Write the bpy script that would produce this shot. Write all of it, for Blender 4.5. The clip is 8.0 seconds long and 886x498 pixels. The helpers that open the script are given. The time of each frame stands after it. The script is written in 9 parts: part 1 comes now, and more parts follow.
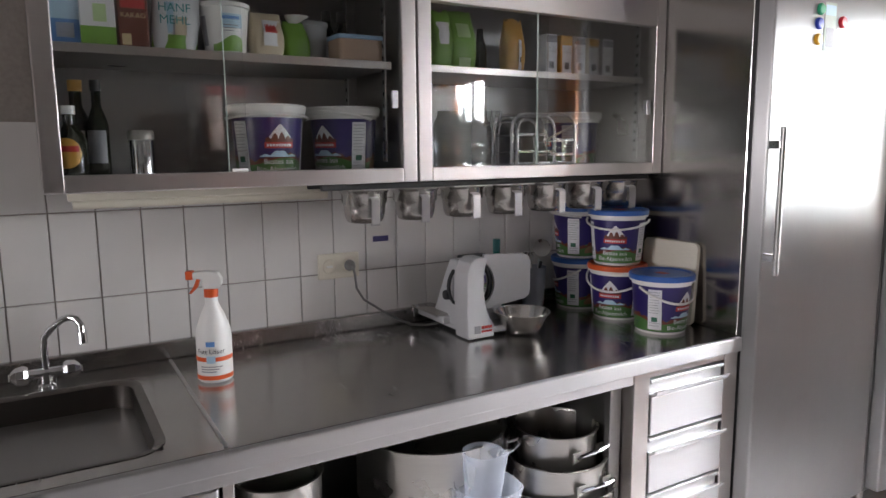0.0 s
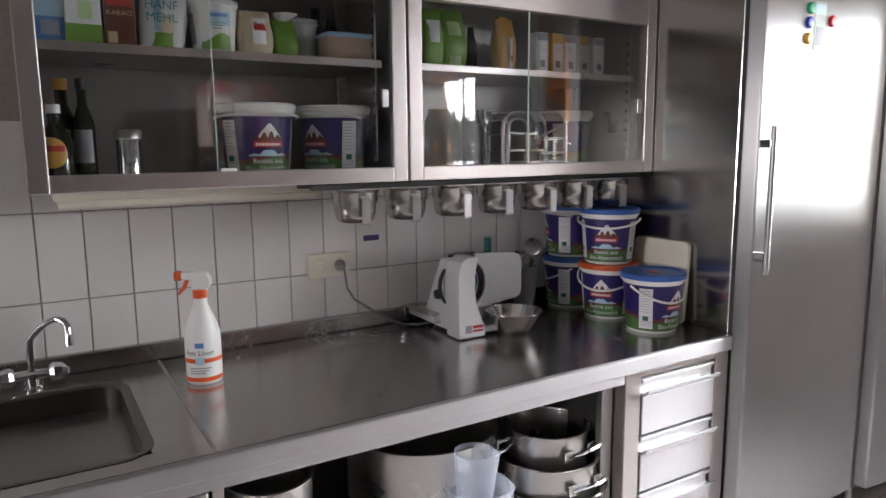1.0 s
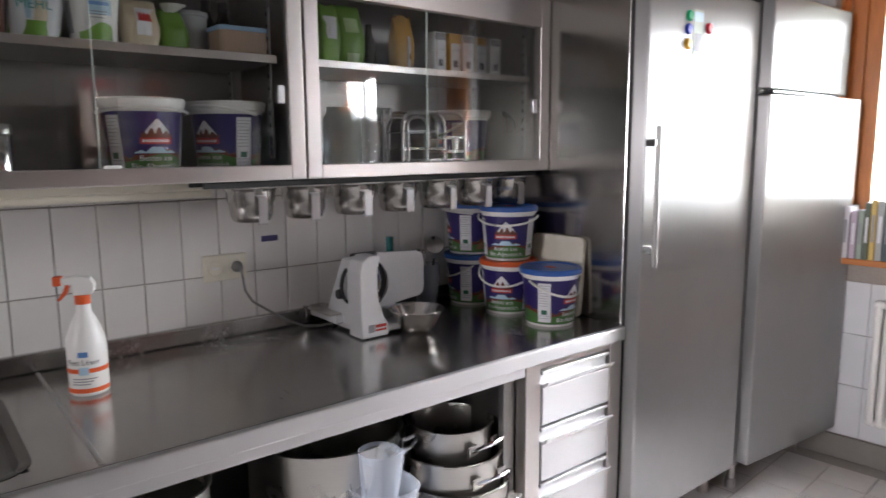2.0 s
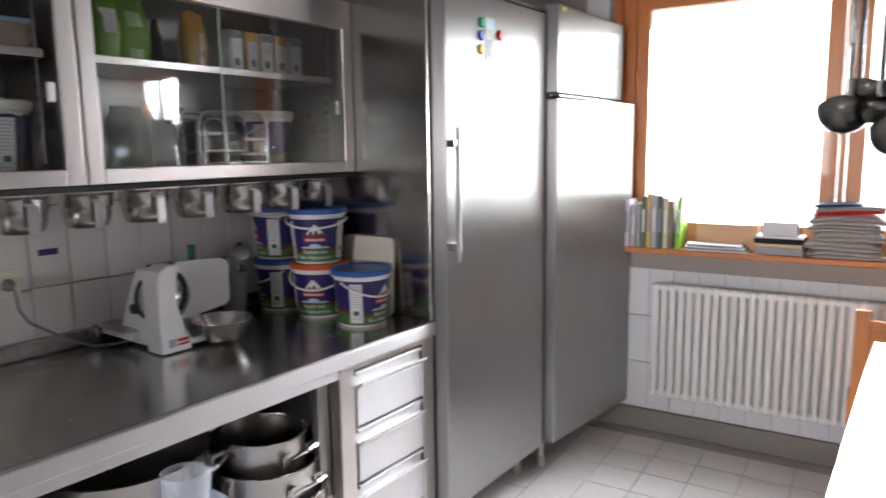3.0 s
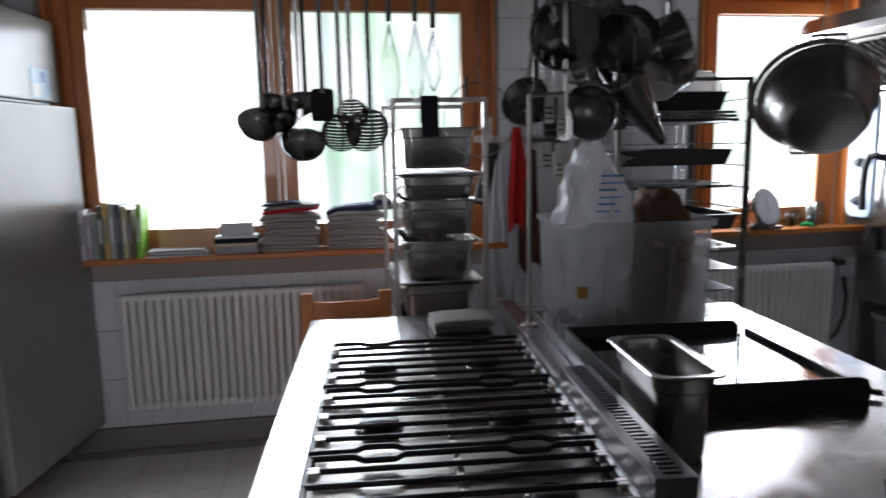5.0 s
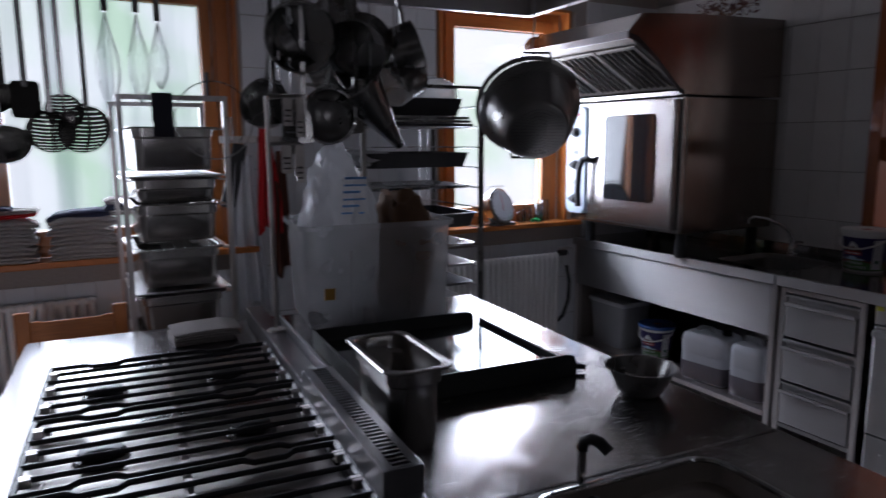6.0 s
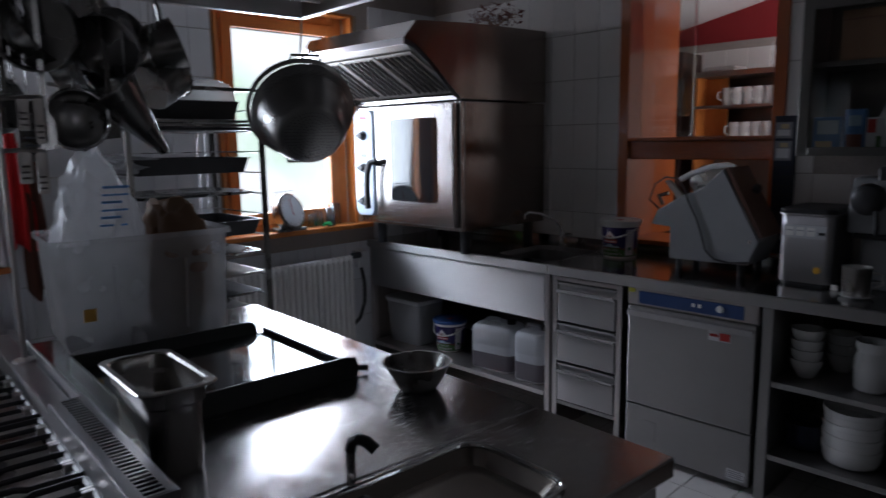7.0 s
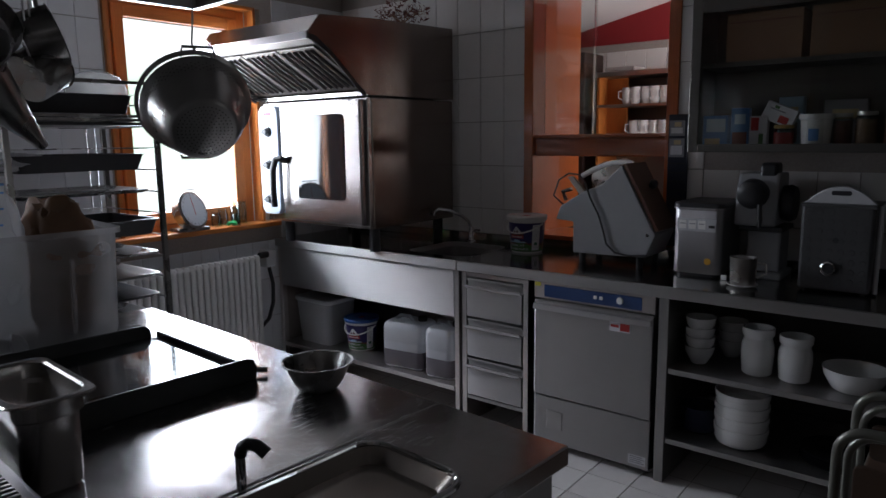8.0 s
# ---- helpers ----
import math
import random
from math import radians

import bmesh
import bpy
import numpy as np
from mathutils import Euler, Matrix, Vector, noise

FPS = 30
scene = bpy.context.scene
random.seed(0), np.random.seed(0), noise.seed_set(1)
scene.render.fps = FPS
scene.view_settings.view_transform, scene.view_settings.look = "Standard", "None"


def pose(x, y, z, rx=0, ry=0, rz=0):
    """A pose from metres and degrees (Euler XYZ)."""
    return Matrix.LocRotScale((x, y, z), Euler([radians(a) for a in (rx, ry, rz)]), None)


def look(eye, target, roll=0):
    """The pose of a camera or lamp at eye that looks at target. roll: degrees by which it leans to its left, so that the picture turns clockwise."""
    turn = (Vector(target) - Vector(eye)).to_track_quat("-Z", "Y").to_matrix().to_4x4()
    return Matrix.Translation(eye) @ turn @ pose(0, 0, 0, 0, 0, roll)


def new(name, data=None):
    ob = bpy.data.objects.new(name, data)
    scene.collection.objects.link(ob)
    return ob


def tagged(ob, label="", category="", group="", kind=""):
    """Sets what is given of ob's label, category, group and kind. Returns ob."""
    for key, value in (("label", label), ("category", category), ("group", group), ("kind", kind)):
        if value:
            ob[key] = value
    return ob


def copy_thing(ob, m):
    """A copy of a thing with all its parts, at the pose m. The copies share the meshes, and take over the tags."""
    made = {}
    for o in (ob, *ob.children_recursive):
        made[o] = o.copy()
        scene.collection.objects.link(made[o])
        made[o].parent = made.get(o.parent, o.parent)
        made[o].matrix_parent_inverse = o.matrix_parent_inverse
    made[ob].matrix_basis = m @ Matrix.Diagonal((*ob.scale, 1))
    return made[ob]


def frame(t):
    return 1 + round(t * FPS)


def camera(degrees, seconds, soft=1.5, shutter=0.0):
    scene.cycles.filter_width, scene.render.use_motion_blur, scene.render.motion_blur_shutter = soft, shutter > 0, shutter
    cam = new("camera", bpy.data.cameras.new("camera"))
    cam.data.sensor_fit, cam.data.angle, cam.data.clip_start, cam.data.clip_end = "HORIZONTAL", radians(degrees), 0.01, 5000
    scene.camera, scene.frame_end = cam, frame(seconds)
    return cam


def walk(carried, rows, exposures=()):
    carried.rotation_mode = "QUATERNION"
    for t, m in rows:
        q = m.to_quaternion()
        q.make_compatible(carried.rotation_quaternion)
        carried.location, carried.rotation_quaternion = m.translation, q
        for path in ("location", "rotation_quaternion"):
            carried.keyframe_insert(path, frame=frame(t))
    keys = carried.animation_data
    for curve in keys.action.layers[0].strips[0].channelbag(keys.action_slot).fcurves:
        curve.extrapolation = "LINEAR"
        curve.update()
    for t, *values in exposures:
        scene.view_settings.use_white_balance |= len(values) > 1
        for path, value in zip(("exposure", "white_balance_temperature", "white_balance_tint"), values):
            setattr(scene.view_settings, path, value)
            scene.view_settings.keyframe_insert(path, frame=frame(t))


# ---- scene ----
# ---- camera and walk ----
cam = camera(65.66, 8.0, soft=1.5, shutter=0.4)

PATH = [
    (0.0, pose(0.3504, -0.0879, 1.5034, 81.688, 0.477, 55.190)),
    (0.5, pose(0.3463, -0.0852, 1.5054, 81.674, 0.567, 55.212)),
    (1.0, pose(0.3393, -0.0828, 1.5106, 81.404, 0.464, 54.376)),
    (1.2, pose(0.3428, -0.0807, 1.5094, 81.420, 0.459, 53.563)),
    (2.3, pose(0.3474, -0.0704, 1.4955, 81.710, 0.278, 42.669)),
    (2.5, pose(0.3595, -0.0701, 1.4944, 81.911, 0.342, 39.930)),
    (3.0, pose(0.3859, -0.0365, 1.4922, 81.621, 0.750, 31.678)),
    (3.5, pose(0.4351, -0.0265, 1.5060, 80.981, 0.610, 22.206)),
    (4.0, pose(0.4676, -0.0266, 1.5066, 81.105, 0.562, 10.649)),
    (4.5, pose(0.5064, -0.0186, 1.5039, 81.129, 0.820, 0.791)),
    (4.7, pose(0.5142, -0.0266, 1.5022, 81.168, 1.027, -3.151)),
    (5.8, pose(0.5867, -0.0436, 1.5042, 81.084, 0.414, -24.914)),
    (6.0, pose(0.5968, -0.0619, 1.5114, 80.968, 0.281, -28.520)),
    (6.5, pose(0.6353, -0.0817, 1.5073, 81.232, 0.544, -36.384)),
    (7.0, pose(0.6735, -0.1111, 1.5084, 81.118, 0.873, -44.710)),
    (7.5, pose(0.6998, -0.1360, 1.5065, 80.884, 0.893, -49.964)),
    (8.0, pose(0.7137, -0.1380, 1.5013, 80.858, 0.714, -51.609)),
]
EXPOSURES = [(0.0, 0.45, 6700, 18), (1.2, 0.45, 6700, 18), (2.5, 0.45, 6700, 18), (3.5, 0.08, 6650, 16), (4.5, -0.85, 6500, 14), (6.0, -2.10, 6000, 24), (7.0, -1.97, 5950, 18), (8.0, -1.60, 6200, 18)]
walk(cam, PATH, EXPOSURES)

# ---- light ----
world = bpy.data.worlds.new("sky")
scene.world = world
world.use_nodes = True
_n = world.node_tree.nodes
_sky = _n.new("ShaderNodeTexSky")
_sky.sky_type = "NISHITA"
_sky.sun_disc = False
_sky.sun_elevation = radians(48)
_sky.sun_rotation = radians(200)
world.node_tree.links.new(_sky.outputs[0], _n["Background"].inputs[0])
_n["Background"].inputs[1].default_value = 0.12

sun = new("sun", bpy.data.lights.new("sun", "SUN"))
sun.data.energy, sun.data.angle, sun.data.color = 0.8, radians(20), (1.0, 0.96, 0.9)
sun.matrix_basis = look((0, 0, 10), (3.0, 6.0, 0))


def window_light(name, x, y, z, w, h, watts, rx=-90, rz=0, color=(0.86, 0.935, 1.0), spread=180):
    lamp = new(name, bpy.data.lights.new(name, "AREA"))
    lamp.data.shape, lamp.data.size, lamp.data.size_y, lamp.data.energy, lamp.data.color = "RECTANGLE", w, h, watts, color
    lamp.data.spread = radians(spread)
    lamp.matrix_basis = pose(x, y, z, rx, 0, rz)
    return lamp


window_light("daylight_window", -0.21, 3.80, 1.6, 0.80, 1.05, 55, -62, spread=108)
window_light("daylight_window", 0.75, 3.80, 1.6, 0.84, 1.05, 45, -62, spread=108)
window_light("daylight_window", 2.953, 3.60, 1.63, 0.64, 1.05, 115, -84, spread=176)
# Added lamp in the unseen south window, aimed to brighten the window wall
window_light("daylight_window", -0.60, -4.06, 1.565, 0.98, 1.04, 18, rx=90, rz=-10, color=(0.95, 0.97, 1.0), spread=64)
# Fill lamp in the added door, turned towards the worktop side
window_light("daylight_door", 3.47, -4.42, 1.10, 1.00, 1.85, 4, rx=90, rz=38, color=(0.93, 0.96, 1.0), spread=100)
# Lamp added without an opening; stands for windows of the room beyond
window_light("daylight_hatch", 4.95, 0.52, 1.75, 0.9, 0.9, 44, rx=90, color=(1.0, 0.97, 0.93))

# ---- materials ----


def material(name, color, rough=0.5, metal=0.0, grain=0.1, scale=40.0, bump=0.1, stretch=(1, 1, 1), stain=0.12, stain_scale=3.0,
             coat=0.0, random_tone=0.0, rough_var=0.1, spec=0.5):
    """Principled surface with a fine grain and broad stains in object space."""
    m = bpy.data.materials.new(name)
    m.use_nodes = True
    nt = m.node_tree
    n, l = nt.nodes, nt.links
    b = n["Principled BSDF"]
    tc = n.new("ShaderNodeTexCoord")
    mp = n.new("ShaderNodeMapping")
    mp.inputs["Scale"].default_value = stretch
    l.new(tc.outputs["Object"], mp.inputs[0])
    fine = n.new("ShaderNodeTexNoise")
    fine.inputs["Scale"].default_value, fine.inputs["Detail"].default_value = scale, 5
    l.new(mp.outputs[0], fine.inputs["Vector"])
    broad = n.new("ShaderNodeTexNoise")
    broad.inputs["Scale"].default_value, broad.inputs["Detail"].default_value = stain_scale, 4
    l.new(tc.outputs["Object"], broad.inputs["Vector"])
    # tone = 1 + grain*(fine-.5)*2 + stain*(broad-.5)*2
    f1 = n.new("ShaderNodeMath"); f1.operation = "MULTIPLY_ADD"
    f1.inputs[1].default_value, f1.inputs[2].default_value = 2 * grain, 1 - grain - stain
    l.new(fine.outputs[0], f1.inputs[0])
    f2 = n.new("ShaderNodeMath"); f2.operation = "MULTIPLY_ADD"
    f2.inputs[1].default_value = 2 * stain
    l.new(broad.outputs[0], f2.inputs[0])
    l.new(f1.outputs[0], f2.inputs[2])
    tone = f2.outputs[0]
    if random_tone:
        oi = n.new("ShaderNodeObjectInfo")
        f3 = n.new("ShaderNodeMath"); f3.operation = "MULTIPLY_ADD"
        f3.inputs[1].default_value, f3.inputs[2].default_value = 2 * random_tone, 1 - random_tone
        l.new(oi.outputs["Random"], f3.inputs[0])
        f4 = n.new("ShaderNodeMath"); f4.operation = "MULTIPLY"
        l.new(tone, f4.inputs[0]); l.new(f3.outputs[0], f4.inputs[1])
        tone = f4.outputs[0]
    mul = n.new("ShaderNodeVectorMath"); mul.operation = "SCALE"
    mul.inputs[0].default_value = color
    l.new(tone, mul.inputs["Scale"])
    l.new(mul.outputs[0], b.inputs["Base Color"])
    r = n.new("ShaderNodeMath"); r.operation = "MULTIPLY_ADD"
    r.inputs[1].default_value, r.inputs[2].default_value = 2 * rough_var, rough - rough_var
    r.use_clamp = True
    l.new(broad.outputs[0], r.inputs[0])
    l.new(r.outputs[0], b.inputs["Roughness"])
    b.inputs["Metallic"].default_value = metal
    b.inputs["Coat Weight"].default_value = coat
    b.inputs["Specular IOR Level"].default_value = spec
    if bump:
        bp = n.new("ShaderNodeBump")
        bp.inputs["Strength"].default_value, bp.inputs["Distance"].default_value = bump, 0.002
        l.new(fine.outputs[0], bp.inputs["Height"])
        l.new(bp.outputs[0], b.inputs["Normal"])
    return m


def brushed(name, color, rough, along, aniso=0.5, stain=0.08, rough_var=0.08, bump=0.05, spread=""):
    """Stainless steel whose fine lines run along one axis ('x', 'y' or 'z')."""
    st = {"x": (1.5, 90, 90), "y": (90, 1.5, 90), "z": (90, 90, 1.5)}[along]
    m = material(name, color, rough, 1.0, 0.05, 6.0, bump, st, stain, 2.2, rough_var=rough_var)
    b = m.node_tree.nodes["Principled BSDF"]
    b.inputs["Anisotropic"].default_value = aniso
    t = m.node_tree.nodes.new("ShaderNodeTangent")
    t.direction_type, t.axis = "RADIAL", (spread or along).upper()
    m.node_tree.links.new(t.outputs[0], b.inputs["Tangent"])
    return m


def upright_sheen(m):
    """Let the sheen of an upright brushed panel spread up and down."""
    n = m.node_tree.nodes
    v = n.new("ShaderNodeCombineXYZ")
    v.inputs[0].default_value, v.inputs[1].default_value, v.inputs[2].default_value = 0.02, 0.03, 1.0
    m.node_tree.links.new(v.outputs[0], n["Principled BSDF"].inputs["Tangent"])
    return m


def scratched(m, amount=0.05, smudge=0.05):
    """Add criss-cross scratches and wiped smudges to a surface's roughness."""
    n, l = m.node_tree.nodes, m.node_tree.links
    b = n["Principled BSDF"]
    src = b.inputs["Roughness"].links[0].from_socket
    tc = n.new("ShaderNodeTexCoord")
    for ang, sc, am in ((0.45, 240, amount), (-0.75, 300, amount), (1.25, 200, amount * 0.7)):
        mp = n.new("ShaderNodeMapping")
        mp.inputs["Rotation"].default_value = (0, 0, ang)
        mp.inputs["Scale"].default_value = (sc * 0.03, sc, sc * 0.2)
        l.new(tc.outputs["Object"], mp.inputs[0])
        no = n.new("ShaderNodeTexNoise"); no.inputs["Scale"].default_value, no.inputs["Detail"].default_value = 2.0, 3
        l.new(mp.outputs[0], no.inputs["Vector"])
        mr = n.new("ShaderNodeMapRange")
        mr.inputs[1].default_value, mr.inputs[2].default_value, mr.inputs[3].default_value, mr.inputs[4].default_value = 0.60, 0.72, 0.0, am
        l.new(no.outputs[0], mr.inputs[0])
        ad = n.new("ShaderNodeMath"); ad.operation = "ADD"
        l.new(src, ad.inputs[0]); l.new(mr.outputs[0], ad.inputs[1])
        src = ad.outputs[0]
    sm = n.new("ShaderNodeTexNoise"); sm.inputs["Scale"].default_value, sm.inputs["Detail"].default_value, sm.inputs["Distortion"].default_value = 5.5, 6, 1.2
    l.new(tc.outputs["Object"], sm.inputs["Vector"])
    mr = n.new("ShaderNodeMapRange")
    mr.inputs[1].default_value, mr.inputs[2].default_value, mr.inputs[3].default_value, mr.inputs[4].default_value = 0.42, 0.68, 0.0, smudge
    l.new(sm.outputs[0], mr.inputs[0])
    ad = n.new("ShaderNodeMath"); ad.operation = "ADD"; ad.use_clamp = True
    l.new(src, ad.inputs[0]); l.new(mr.outputs[0], ad.inputs[1])
    l.new(ad.outputs[0], b.inputs["Roughness"])
    return m


def thin_glass(name, tint=(0.93, 0.97, 0.96), gloss=0.08):
    """A flat pane: mostly see-through, with a Fresnel-like gloss."""
    m = bpy.data.materials.new(name)
    m.use_nodes = True
    n, l = m.node_tree.nodes, m.node_tree.links
    n.remove(n["Principled BSDF"])
    tr = n.new("ShaderNodeBsdfTransparent"); tr.inputs[0].default_value = (*tint, 1)
    gl = n.new("ShaderNodeBsdfGlossy"); gl.inputs["Roughness"].default_value = 0.02
    fr = n.new("ShaderNodeFresnel"); fr.inputs[0].default_value = 1.5
    ad = n.new("ShaderNodeMath"); ad.operation = "MULTIPLY_ADD"
    ad.inputs[1].default_value, ad.inputs[2].default_value = 0.5, gloss * 0.5 - 0.02
    ad.use_clamp = True
    mx = n.new("ShaderNodeMixShader")
    l.new(fr.outputs[0], ad.inputs[0]); l.new(ad.outputs[0], mx.inputs[0])
    l.new(tr.outputs[0], mx.inputs[1]); l.new(gl.outputs[0], mx.inputs[2])
    l.new(mx.outputs[0], n["Material Output"].inputs[0])
    return m


STEEL_TOP = scratched(brushed("worktop_steel", (0.44, 0.425, 0.41), 0.19, "y", 0.2, 0.16, 0.05), 0.04, 0.07)
ISLAND_STEEL = scratched(brushed("island_steel", (0.48, 0.47, 0.47), 0.14, "y", 0.3, 0.22, 0.05, 0.07), 0.10, 0.10)
STEEL_EDGE = brushed("edge_steel", (0.59, 0.58, 0.585), 0.40, "y", 0.8)
STEEL_DOOR = brushed("door_steel", (0.50, 0.49, 0.50), 0.38, "z", 0.45, 0.08)
FRIDGE_FRONT = scratched(brushed("fridge_front_steel", (0.40, 0.397, 0.395), 0.42, "z", 0.92, 0.14, 0.04), 0.03, 0.03)
FRIDGE_SIDE = brushed("fridge_side_steel", (0.55, 0.53, 0.52), 0.19, "y", 0.3, 0.10, 0.05)
WELL_STEEL = material("burner_well_steel", (0.36, 0.335, 0.315), 0.32, 1.0, 0.10, 20, 0.03, stain=0.25, stain_scale=7)
RISER_STEEL = brushed("riser_steel", (0.29, 0.285, 0.295), 0.30, "y", 0.5, 0.10)
HOB_STEEL = brushed("hob_steel", (0.40, 0.39, 0.395), 0.22, "y", 0.3, 0.12, 0.09)
GN_STEEL = material("container_steel", (0.48, 0.46, 0.44), 0.25, 1.0, 0.05, 14, 0.02, (14, 14, 1), 0.05, 7, rough_var=0.08)
# Sink steel set far below the worktop's tone for the bowl's inner shade
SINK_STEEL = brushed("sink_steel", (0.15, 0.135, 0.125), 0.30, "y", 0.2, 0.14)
DARK_TOP = scratched(brushed("dark_worktop_steel", (0.30, 0.29, 0.28), 0.11, "y", 0.2, 0.14, 0.04))
# Dish-side fronts: duller than STEEL_EDGE, that side's shade put into the tone
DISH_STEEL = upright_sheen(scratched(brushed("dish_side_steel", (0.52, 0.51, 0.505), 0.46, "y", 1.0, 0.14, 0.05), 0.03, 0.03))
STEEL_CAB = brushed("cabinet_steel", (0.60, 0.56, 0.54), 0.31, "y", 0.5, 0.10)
# Cabinet steel with shade in its colour: dish-side cabinet, crockery back panel
CABINET_SHADED = brushed("shaded_cabinet_steel", (0.15, 0.145, 0.135), 0.38, "y", 0.2)
# Darker steel: deepens the shade of insides and bays; also handles and fittings
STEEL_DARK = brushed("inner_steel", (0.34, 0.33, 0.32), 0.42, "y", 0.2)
STEEL_POT = material("pot_steel", (0.52, 0.50, 0.475), 0.29, 1.0, 0.06, 12, 0.03, (1, 1, 30), 0.08, 5)
STEEL_WORN = material("worn_steel", (0.31, 0.305, 0.295), 0.27, 1.0, 0.12, 30, 0.03, (1, 1, 8), 0.16, 6)
CHROME = material("chrome", (0.75, 0.75, 0.76), 0.10, 1.0, 0.02, 20, 0.0, stain=0.03, rough_var=0.03)
STEEL_WIRE = material("wire_steel", (0.55, 0.55, 0.56), 0.28, 1.0, 0.05, 30, 0.0)
TILE = material("wall_tile", (0.75, 0.725, 0.70), 0.22, 0.0, 0.03, 14, 0.04, stain=0.05, stain_scale=2.0, random_tone=0.03, rough_var=0.06)
TILE_N = material("wall_tile_grey_joint", (0.72, 0.73, 0.75), 0.22, 0.0, 0.03, 14, 0.04, stain=0.05, stain_scale=2.0, random_tone=0.03, rough_var=0.06)
FLOOR_GROUT = material("floor_grout", (0.46, 0.43, 0.40), 0.9, 0.0, 0.2, 90, 0.3, stain=0.15)
GROUT = material("grout", (0.36, 0.32, 0.29), 0.9, 0.0, 0.2, 90, 0.3, stain=0.15)
FLOOR_TILE = material("floor_tile", (0.72, 0.69, 0.67), 0.33, 0.0, 0.06, 30, 0.06, stain=0.10, stain_scale=3, random_tone=0.05)
PLASTER = material("plaster", (0.72, 0.71, 0.69), 0.9, 0.0, 0.06, 60, 0.25, stain=0.08)
# Ceiling plaster greyed to cut the light it throws back
GREY_PLASTER = material("dimmed_ceiling", (0.42, 0.40, 0.38), 0.9, 0.0, 0.06, 60, 0.25, stain=0.12)
# Unseen south walls: kept dark so that they bounce little light back
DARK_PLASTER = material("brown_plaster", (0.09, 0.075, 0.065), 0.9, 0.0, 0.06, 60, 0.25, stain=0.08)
WOOD = material("orange_pine", (0.50, 0.165, 0.035), 0.38, 0.0, 0.28, 9, 0.08, (22, 22, 1.6), 0.15, 2.0, coat=0.15)
WOOD_X = material("orange_pine_rail", (0.50, 0.165, 0.035), 0.38, 0.0, 0.28, 9, 0.08, (1.6, 22, 22), 0.15, 2.0, coat=0.15)
WOOD_HATCH = material("red_orange_pine", (0.44, 0.105, 0.018), 0.34, 0.0, 0.28, 9, 0.08, (22, 22, 1.6), 0.15, 2.0, coat=0.2)
WOOD_HATCH_Y = material("red_orange_pine_rail", (0.44, 0.105, 0.018), 0.34, 0.0, 0.28, 9, 0.08, (22, 1.6, 22), 0.15, 2.0, coat=0.2)
WHITE_PAINT = material("radiator_paint", (0.80, 0.79, 0.77), 0.4, 0.0, 0.03, 30, 0.03, stain=0.05)
BLACK_IRON = material("black_enamel_iron", (0.018, 0.018, 0.02), 0.38, 0.0, 0.2, 60, 0.2, stain=0.25, spec=0.6)
BLACK_PLASTIC = material("black_plastic", (0.02, 0.02, 0.022), 0.42, 0.0, 0.1, 60, 0.05)
DARK_RUBBER = material("dark_rubber", (0.03, 0.03, 0.03), 0.7, 0.0, 0.1, 60, 0.1)
WHITE_PLASTIC = material("white_plastic", (0.78, 0.77, 0.74), 0.38, 0.0, 0.03, 30, 0.03, stain=0.05)
CREAM_PLASTIC = material("cream_plastic", (0.74, 0.69, 0.58), 0.4, 0.0, 0.03, 30, 0.03, stain=0.05)
GREY_PLASTIC = material("grey_plastic", (0.55, 0.56, 0.57), 0.4, 0.0, 0.04, 40, 0.04, stain=0.06)
BASEBOARD = material("skirting_tile", (0.25, 0.23, 0.21), 0.4, 0.0, 0.1, 30, 0.05, stain=0.15)
PANE = thin_glass("window_glass", (0.97, 0.99, 0.98), 0.05)
SLIDING_GLASS = thin_glass("cabinet_glass", (0.975, 0.985, 0.98), 0.07)
HATCH_GLASS = thin_glass("hatch_glass", (0.95, 0.96, 0.95), 0.16)
GLASS_EDGE = material("ground_glass_edge", (0.46, 0.54, 0.50), 0.25, 0.0, 0.05, 60, 0.0)
CLEAR_GLASS = thin_glass("jar_glass", (0.90, 0.94, 0.93), 0.10)

for _m in (WOOD_HATCH, WOOD_HATCH_Y):
    _b = _m.node_tree.nodes["Principled BSDF"]
    _b.inputs["Coat Weight"].default_value, _b.inputs["Coat Roughness"].default_value = 1.0, 0.04

# ---- building helpers ----


def part(name, bm, mat, parent=None, label="", smooth=False, m=None):
    """Link a bmesh as one mesh object under a thing or a part."""
    bmesh.ops.recalc_face_normals(bm, faces=bm.faces[:])
    if smooth:
        for fc in bm.faces:
            fc.smooth = True
        for e in bm.edges:
            if len(e.link_faces) == 2 and e.calc_face_angle(0) > 0.7:
                e.smooth = False
    me = bpy.data.meshes.new(name)
    bm.to_mesh(me)
    bm.free()
    me.materials.append(mat)
    ob = new(name, me)
    if parent:
        ob.parent = parent
    if m is not None:
        ob.matrix_basis = m
    if label:
        tagged(ob, label)
    return ob


def thing(name, m, label, category, group="", kind=""):
    return tagged(_empty(name, m), label, category, group, kind)


def _empty(name, m):
    ob = new(name)
    ob.empty_display_size = 0.1
    ob.matrix_basis = m
    return ob


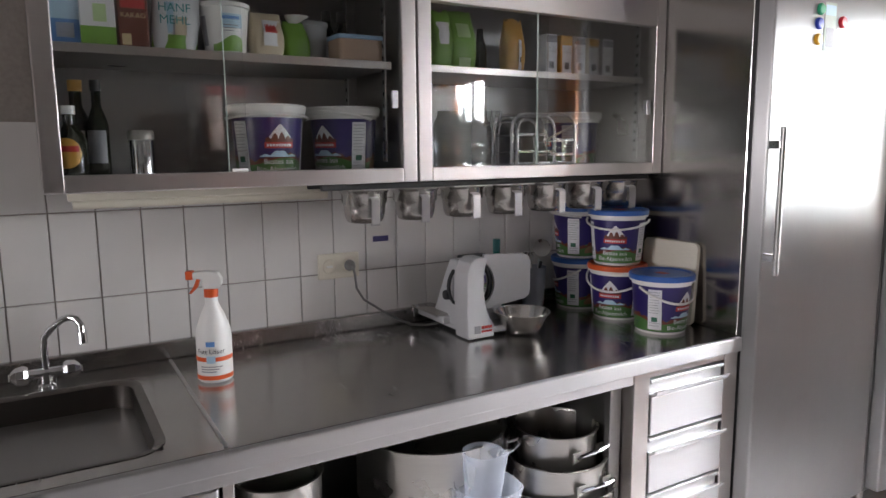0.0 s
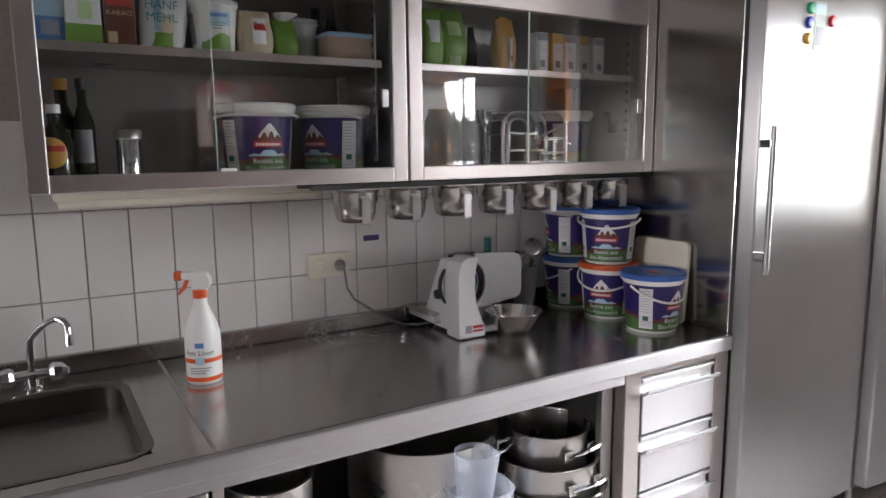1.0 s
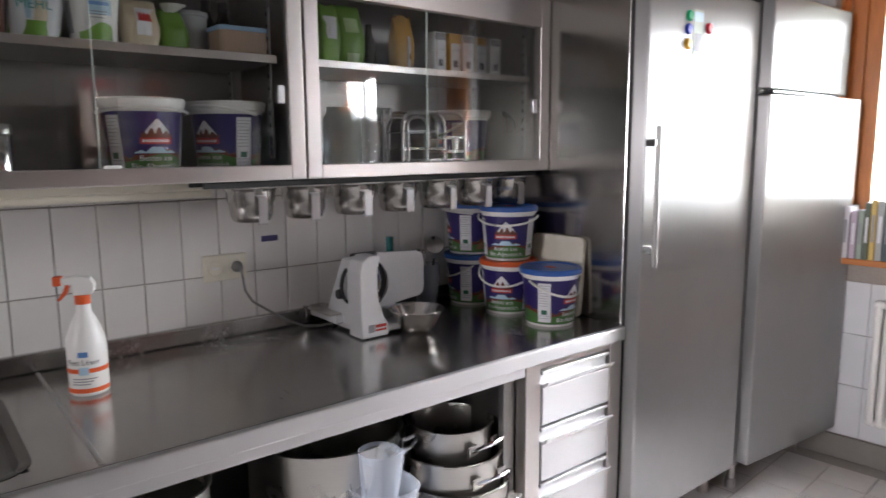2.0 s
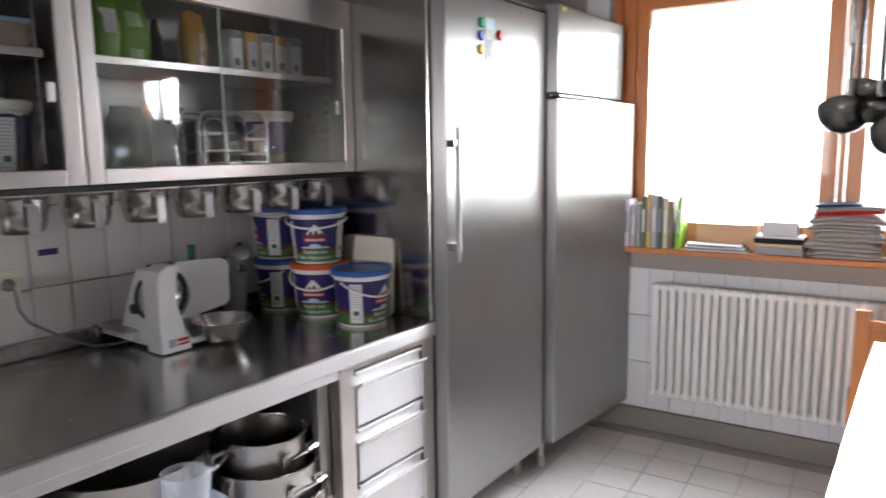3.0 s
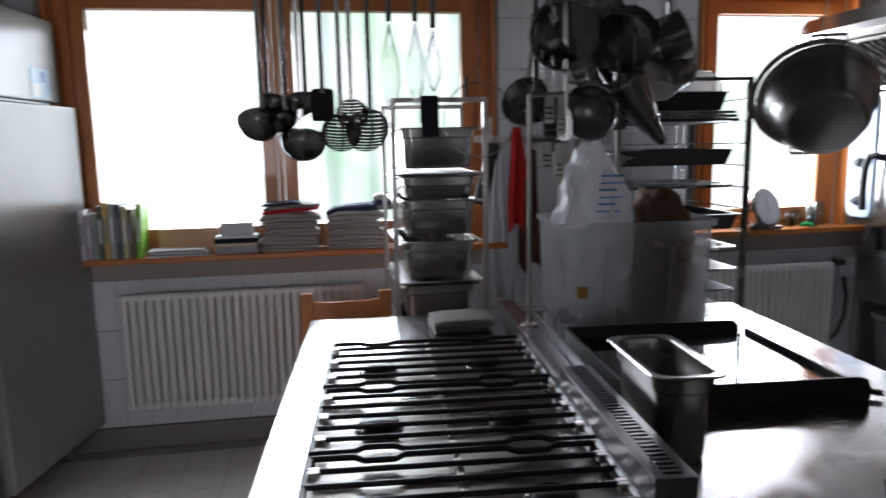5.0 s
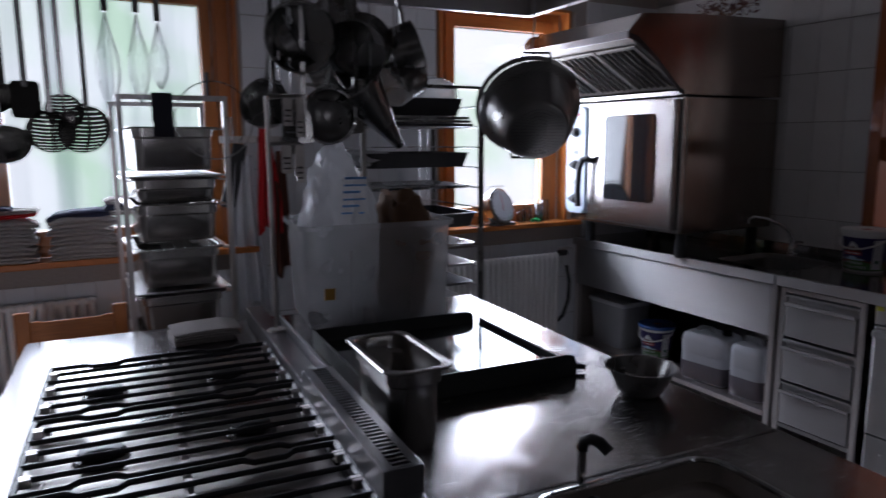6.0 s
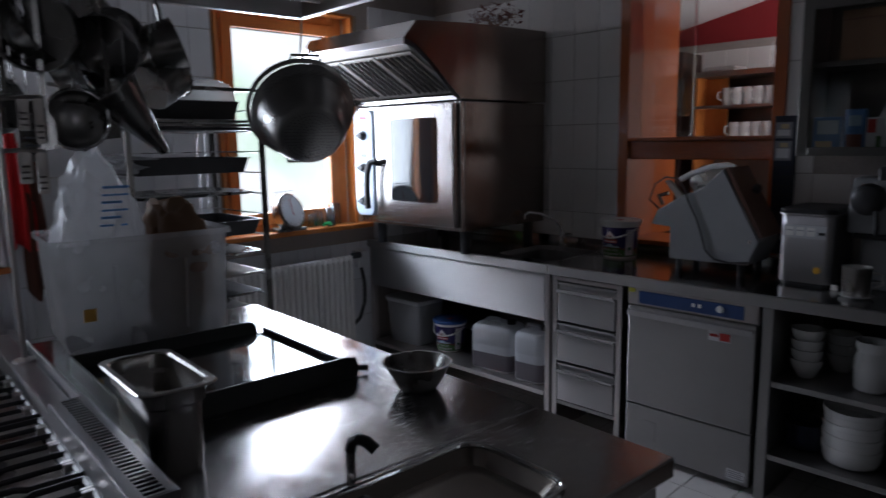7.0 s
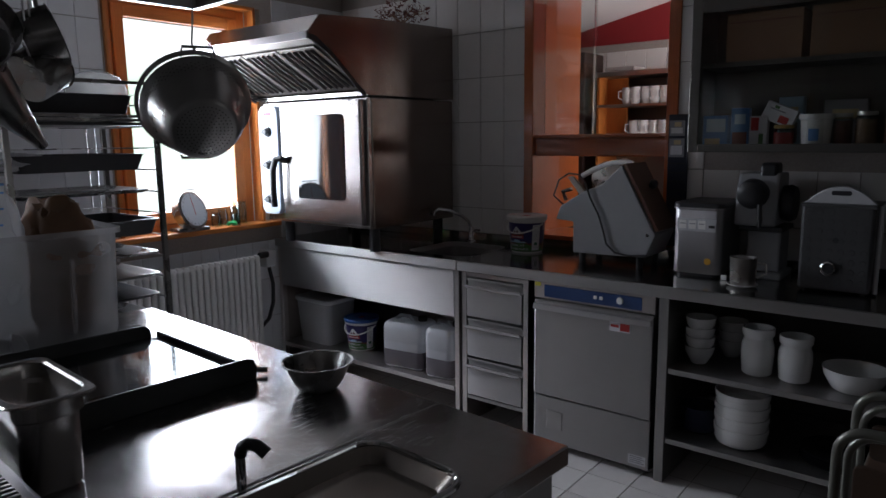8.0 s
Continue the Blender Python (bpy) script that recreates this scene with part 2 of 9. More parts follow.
def box(x0, x1, y0, y1, z0, z1, bevel=0.0, bm=None, seg=2):
    bm = bm or bmesh.new()
    r = bmesh.ops.create_cube(bm, size=1.0)
    for v in r["verts"]:
        v.co = Vector(((x0 + x1) / 2 + v.co.x * (x1 - x0), (y0 + y1) / 2 + v.co.y * (y1 - y0), (z0 + z1) / 2 + v.co.z * (z1 - z0)))
    if bevel:
        vs = set(r["verts"])
        es = [e for e in bm.edges if e.verts[0] in vs and e.verts[1] in vs]
        bmesh.ops.bevel(bm, geom=es, offset=bevel, segments=seg, affect="EDGES", profile=0.5)
    return bm


def lathe(profile, n=28, bm=None, cx=0.0, cy=0.0, close=False):
    """Turn a profile of (radius, height) about the z axis."""
    bm = bm or bmesh.new()
    rings = []
    for r, z in profile:
        if r < 1e-5:
            rings.append([bm.verts.new((cx, cy, z))])
        else:
            rings.append([bm.verts.new((cx + r * math.cos(2 * math.pi * k / n), cy + r * math.sin(2 * math.pi * k / n), z)) for k in range(n)])
    pairs = list(zip(rings, rings[1:])) + ([(rings[-1], rings[0])] if close else [])
    for a, b in pairs:
        for k in range(n):
            q = (k + 1) % n
            if len(a) == 1 and len(b) > 1:
                bm.faces.new((a[0], b[k], b[q]))
            elif len(b) == 1 and len(a) > 1:
                bm.faces.new((a[k], a[q], b[0]))
            elif len(a) > 1:
                bm.faces.new((a[k], a[q], b[q], b[k]))
    return bm


def tube(points, r, n=8, bm=None, closed=False):
    """A round bar along a line of points."""
    bm = bm or bmesh.new()
    pts = [Vector(p) for p in points]
    rings = []
    up = None
    for i, p in enumerate(pts):
        if closed:
            d = pts[(i + 1) % len(pts)] - pts[i - 1]
        else:
            d = pts[min(i + 1, len(pts) - 1)] - pts[max(i - 1, 0)]
        d.normalize()
        if up is None:
            up = d.orthogonal().normalized()
        up = (up - d * up.dot(d)).normalized()
        s = d.cross(up)
        rings.append([bm.verts.new(p + (up * math.cos(2 * math.pi * k / n) + s * math.sin(2 * math.pi * k / n)) * r) for k in range(n)])
    for a, b in list(zip(rings, rings[1:])) + ([(rings[-1], rings[0])] if closed else []):
        for k in range(n):
            q = (k + 1) % n
            bm.faces.new((a[k], a[q], b[q], b[k]))
    if not closed:
        bm.faces.new(rings[0])
        bm.faces.new(rings[-1][::-1])
    return bm


def arc(cx, cy, r, a0, a1, n=10):
    return [(cx + r * math.cos(radians(a0 + (a1 - a0) * k / n)), cy + r * math.sin(radians(a0 + (a1 - a0) * k / n))) for k in range(n + 1)]


def prism(outline, lo, hi, axis="z", bevel=0.0, bm=None):
    """Pull a flat outline along an axis. outline: (x, y) for z, (y, z) for x, (x, z) for y."""
    bm = bm or bmesh.new()

    def at(p, h):
        return {"z": (p[0], p[1], h), "x": (h, p[0], p[1]), "y": (p[0], h, p[1])}[axis]
    a = [bm.verts.new(at(p, lo)) for p in outline]
    b = [bm.verts.new(at(p, hi)) for p in outline]
    bm.faces.new(a[::-1]); bm.faces.new(b)
    for k in range(len(a)):
        q = (k + 1) % len(a)
        bm.faces.new((a[k], a[q], b[q], b[k]))
    if bevel:
        bmesh.ops.recalc_face_normals(bm, faces=bm.faces[:])
        bmesh.ops.bevel(bm, geom=bm.edges[:], offset=bevel, segments=2, affect="EDGES", profile=0.5)
    return bm


def rounded(x0, x1, y0, y1, r, n=5):
    return arc(x1 - r, y1 - r, r, 0, 90, n) + arc(x0 + r, y1 - r, r, 90, 180, n) + arc(x0 + r, y0 + r, r, 180, 270, n) + arc(x1 - r, y0 + r, r, 270, 360, n)


def shells(rings, bm=None, cap_first=False, cap_last=True):
    """Join loops of equal length, each a list of (x, y, z)."""
    bm = bm or bmesh.new()
    rr = [[bm.verts.new(p) for p in ring] for ring in rings]
    for a, b in zip(rr, rr[1:]):
        for k in range(len(a)):
            q = (k + 1) % len(a)
            bm.faces.new((a[k], a[q], b[q], b[k]))
    if cap_first:
        bm.faces.new(rr[0][::-1])
    if cap_last:
        bm.faces.new(rr[-1])
    return bm


def ring(outline, z):
    return [(x, y, z) for x, y in outline]


MW = pose(0, 0, 0, 0, 0, -4.4)   # the worktop side stands a few degrees off the other walls
MI = pose(0, 0, 0, 0, 0, -3.6)   # the cooking island
I4 = Matrix.Identity(4)


def slab_with_hole(x0, x1, y0, y1, hole, z0, z1):
    """A flat plate with one rectangular opening (hole: x0, x1, y0, y1)."""
    def loop(a, b, c, d, z):
        return [(a, c, z), (b, c, z), (b, d, z), (a, d, z)]
    o0, o1, h1, h0 = loop(x0, x1, y0, y1, z0), loop(x0, x1, y0, y1, z1), loop(*hole, z1), loop(*hole, z0)
    bm = shells([o0, o1, h1, h0, o0], cap_last=False)
    bmesh.ops.remove_doubles(bm, verts=bm.verts[:], dist=1e-5)
    return bm


def at(frame_m, x, y, z=0.0, rz=0.0):
    return frame_m @ pose(x, y, z, 0, 0, rz)

# ---- large structure ----
CEIL = 2.55
N_Y, E_X, S_Y, W_X = 3.47, 4.16, -3.9, -1.855


def wall_cells(spans_a, spans_z, holes):
    """Cells of a wall between grid lines, without its openings."""
    out = []
    for a0, a1 in zip(spans_a, spans_a[1:]):
        for z0, z1 in zip(spans_z, spans_z[1:]):
            am, zm = (a0 + a1) / 2, (z0 + z1) / 2
            if not any(h[0] < am < h[1] and h[2] < zm < h[3] for h in holes):
                out.append((a0, a1, z0, z1))
    return out


floor = tagged(part("floor", box(-2.6, 4.6, -4.3, 3.9, -0.15, -0.006), FLOOR_GROUT), "grey joint bed under pale square floor tiles", "floor", kind="structure")
ceiling = tagged(part("ceiling", box(-2.6, 4.6, -4.3, 3.9, CEIL, CEIL + 0.15), GREY_PLASTER), "plastered kitchen ceiling, greyed to bounce less light", "ceiling", kind="structure")

bm = bmesh.new()
WIN = [(-0.74, 1.36, 0.965, 2.30), (2.50, 3.47, 0.965, 2.30)]
for c in wall_cells([-2.6, -0.74, 1.36, 2.50, 3.47, 4.6], [-0.1, 0.965, 2.30, CEIL], WIN):
    box(c[0], c[1], N_Y + 0.008, N_Y + 0.36, c[2], c[3], bm=bm)
wall_north = tagged(part("wall_north", bm, GROUT), "window wall with white tiles and dark joints", "wall", kind="structure")
bm = bmesh.new()
HATCH = [(1.14, 1.965, 0.93, 2.36)]
for c in wall_cells([-4.2, 1.14, 1.965, 3.478], [-0.1, 0.93, 2.36, CEIL], HATCH):
    box(E_X + 0.008, E_X + 0.27, c[0], c[1], c[2], c[3], bm=bm)
wall_east = tagged(part("wall_east", bm, GROUT), "white tiled wall with a wood-framed serving hatch", "wall", kind="structure")
wall_west = tagged(part("wall_west", box(W_X - 0.3, W_X - 0.008, -4.2, 3.62, -0.1, CEIL), GROUT, m=MW), "white tiled wall above the steel worktop", "wall", kind="structure")


# south-west niche, unseen: window added for light and a wall shielding the dish side
bm = bmesh.new()
SWIN = (-1.15, -0.05, 0.98, 2.15)
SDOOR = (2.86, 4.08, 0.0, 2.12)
for c in wall_cells([-2.6, SWIN[0], SWIN[1], SDOOR[0], SDOOR[1], 4.6], [-0.1, 0.0, SWIN[2], SDOOR[3], SWIN[3], CEIL], [SWIN, SDOOR]):
    box(c[0], c[1], S_Y - 0.2, S_Y, c[2], c[3], bm=bm)
wall_south = tagged(part("wall_south", bm, DARK_PLASTER), "unseen brown-grey wall, dark to bounce little light, with added openings", "wall", kind="structure")
wall_partition = tagged(part("wall_partition", box(0.06, 0.18, S_Y + 0.002, -1.40, -0.004, CEIL - 0.002), DARK_PLASTER), "short plain wall, unseen, added to keep light off the dish side", "wall", kind="structure")
window_4 = thing("window_4", I4, "orange-stained wooden window, unseen, added to bring light from the south", "window", kind="structure")
for x0, x1 in ((SWIN[0], SWIN[0] + 0.06), (-0.630, -0.570), (SWIN[1] - 0.06, SWIN[1])):
    part("window_frame", box(x0, x1, S_Y - 0.13, S_Y - 0.07, SWIN[2], SWIN[3], 0.005), WOOD, window_4)
for z0, z1 in ((SWIN[2], SWIN[2] + 0.06), (SWIN[3] - 0.06, SWIN[3])):
    for x0, x1 in ((SWIN[0] + 0.06, -0.630), (-0.570, SWIN[1] - 0.06)):
        part("window_frame", box(x0, x1, S_Y - 0.13, S_Y - 0.07, z0, z1, 0.005), WOOD_X, window_4)
for x0, x1 in ((SWIN[0] + 0.058, -0.628), (-0.572, SWIN[1] - 0.058)):
    pane = part("pane", box(x0, x1, S_Y - 0.103, S_Y - 0.097, SWIN[2] + 0.058, SWIN[3] - 0.058), PANE, window_4)
    pane.visible_shadow = False


# glazed double door in the same wall, unseen and added as a fill opening
door_1 = thing("door_1", I4, "white glazed double door, unseen, added to light the worktop side", "door", kind="structure")
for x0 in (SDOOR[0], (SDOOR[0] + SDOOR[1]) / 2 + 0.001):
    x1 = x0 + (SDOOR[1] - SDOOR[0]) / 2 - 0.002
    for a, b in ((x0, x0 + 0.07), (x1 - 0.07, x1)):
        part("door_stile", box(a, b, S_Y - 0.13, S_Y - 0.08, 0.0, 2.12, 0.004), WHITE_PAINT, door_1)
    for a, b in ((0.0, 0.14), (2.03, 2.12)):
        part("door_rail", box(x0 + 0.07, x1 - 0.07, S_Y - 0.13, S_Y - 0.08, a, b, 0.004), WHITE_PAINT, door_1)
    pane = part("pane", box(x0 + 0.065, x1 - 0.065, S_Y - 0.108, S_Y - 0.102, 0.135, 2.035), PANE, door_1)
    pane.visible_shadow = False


# window joinery
def window(name, x0, x1, z0, z1, mullions, label, outer=0.055, sw=0.055, mw=0.022):
    w = thing(name, I4, label, "window", kind="structure")
    yf, yb = N_Y + 0.075, N_Y + 0.14
    part("window_frame", box(x0, x0 + outer, yf, yb, z0, z1, 0.006), WOOD, w)
    part("window_frame", box(x1 - outer, x1, yf, yb, z0, z1, 0.006), WOOD, w)
    part("window_frame", box(x0 + outer, x1 - outer, yf, yb, z1 - outer, z1, 0.006), WOOD_X, w)
    part("window_frame", box(x0 + outer, x1 - outer, yf, yb, z0, z0 + outer * 0.8, 0.006), WOOD_X, w)
    edges = [x0 + outer] + [m for a in mullions for m in (a - mw, a + mw)] + [x1 - outer]
    for a in mullions:
        part("mullion", box(a - mw, a + mw, yf, yb, z0 + outer * 0.8, z1 - outer, 0.004), WOOD, w)
    for s0, s1 in zip(edges[::2], edges[1::2]):
        part("sash", box(s0 + 0.004, s0 + sw, yf - 0.012, yb - 0.01, z0 + 0.05, z1 - 0.06, 0.006), WOOD, w)
        part("sash", box(s1 - sw, s1 - 0.004, yf - 0.012, yb - 0.01, z0 + 0.05, z1 - 0.06, 0.006), WOOD, w)
        part("sash", box(s0 + sw, s1 - sw, yf - 0.012, yb - 0.01, z1 - 0.06 - sw, z1 - 0.06, 0.005), WOOD_X, w)
        part("sash", box(s0 + sw, s1 - sw, yf - 0.012, yb - 0.01, z0 + 0.05, z0 + 0.05 + sw, 0.005), WOOD_X, w)
        pane = part("pane", box(s0 + sw - 0.005, s1 - sw + 0.005, yf + 0.02, yf + 0.026, z0 + 0.05 + sw - 0.005, z1 - 0.06 - sw + 0.005), PANE, w)
        pane.visible_shadow = False
    return w


window_1 = window("window_1", -0.73, 1.35, 0.985, 2.29, [0.278], "wide orange-stained wooden window with two bright panes", 0.068, 0.072, 0.014)
window_2 = window("window_2", 2.505, 3.40, 0.985, 2.29, [], "orange-stained wooden window beside the oven", 0.060, 0.068)


def reveal(x0, x1, parent):
    part("reveal", box(x0 - 0.012, x0 + 0.008, N_Y - 0.012, N_Y + 0.075, 0.985, 2.30, 0.003), WOOD, parent)
    part("reveal", box(x1 - 0.008, x1 + 0.012, N_Y - 0.012, N_Y + 0.075, 0.985, 2.30, 0.003), WOOD, parent)
    part("reveal", box(x0 + 0.008, x1 - 0.008, N_Y - 0.012, N_Y + 0.075, 2.28, 2.30, 0.003), WOOD_X, parent)


reveal(-0.74, 1.36, window_1)
reveal(2.50, 3.41, window_2)
part("window_handle", tube([(1.225, N_Y + 0.03, 1.72), (1.225, N_Y + 0.03, 1.84)], 0.009), BLACK_PLASTIC, window_1, "black window handle")
tagged(part("window_sill_1", box(-0.80, 1.42, N_Y - 0.075, N_Y + 0.075, 0.955, 0.985, 0.006), WOOD_X), "orange-brown wooden window board crowded with books", "window sill", kind="structure")
tagged(part("window_sill_2", box(2.42, 3.50, N_Y - 0.075, N_Y + 0.075, 0.965, 0.995, 0.006), WOOD_X), "orange-brown wooden window board", "window sill", kind="structure")
tagged(part("baseboard", box(-0.90, 4.16, N_Y - 0.012, N_Y + 0.006, 0.0, 0.115, 0.003), BASEBOARD), "dark brown skirting tiles", "skirting", kind="structure")

# serving hatch joinery in the east wall
hatch = thing("window_3", I4, "serving hatch with an orange wooden frame and sliding panes", "serving hatch", kind="structure")
part("jamb", box(E_X - 0.012, E_X + 0.56, 1.93, 1.99, 0.935, 2.36, 0.005), WOOD_HATCH, hatch)
part("jamb", box(E_X - 0.012, E_X + 0.56, 1.10, 1.16, 0.935, 2.36, 0.005), WOOD_HATCH, hatch)
part("rail", box(E_X + 0.02, E_X + 0.09, 1.16, 1.93, 1.395, 1.495, 0.006), WOOD_HATCH_Y, hatch)
part("rail_ledge", box(E_X - 0.005, E_X + 0.30, 1.16, 1.93, 1.495, 1.515, 0.004), WOOD_HATCH_Y, hatch)
part("head", box(E_X - 0.012, E_X + 0.33, 1.16, 1.93, 2.33, 2.36, 0.004), WOOD_HATCH_Y, hatch)
part("sill", box(E_X - 0.02, E_X + 0.33, 1.16, 1.93, 0.925, 0.95, 0.004), WOOD_HATCH_Y, hatch)
part("sliding_pane", box(E_X + 0.12, E_X + 0.127, 1.62, 1.93, 1.52, 2.33), HATCH_GLASS, hatch)
part("pane_edge", box(E_X + 0.112, E_X + 0.135, 1.612, 1.622, 1.52, 2.33), CLEAR_GLASS, hatch)

# ---- worktop side ----

# long stainless worktop with an inset sink
WT_X, WT_Y0, WT_Y1 = -1.063, -1.7, 1.930
wt = thing("worktop", MW, "long stainless steel worktop with upstand and inset sink", "worktop")
SINK = (-1.69, -1.15, -0.42, 0.125)
part("top", slab_with_hole(-1.853, WT_X - 0.021, WT_Y0, WT_Y1, SINK, 0.862, 0.870), STEEL_TOP, wt)
part("front_edge", box(WT_X - 0.02, WT_X, WT_Y0, WT_Y1, 0.822, 0.8705, 0.004), STEEL_EDGE, wt)
part("lower_edge", box(WT_X - 0.035, WT_X - 0.012, WT_Y0, 1.44, 0.790, 0.822, 0.003), STEEL_EDGE, wt)
part("upstand", box(-1.854, -1.832, WT_Y0, WT_Y1, 0.87, 0.926, 0.005), STEEL_TOP, wt)
part("drainer_ridge", box(-1.82, -1.095, 0.238, 0.247, 0.8700, 0.8735, 0.001), STEEL_EDGE, wt)
o = rounded(SINK[0], SINK[1], SINK[2], SINK[3], 0.07)
o2 = rounded(SINK[0] + 0.01, SINK[1] - 0.01, SINK[2] + 0.01, SINK[3] - 0.01, 0.065)
o3 = rounded(SINK[0] + 0.03, SINK[1] - 0.03, SINK[2] + 0.03, SINK[3] - 0.03, 0.05)
sink = part("sink_bowl", shells([ring(rounded(SINK[0] - 0.012, SINK[1] + 0.012, SINK[2] - 0.012, SINK[3] + 0.012, 0.075), 0.8715), ring(o, 0.872), ring(o2, 0.865), ring(o2, 0.70), ring(o3, 0.68)]), SINK_STEEL, wt, "brushed sink bowl, darkened for the shade inside it", smooth=True)
part("drain", lathe([(0, 0.684), (0.03, 0.684), (0.036, 0.682)], 20, cx=-1.42, cy=-0.15), CHROME, sink)

# mixer tap
tap = thing("mixer_tap", at(MW, -1.745, -0.085, 0.87) @ Matrix.Scale(0.86, 4), "chrome two-handle mixer tap with swivel spout", "tap")
part("base", lathe([(0, 0), (0.028, 0), (0.028, 0.006), (0.018, 0.012), (0.018, 0.05), (0.0, 0.055)], 20), CHROME, tap, smooth=True)
part("body", tube([(0, -0.05, 0.045), (0, 0.05, 0.045)], 0.017, 12), CHROME, tap, smooth=True)
sp = [(0, 0, 0.05), (0, 0, 0.12), (0.005, 0.003, 0.16)] + [(0.015 + 0.06 * (k / 6), 0.012 + 0.07 * (k / 6), 0.175 + 0.055 * math.sin(math.pi * 0.5 * k / 6)) for k in range(1, 7)] + [(0.085, 0.095, 0.225), (0.092, 0.104, 0.21), (0.094, 0.107, 0.165)]
part("spout", tube(sp, 0.0105, 10), CHROME, tap, smooth=True)
part("aerator", lathe([(0, 0.15), (0.013, 0.15), (0.013, 0.185), (0, 0.185)], 14, cx=0.094, cy=0.107), CHROME, tap)
for s in (-1, 1):
    kn = part("handle", lathe([(0, 0), (0.02, 0.002), (0.027, 0.012), (0.024, 0.03), (0.012, 0.042), (0, 0.044)], 8), CHROME, tap, "faceted chrome tap handle", smooth=False, m=pose(0, 0.045 * s, 0.045, -90 * s if s > 0 else 90, 0, 0) @ Matrix.Scale(1.22, 4))
    part("cap", lathe([(0, 0.0445), (0.009, 0.0445), (0.009, 0.047), (0, 0.047)], 12), WHITE_PLASTIC, kn)

# drawer unit under the worktop
DX = WT_X - 0.012


def drawer_unit(m, y0, y1, z0, z1, depth, n, label, group, foot=0.0, post=0.028, front=STEEL_EDGE):
    """Steel drawer unit. It faces +x at x=0."""
    u = thing("drawer_unit", m, label, "drawer unit", group)
    t = post
    part("side_panel", box(-depth, 0, y0, y0 + t, foot, z1, 0.002), STEEL_CAB, u)
    part("side_panel", box(-depth, 0, y1 - t, y1, foot, z1, 0.002), STEEL_CAB, u)
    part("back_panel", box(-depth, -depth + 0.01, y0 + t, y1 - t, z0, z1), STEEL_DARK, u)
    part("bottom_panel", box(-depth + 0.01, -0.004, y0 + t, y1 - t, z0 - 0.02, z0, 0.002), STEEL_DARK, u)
    part("top_rail", box(-0.06, -0.003, y0 + t, y1 - t, z1 - 0.02, z1, 0.002), STEEL_CAB, u)
    h = (z1 - 0.022 - z0) / n
    for k in range(n):
        a, b = z0 + k * h + 0.006, z0 + (k + 1) * h - 0.006
        d = part("drawer", box(-depth + 0.05, 0.004, y0 + t + 0.006, y1 - t - 0.006, a, b - 0.055, 0.003), front, u)
        # a bent grip lip along the top of the front
        prof = [(-0.018, b - 0.055), (0.004, b - 0.055), (0.010, b - 0.050), (0.024, b - 0.040), (0.026, b - 0.030), (0.021, b - 0.030), (0.006, b - 0.043), (-0.010, b - 0.046), (-0.010, b), (-0.018, b)]
        part("grip_lip", prism([(x, z) for x, z in prof], y0 + t + 0.006, y1 - t - 0.006, "y"), front, d)
        part("slide_cover", box(-0.016, 0.002, y0 + t + 0.006, y1 - t - 0.006, b - 0.012, b, 0.002), front, d)
    return u


drawer_unit(at(MW, DX, 0), 1.445, 1.925, 0.225, 0.82, 0.70, 3, "tall stainless drawer unit under the worktop", "drawer units", 0.0, 0.065)

# open bay under the worktop
bay = thing("under_counter_bay", MW, "open dark storage bay beneath the steel worktop", "shelf")
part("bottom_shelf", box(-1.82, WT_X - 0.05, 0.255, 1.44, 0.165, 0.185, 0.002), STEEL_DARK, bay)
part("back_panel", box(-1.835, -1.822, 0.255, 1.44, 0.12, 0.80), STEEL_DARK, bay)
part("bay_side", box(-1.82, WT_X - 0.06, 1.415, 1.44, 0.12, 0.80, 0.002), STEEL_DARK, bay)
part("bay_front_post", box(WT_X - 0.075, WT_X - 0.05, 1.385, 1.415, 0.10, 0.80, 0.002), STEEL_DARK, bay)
part("left_panel", box(-1.82, WT_X - 0.035, 0.23, 0.255, 0.0, 0.80, 0.002), STEEL_CAB, bay)
part("leg", box(-1.70, -1.66, 1.39, 1.43, 0, 0.12), STEEL_DARK, bay)
# closed front under the sink
cb = thing("sink_cabinet", MW, "closed white-grey steel cabinet under the sink", "cabinet")
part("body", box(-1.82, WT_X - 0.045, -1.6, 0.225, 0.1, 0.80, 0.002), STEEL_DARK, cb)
part("door", box(WT_X - 0.045, WT_X - 0.028, -0.40, 0.22, 0.12, 0.78, 0.004), STEEL_EDGE, cb)
part("door", box(WT_X - 0.045, WT_X - 0.028, -1.05, -0.41, 0.12, 0.78, 0.004), STEEL_EDGE, cb)
part("plinth", box(-1.70, WT_X - 0.10, -1.6, 0.225, 0.0, 0.1), STEEL_DARK, cb)


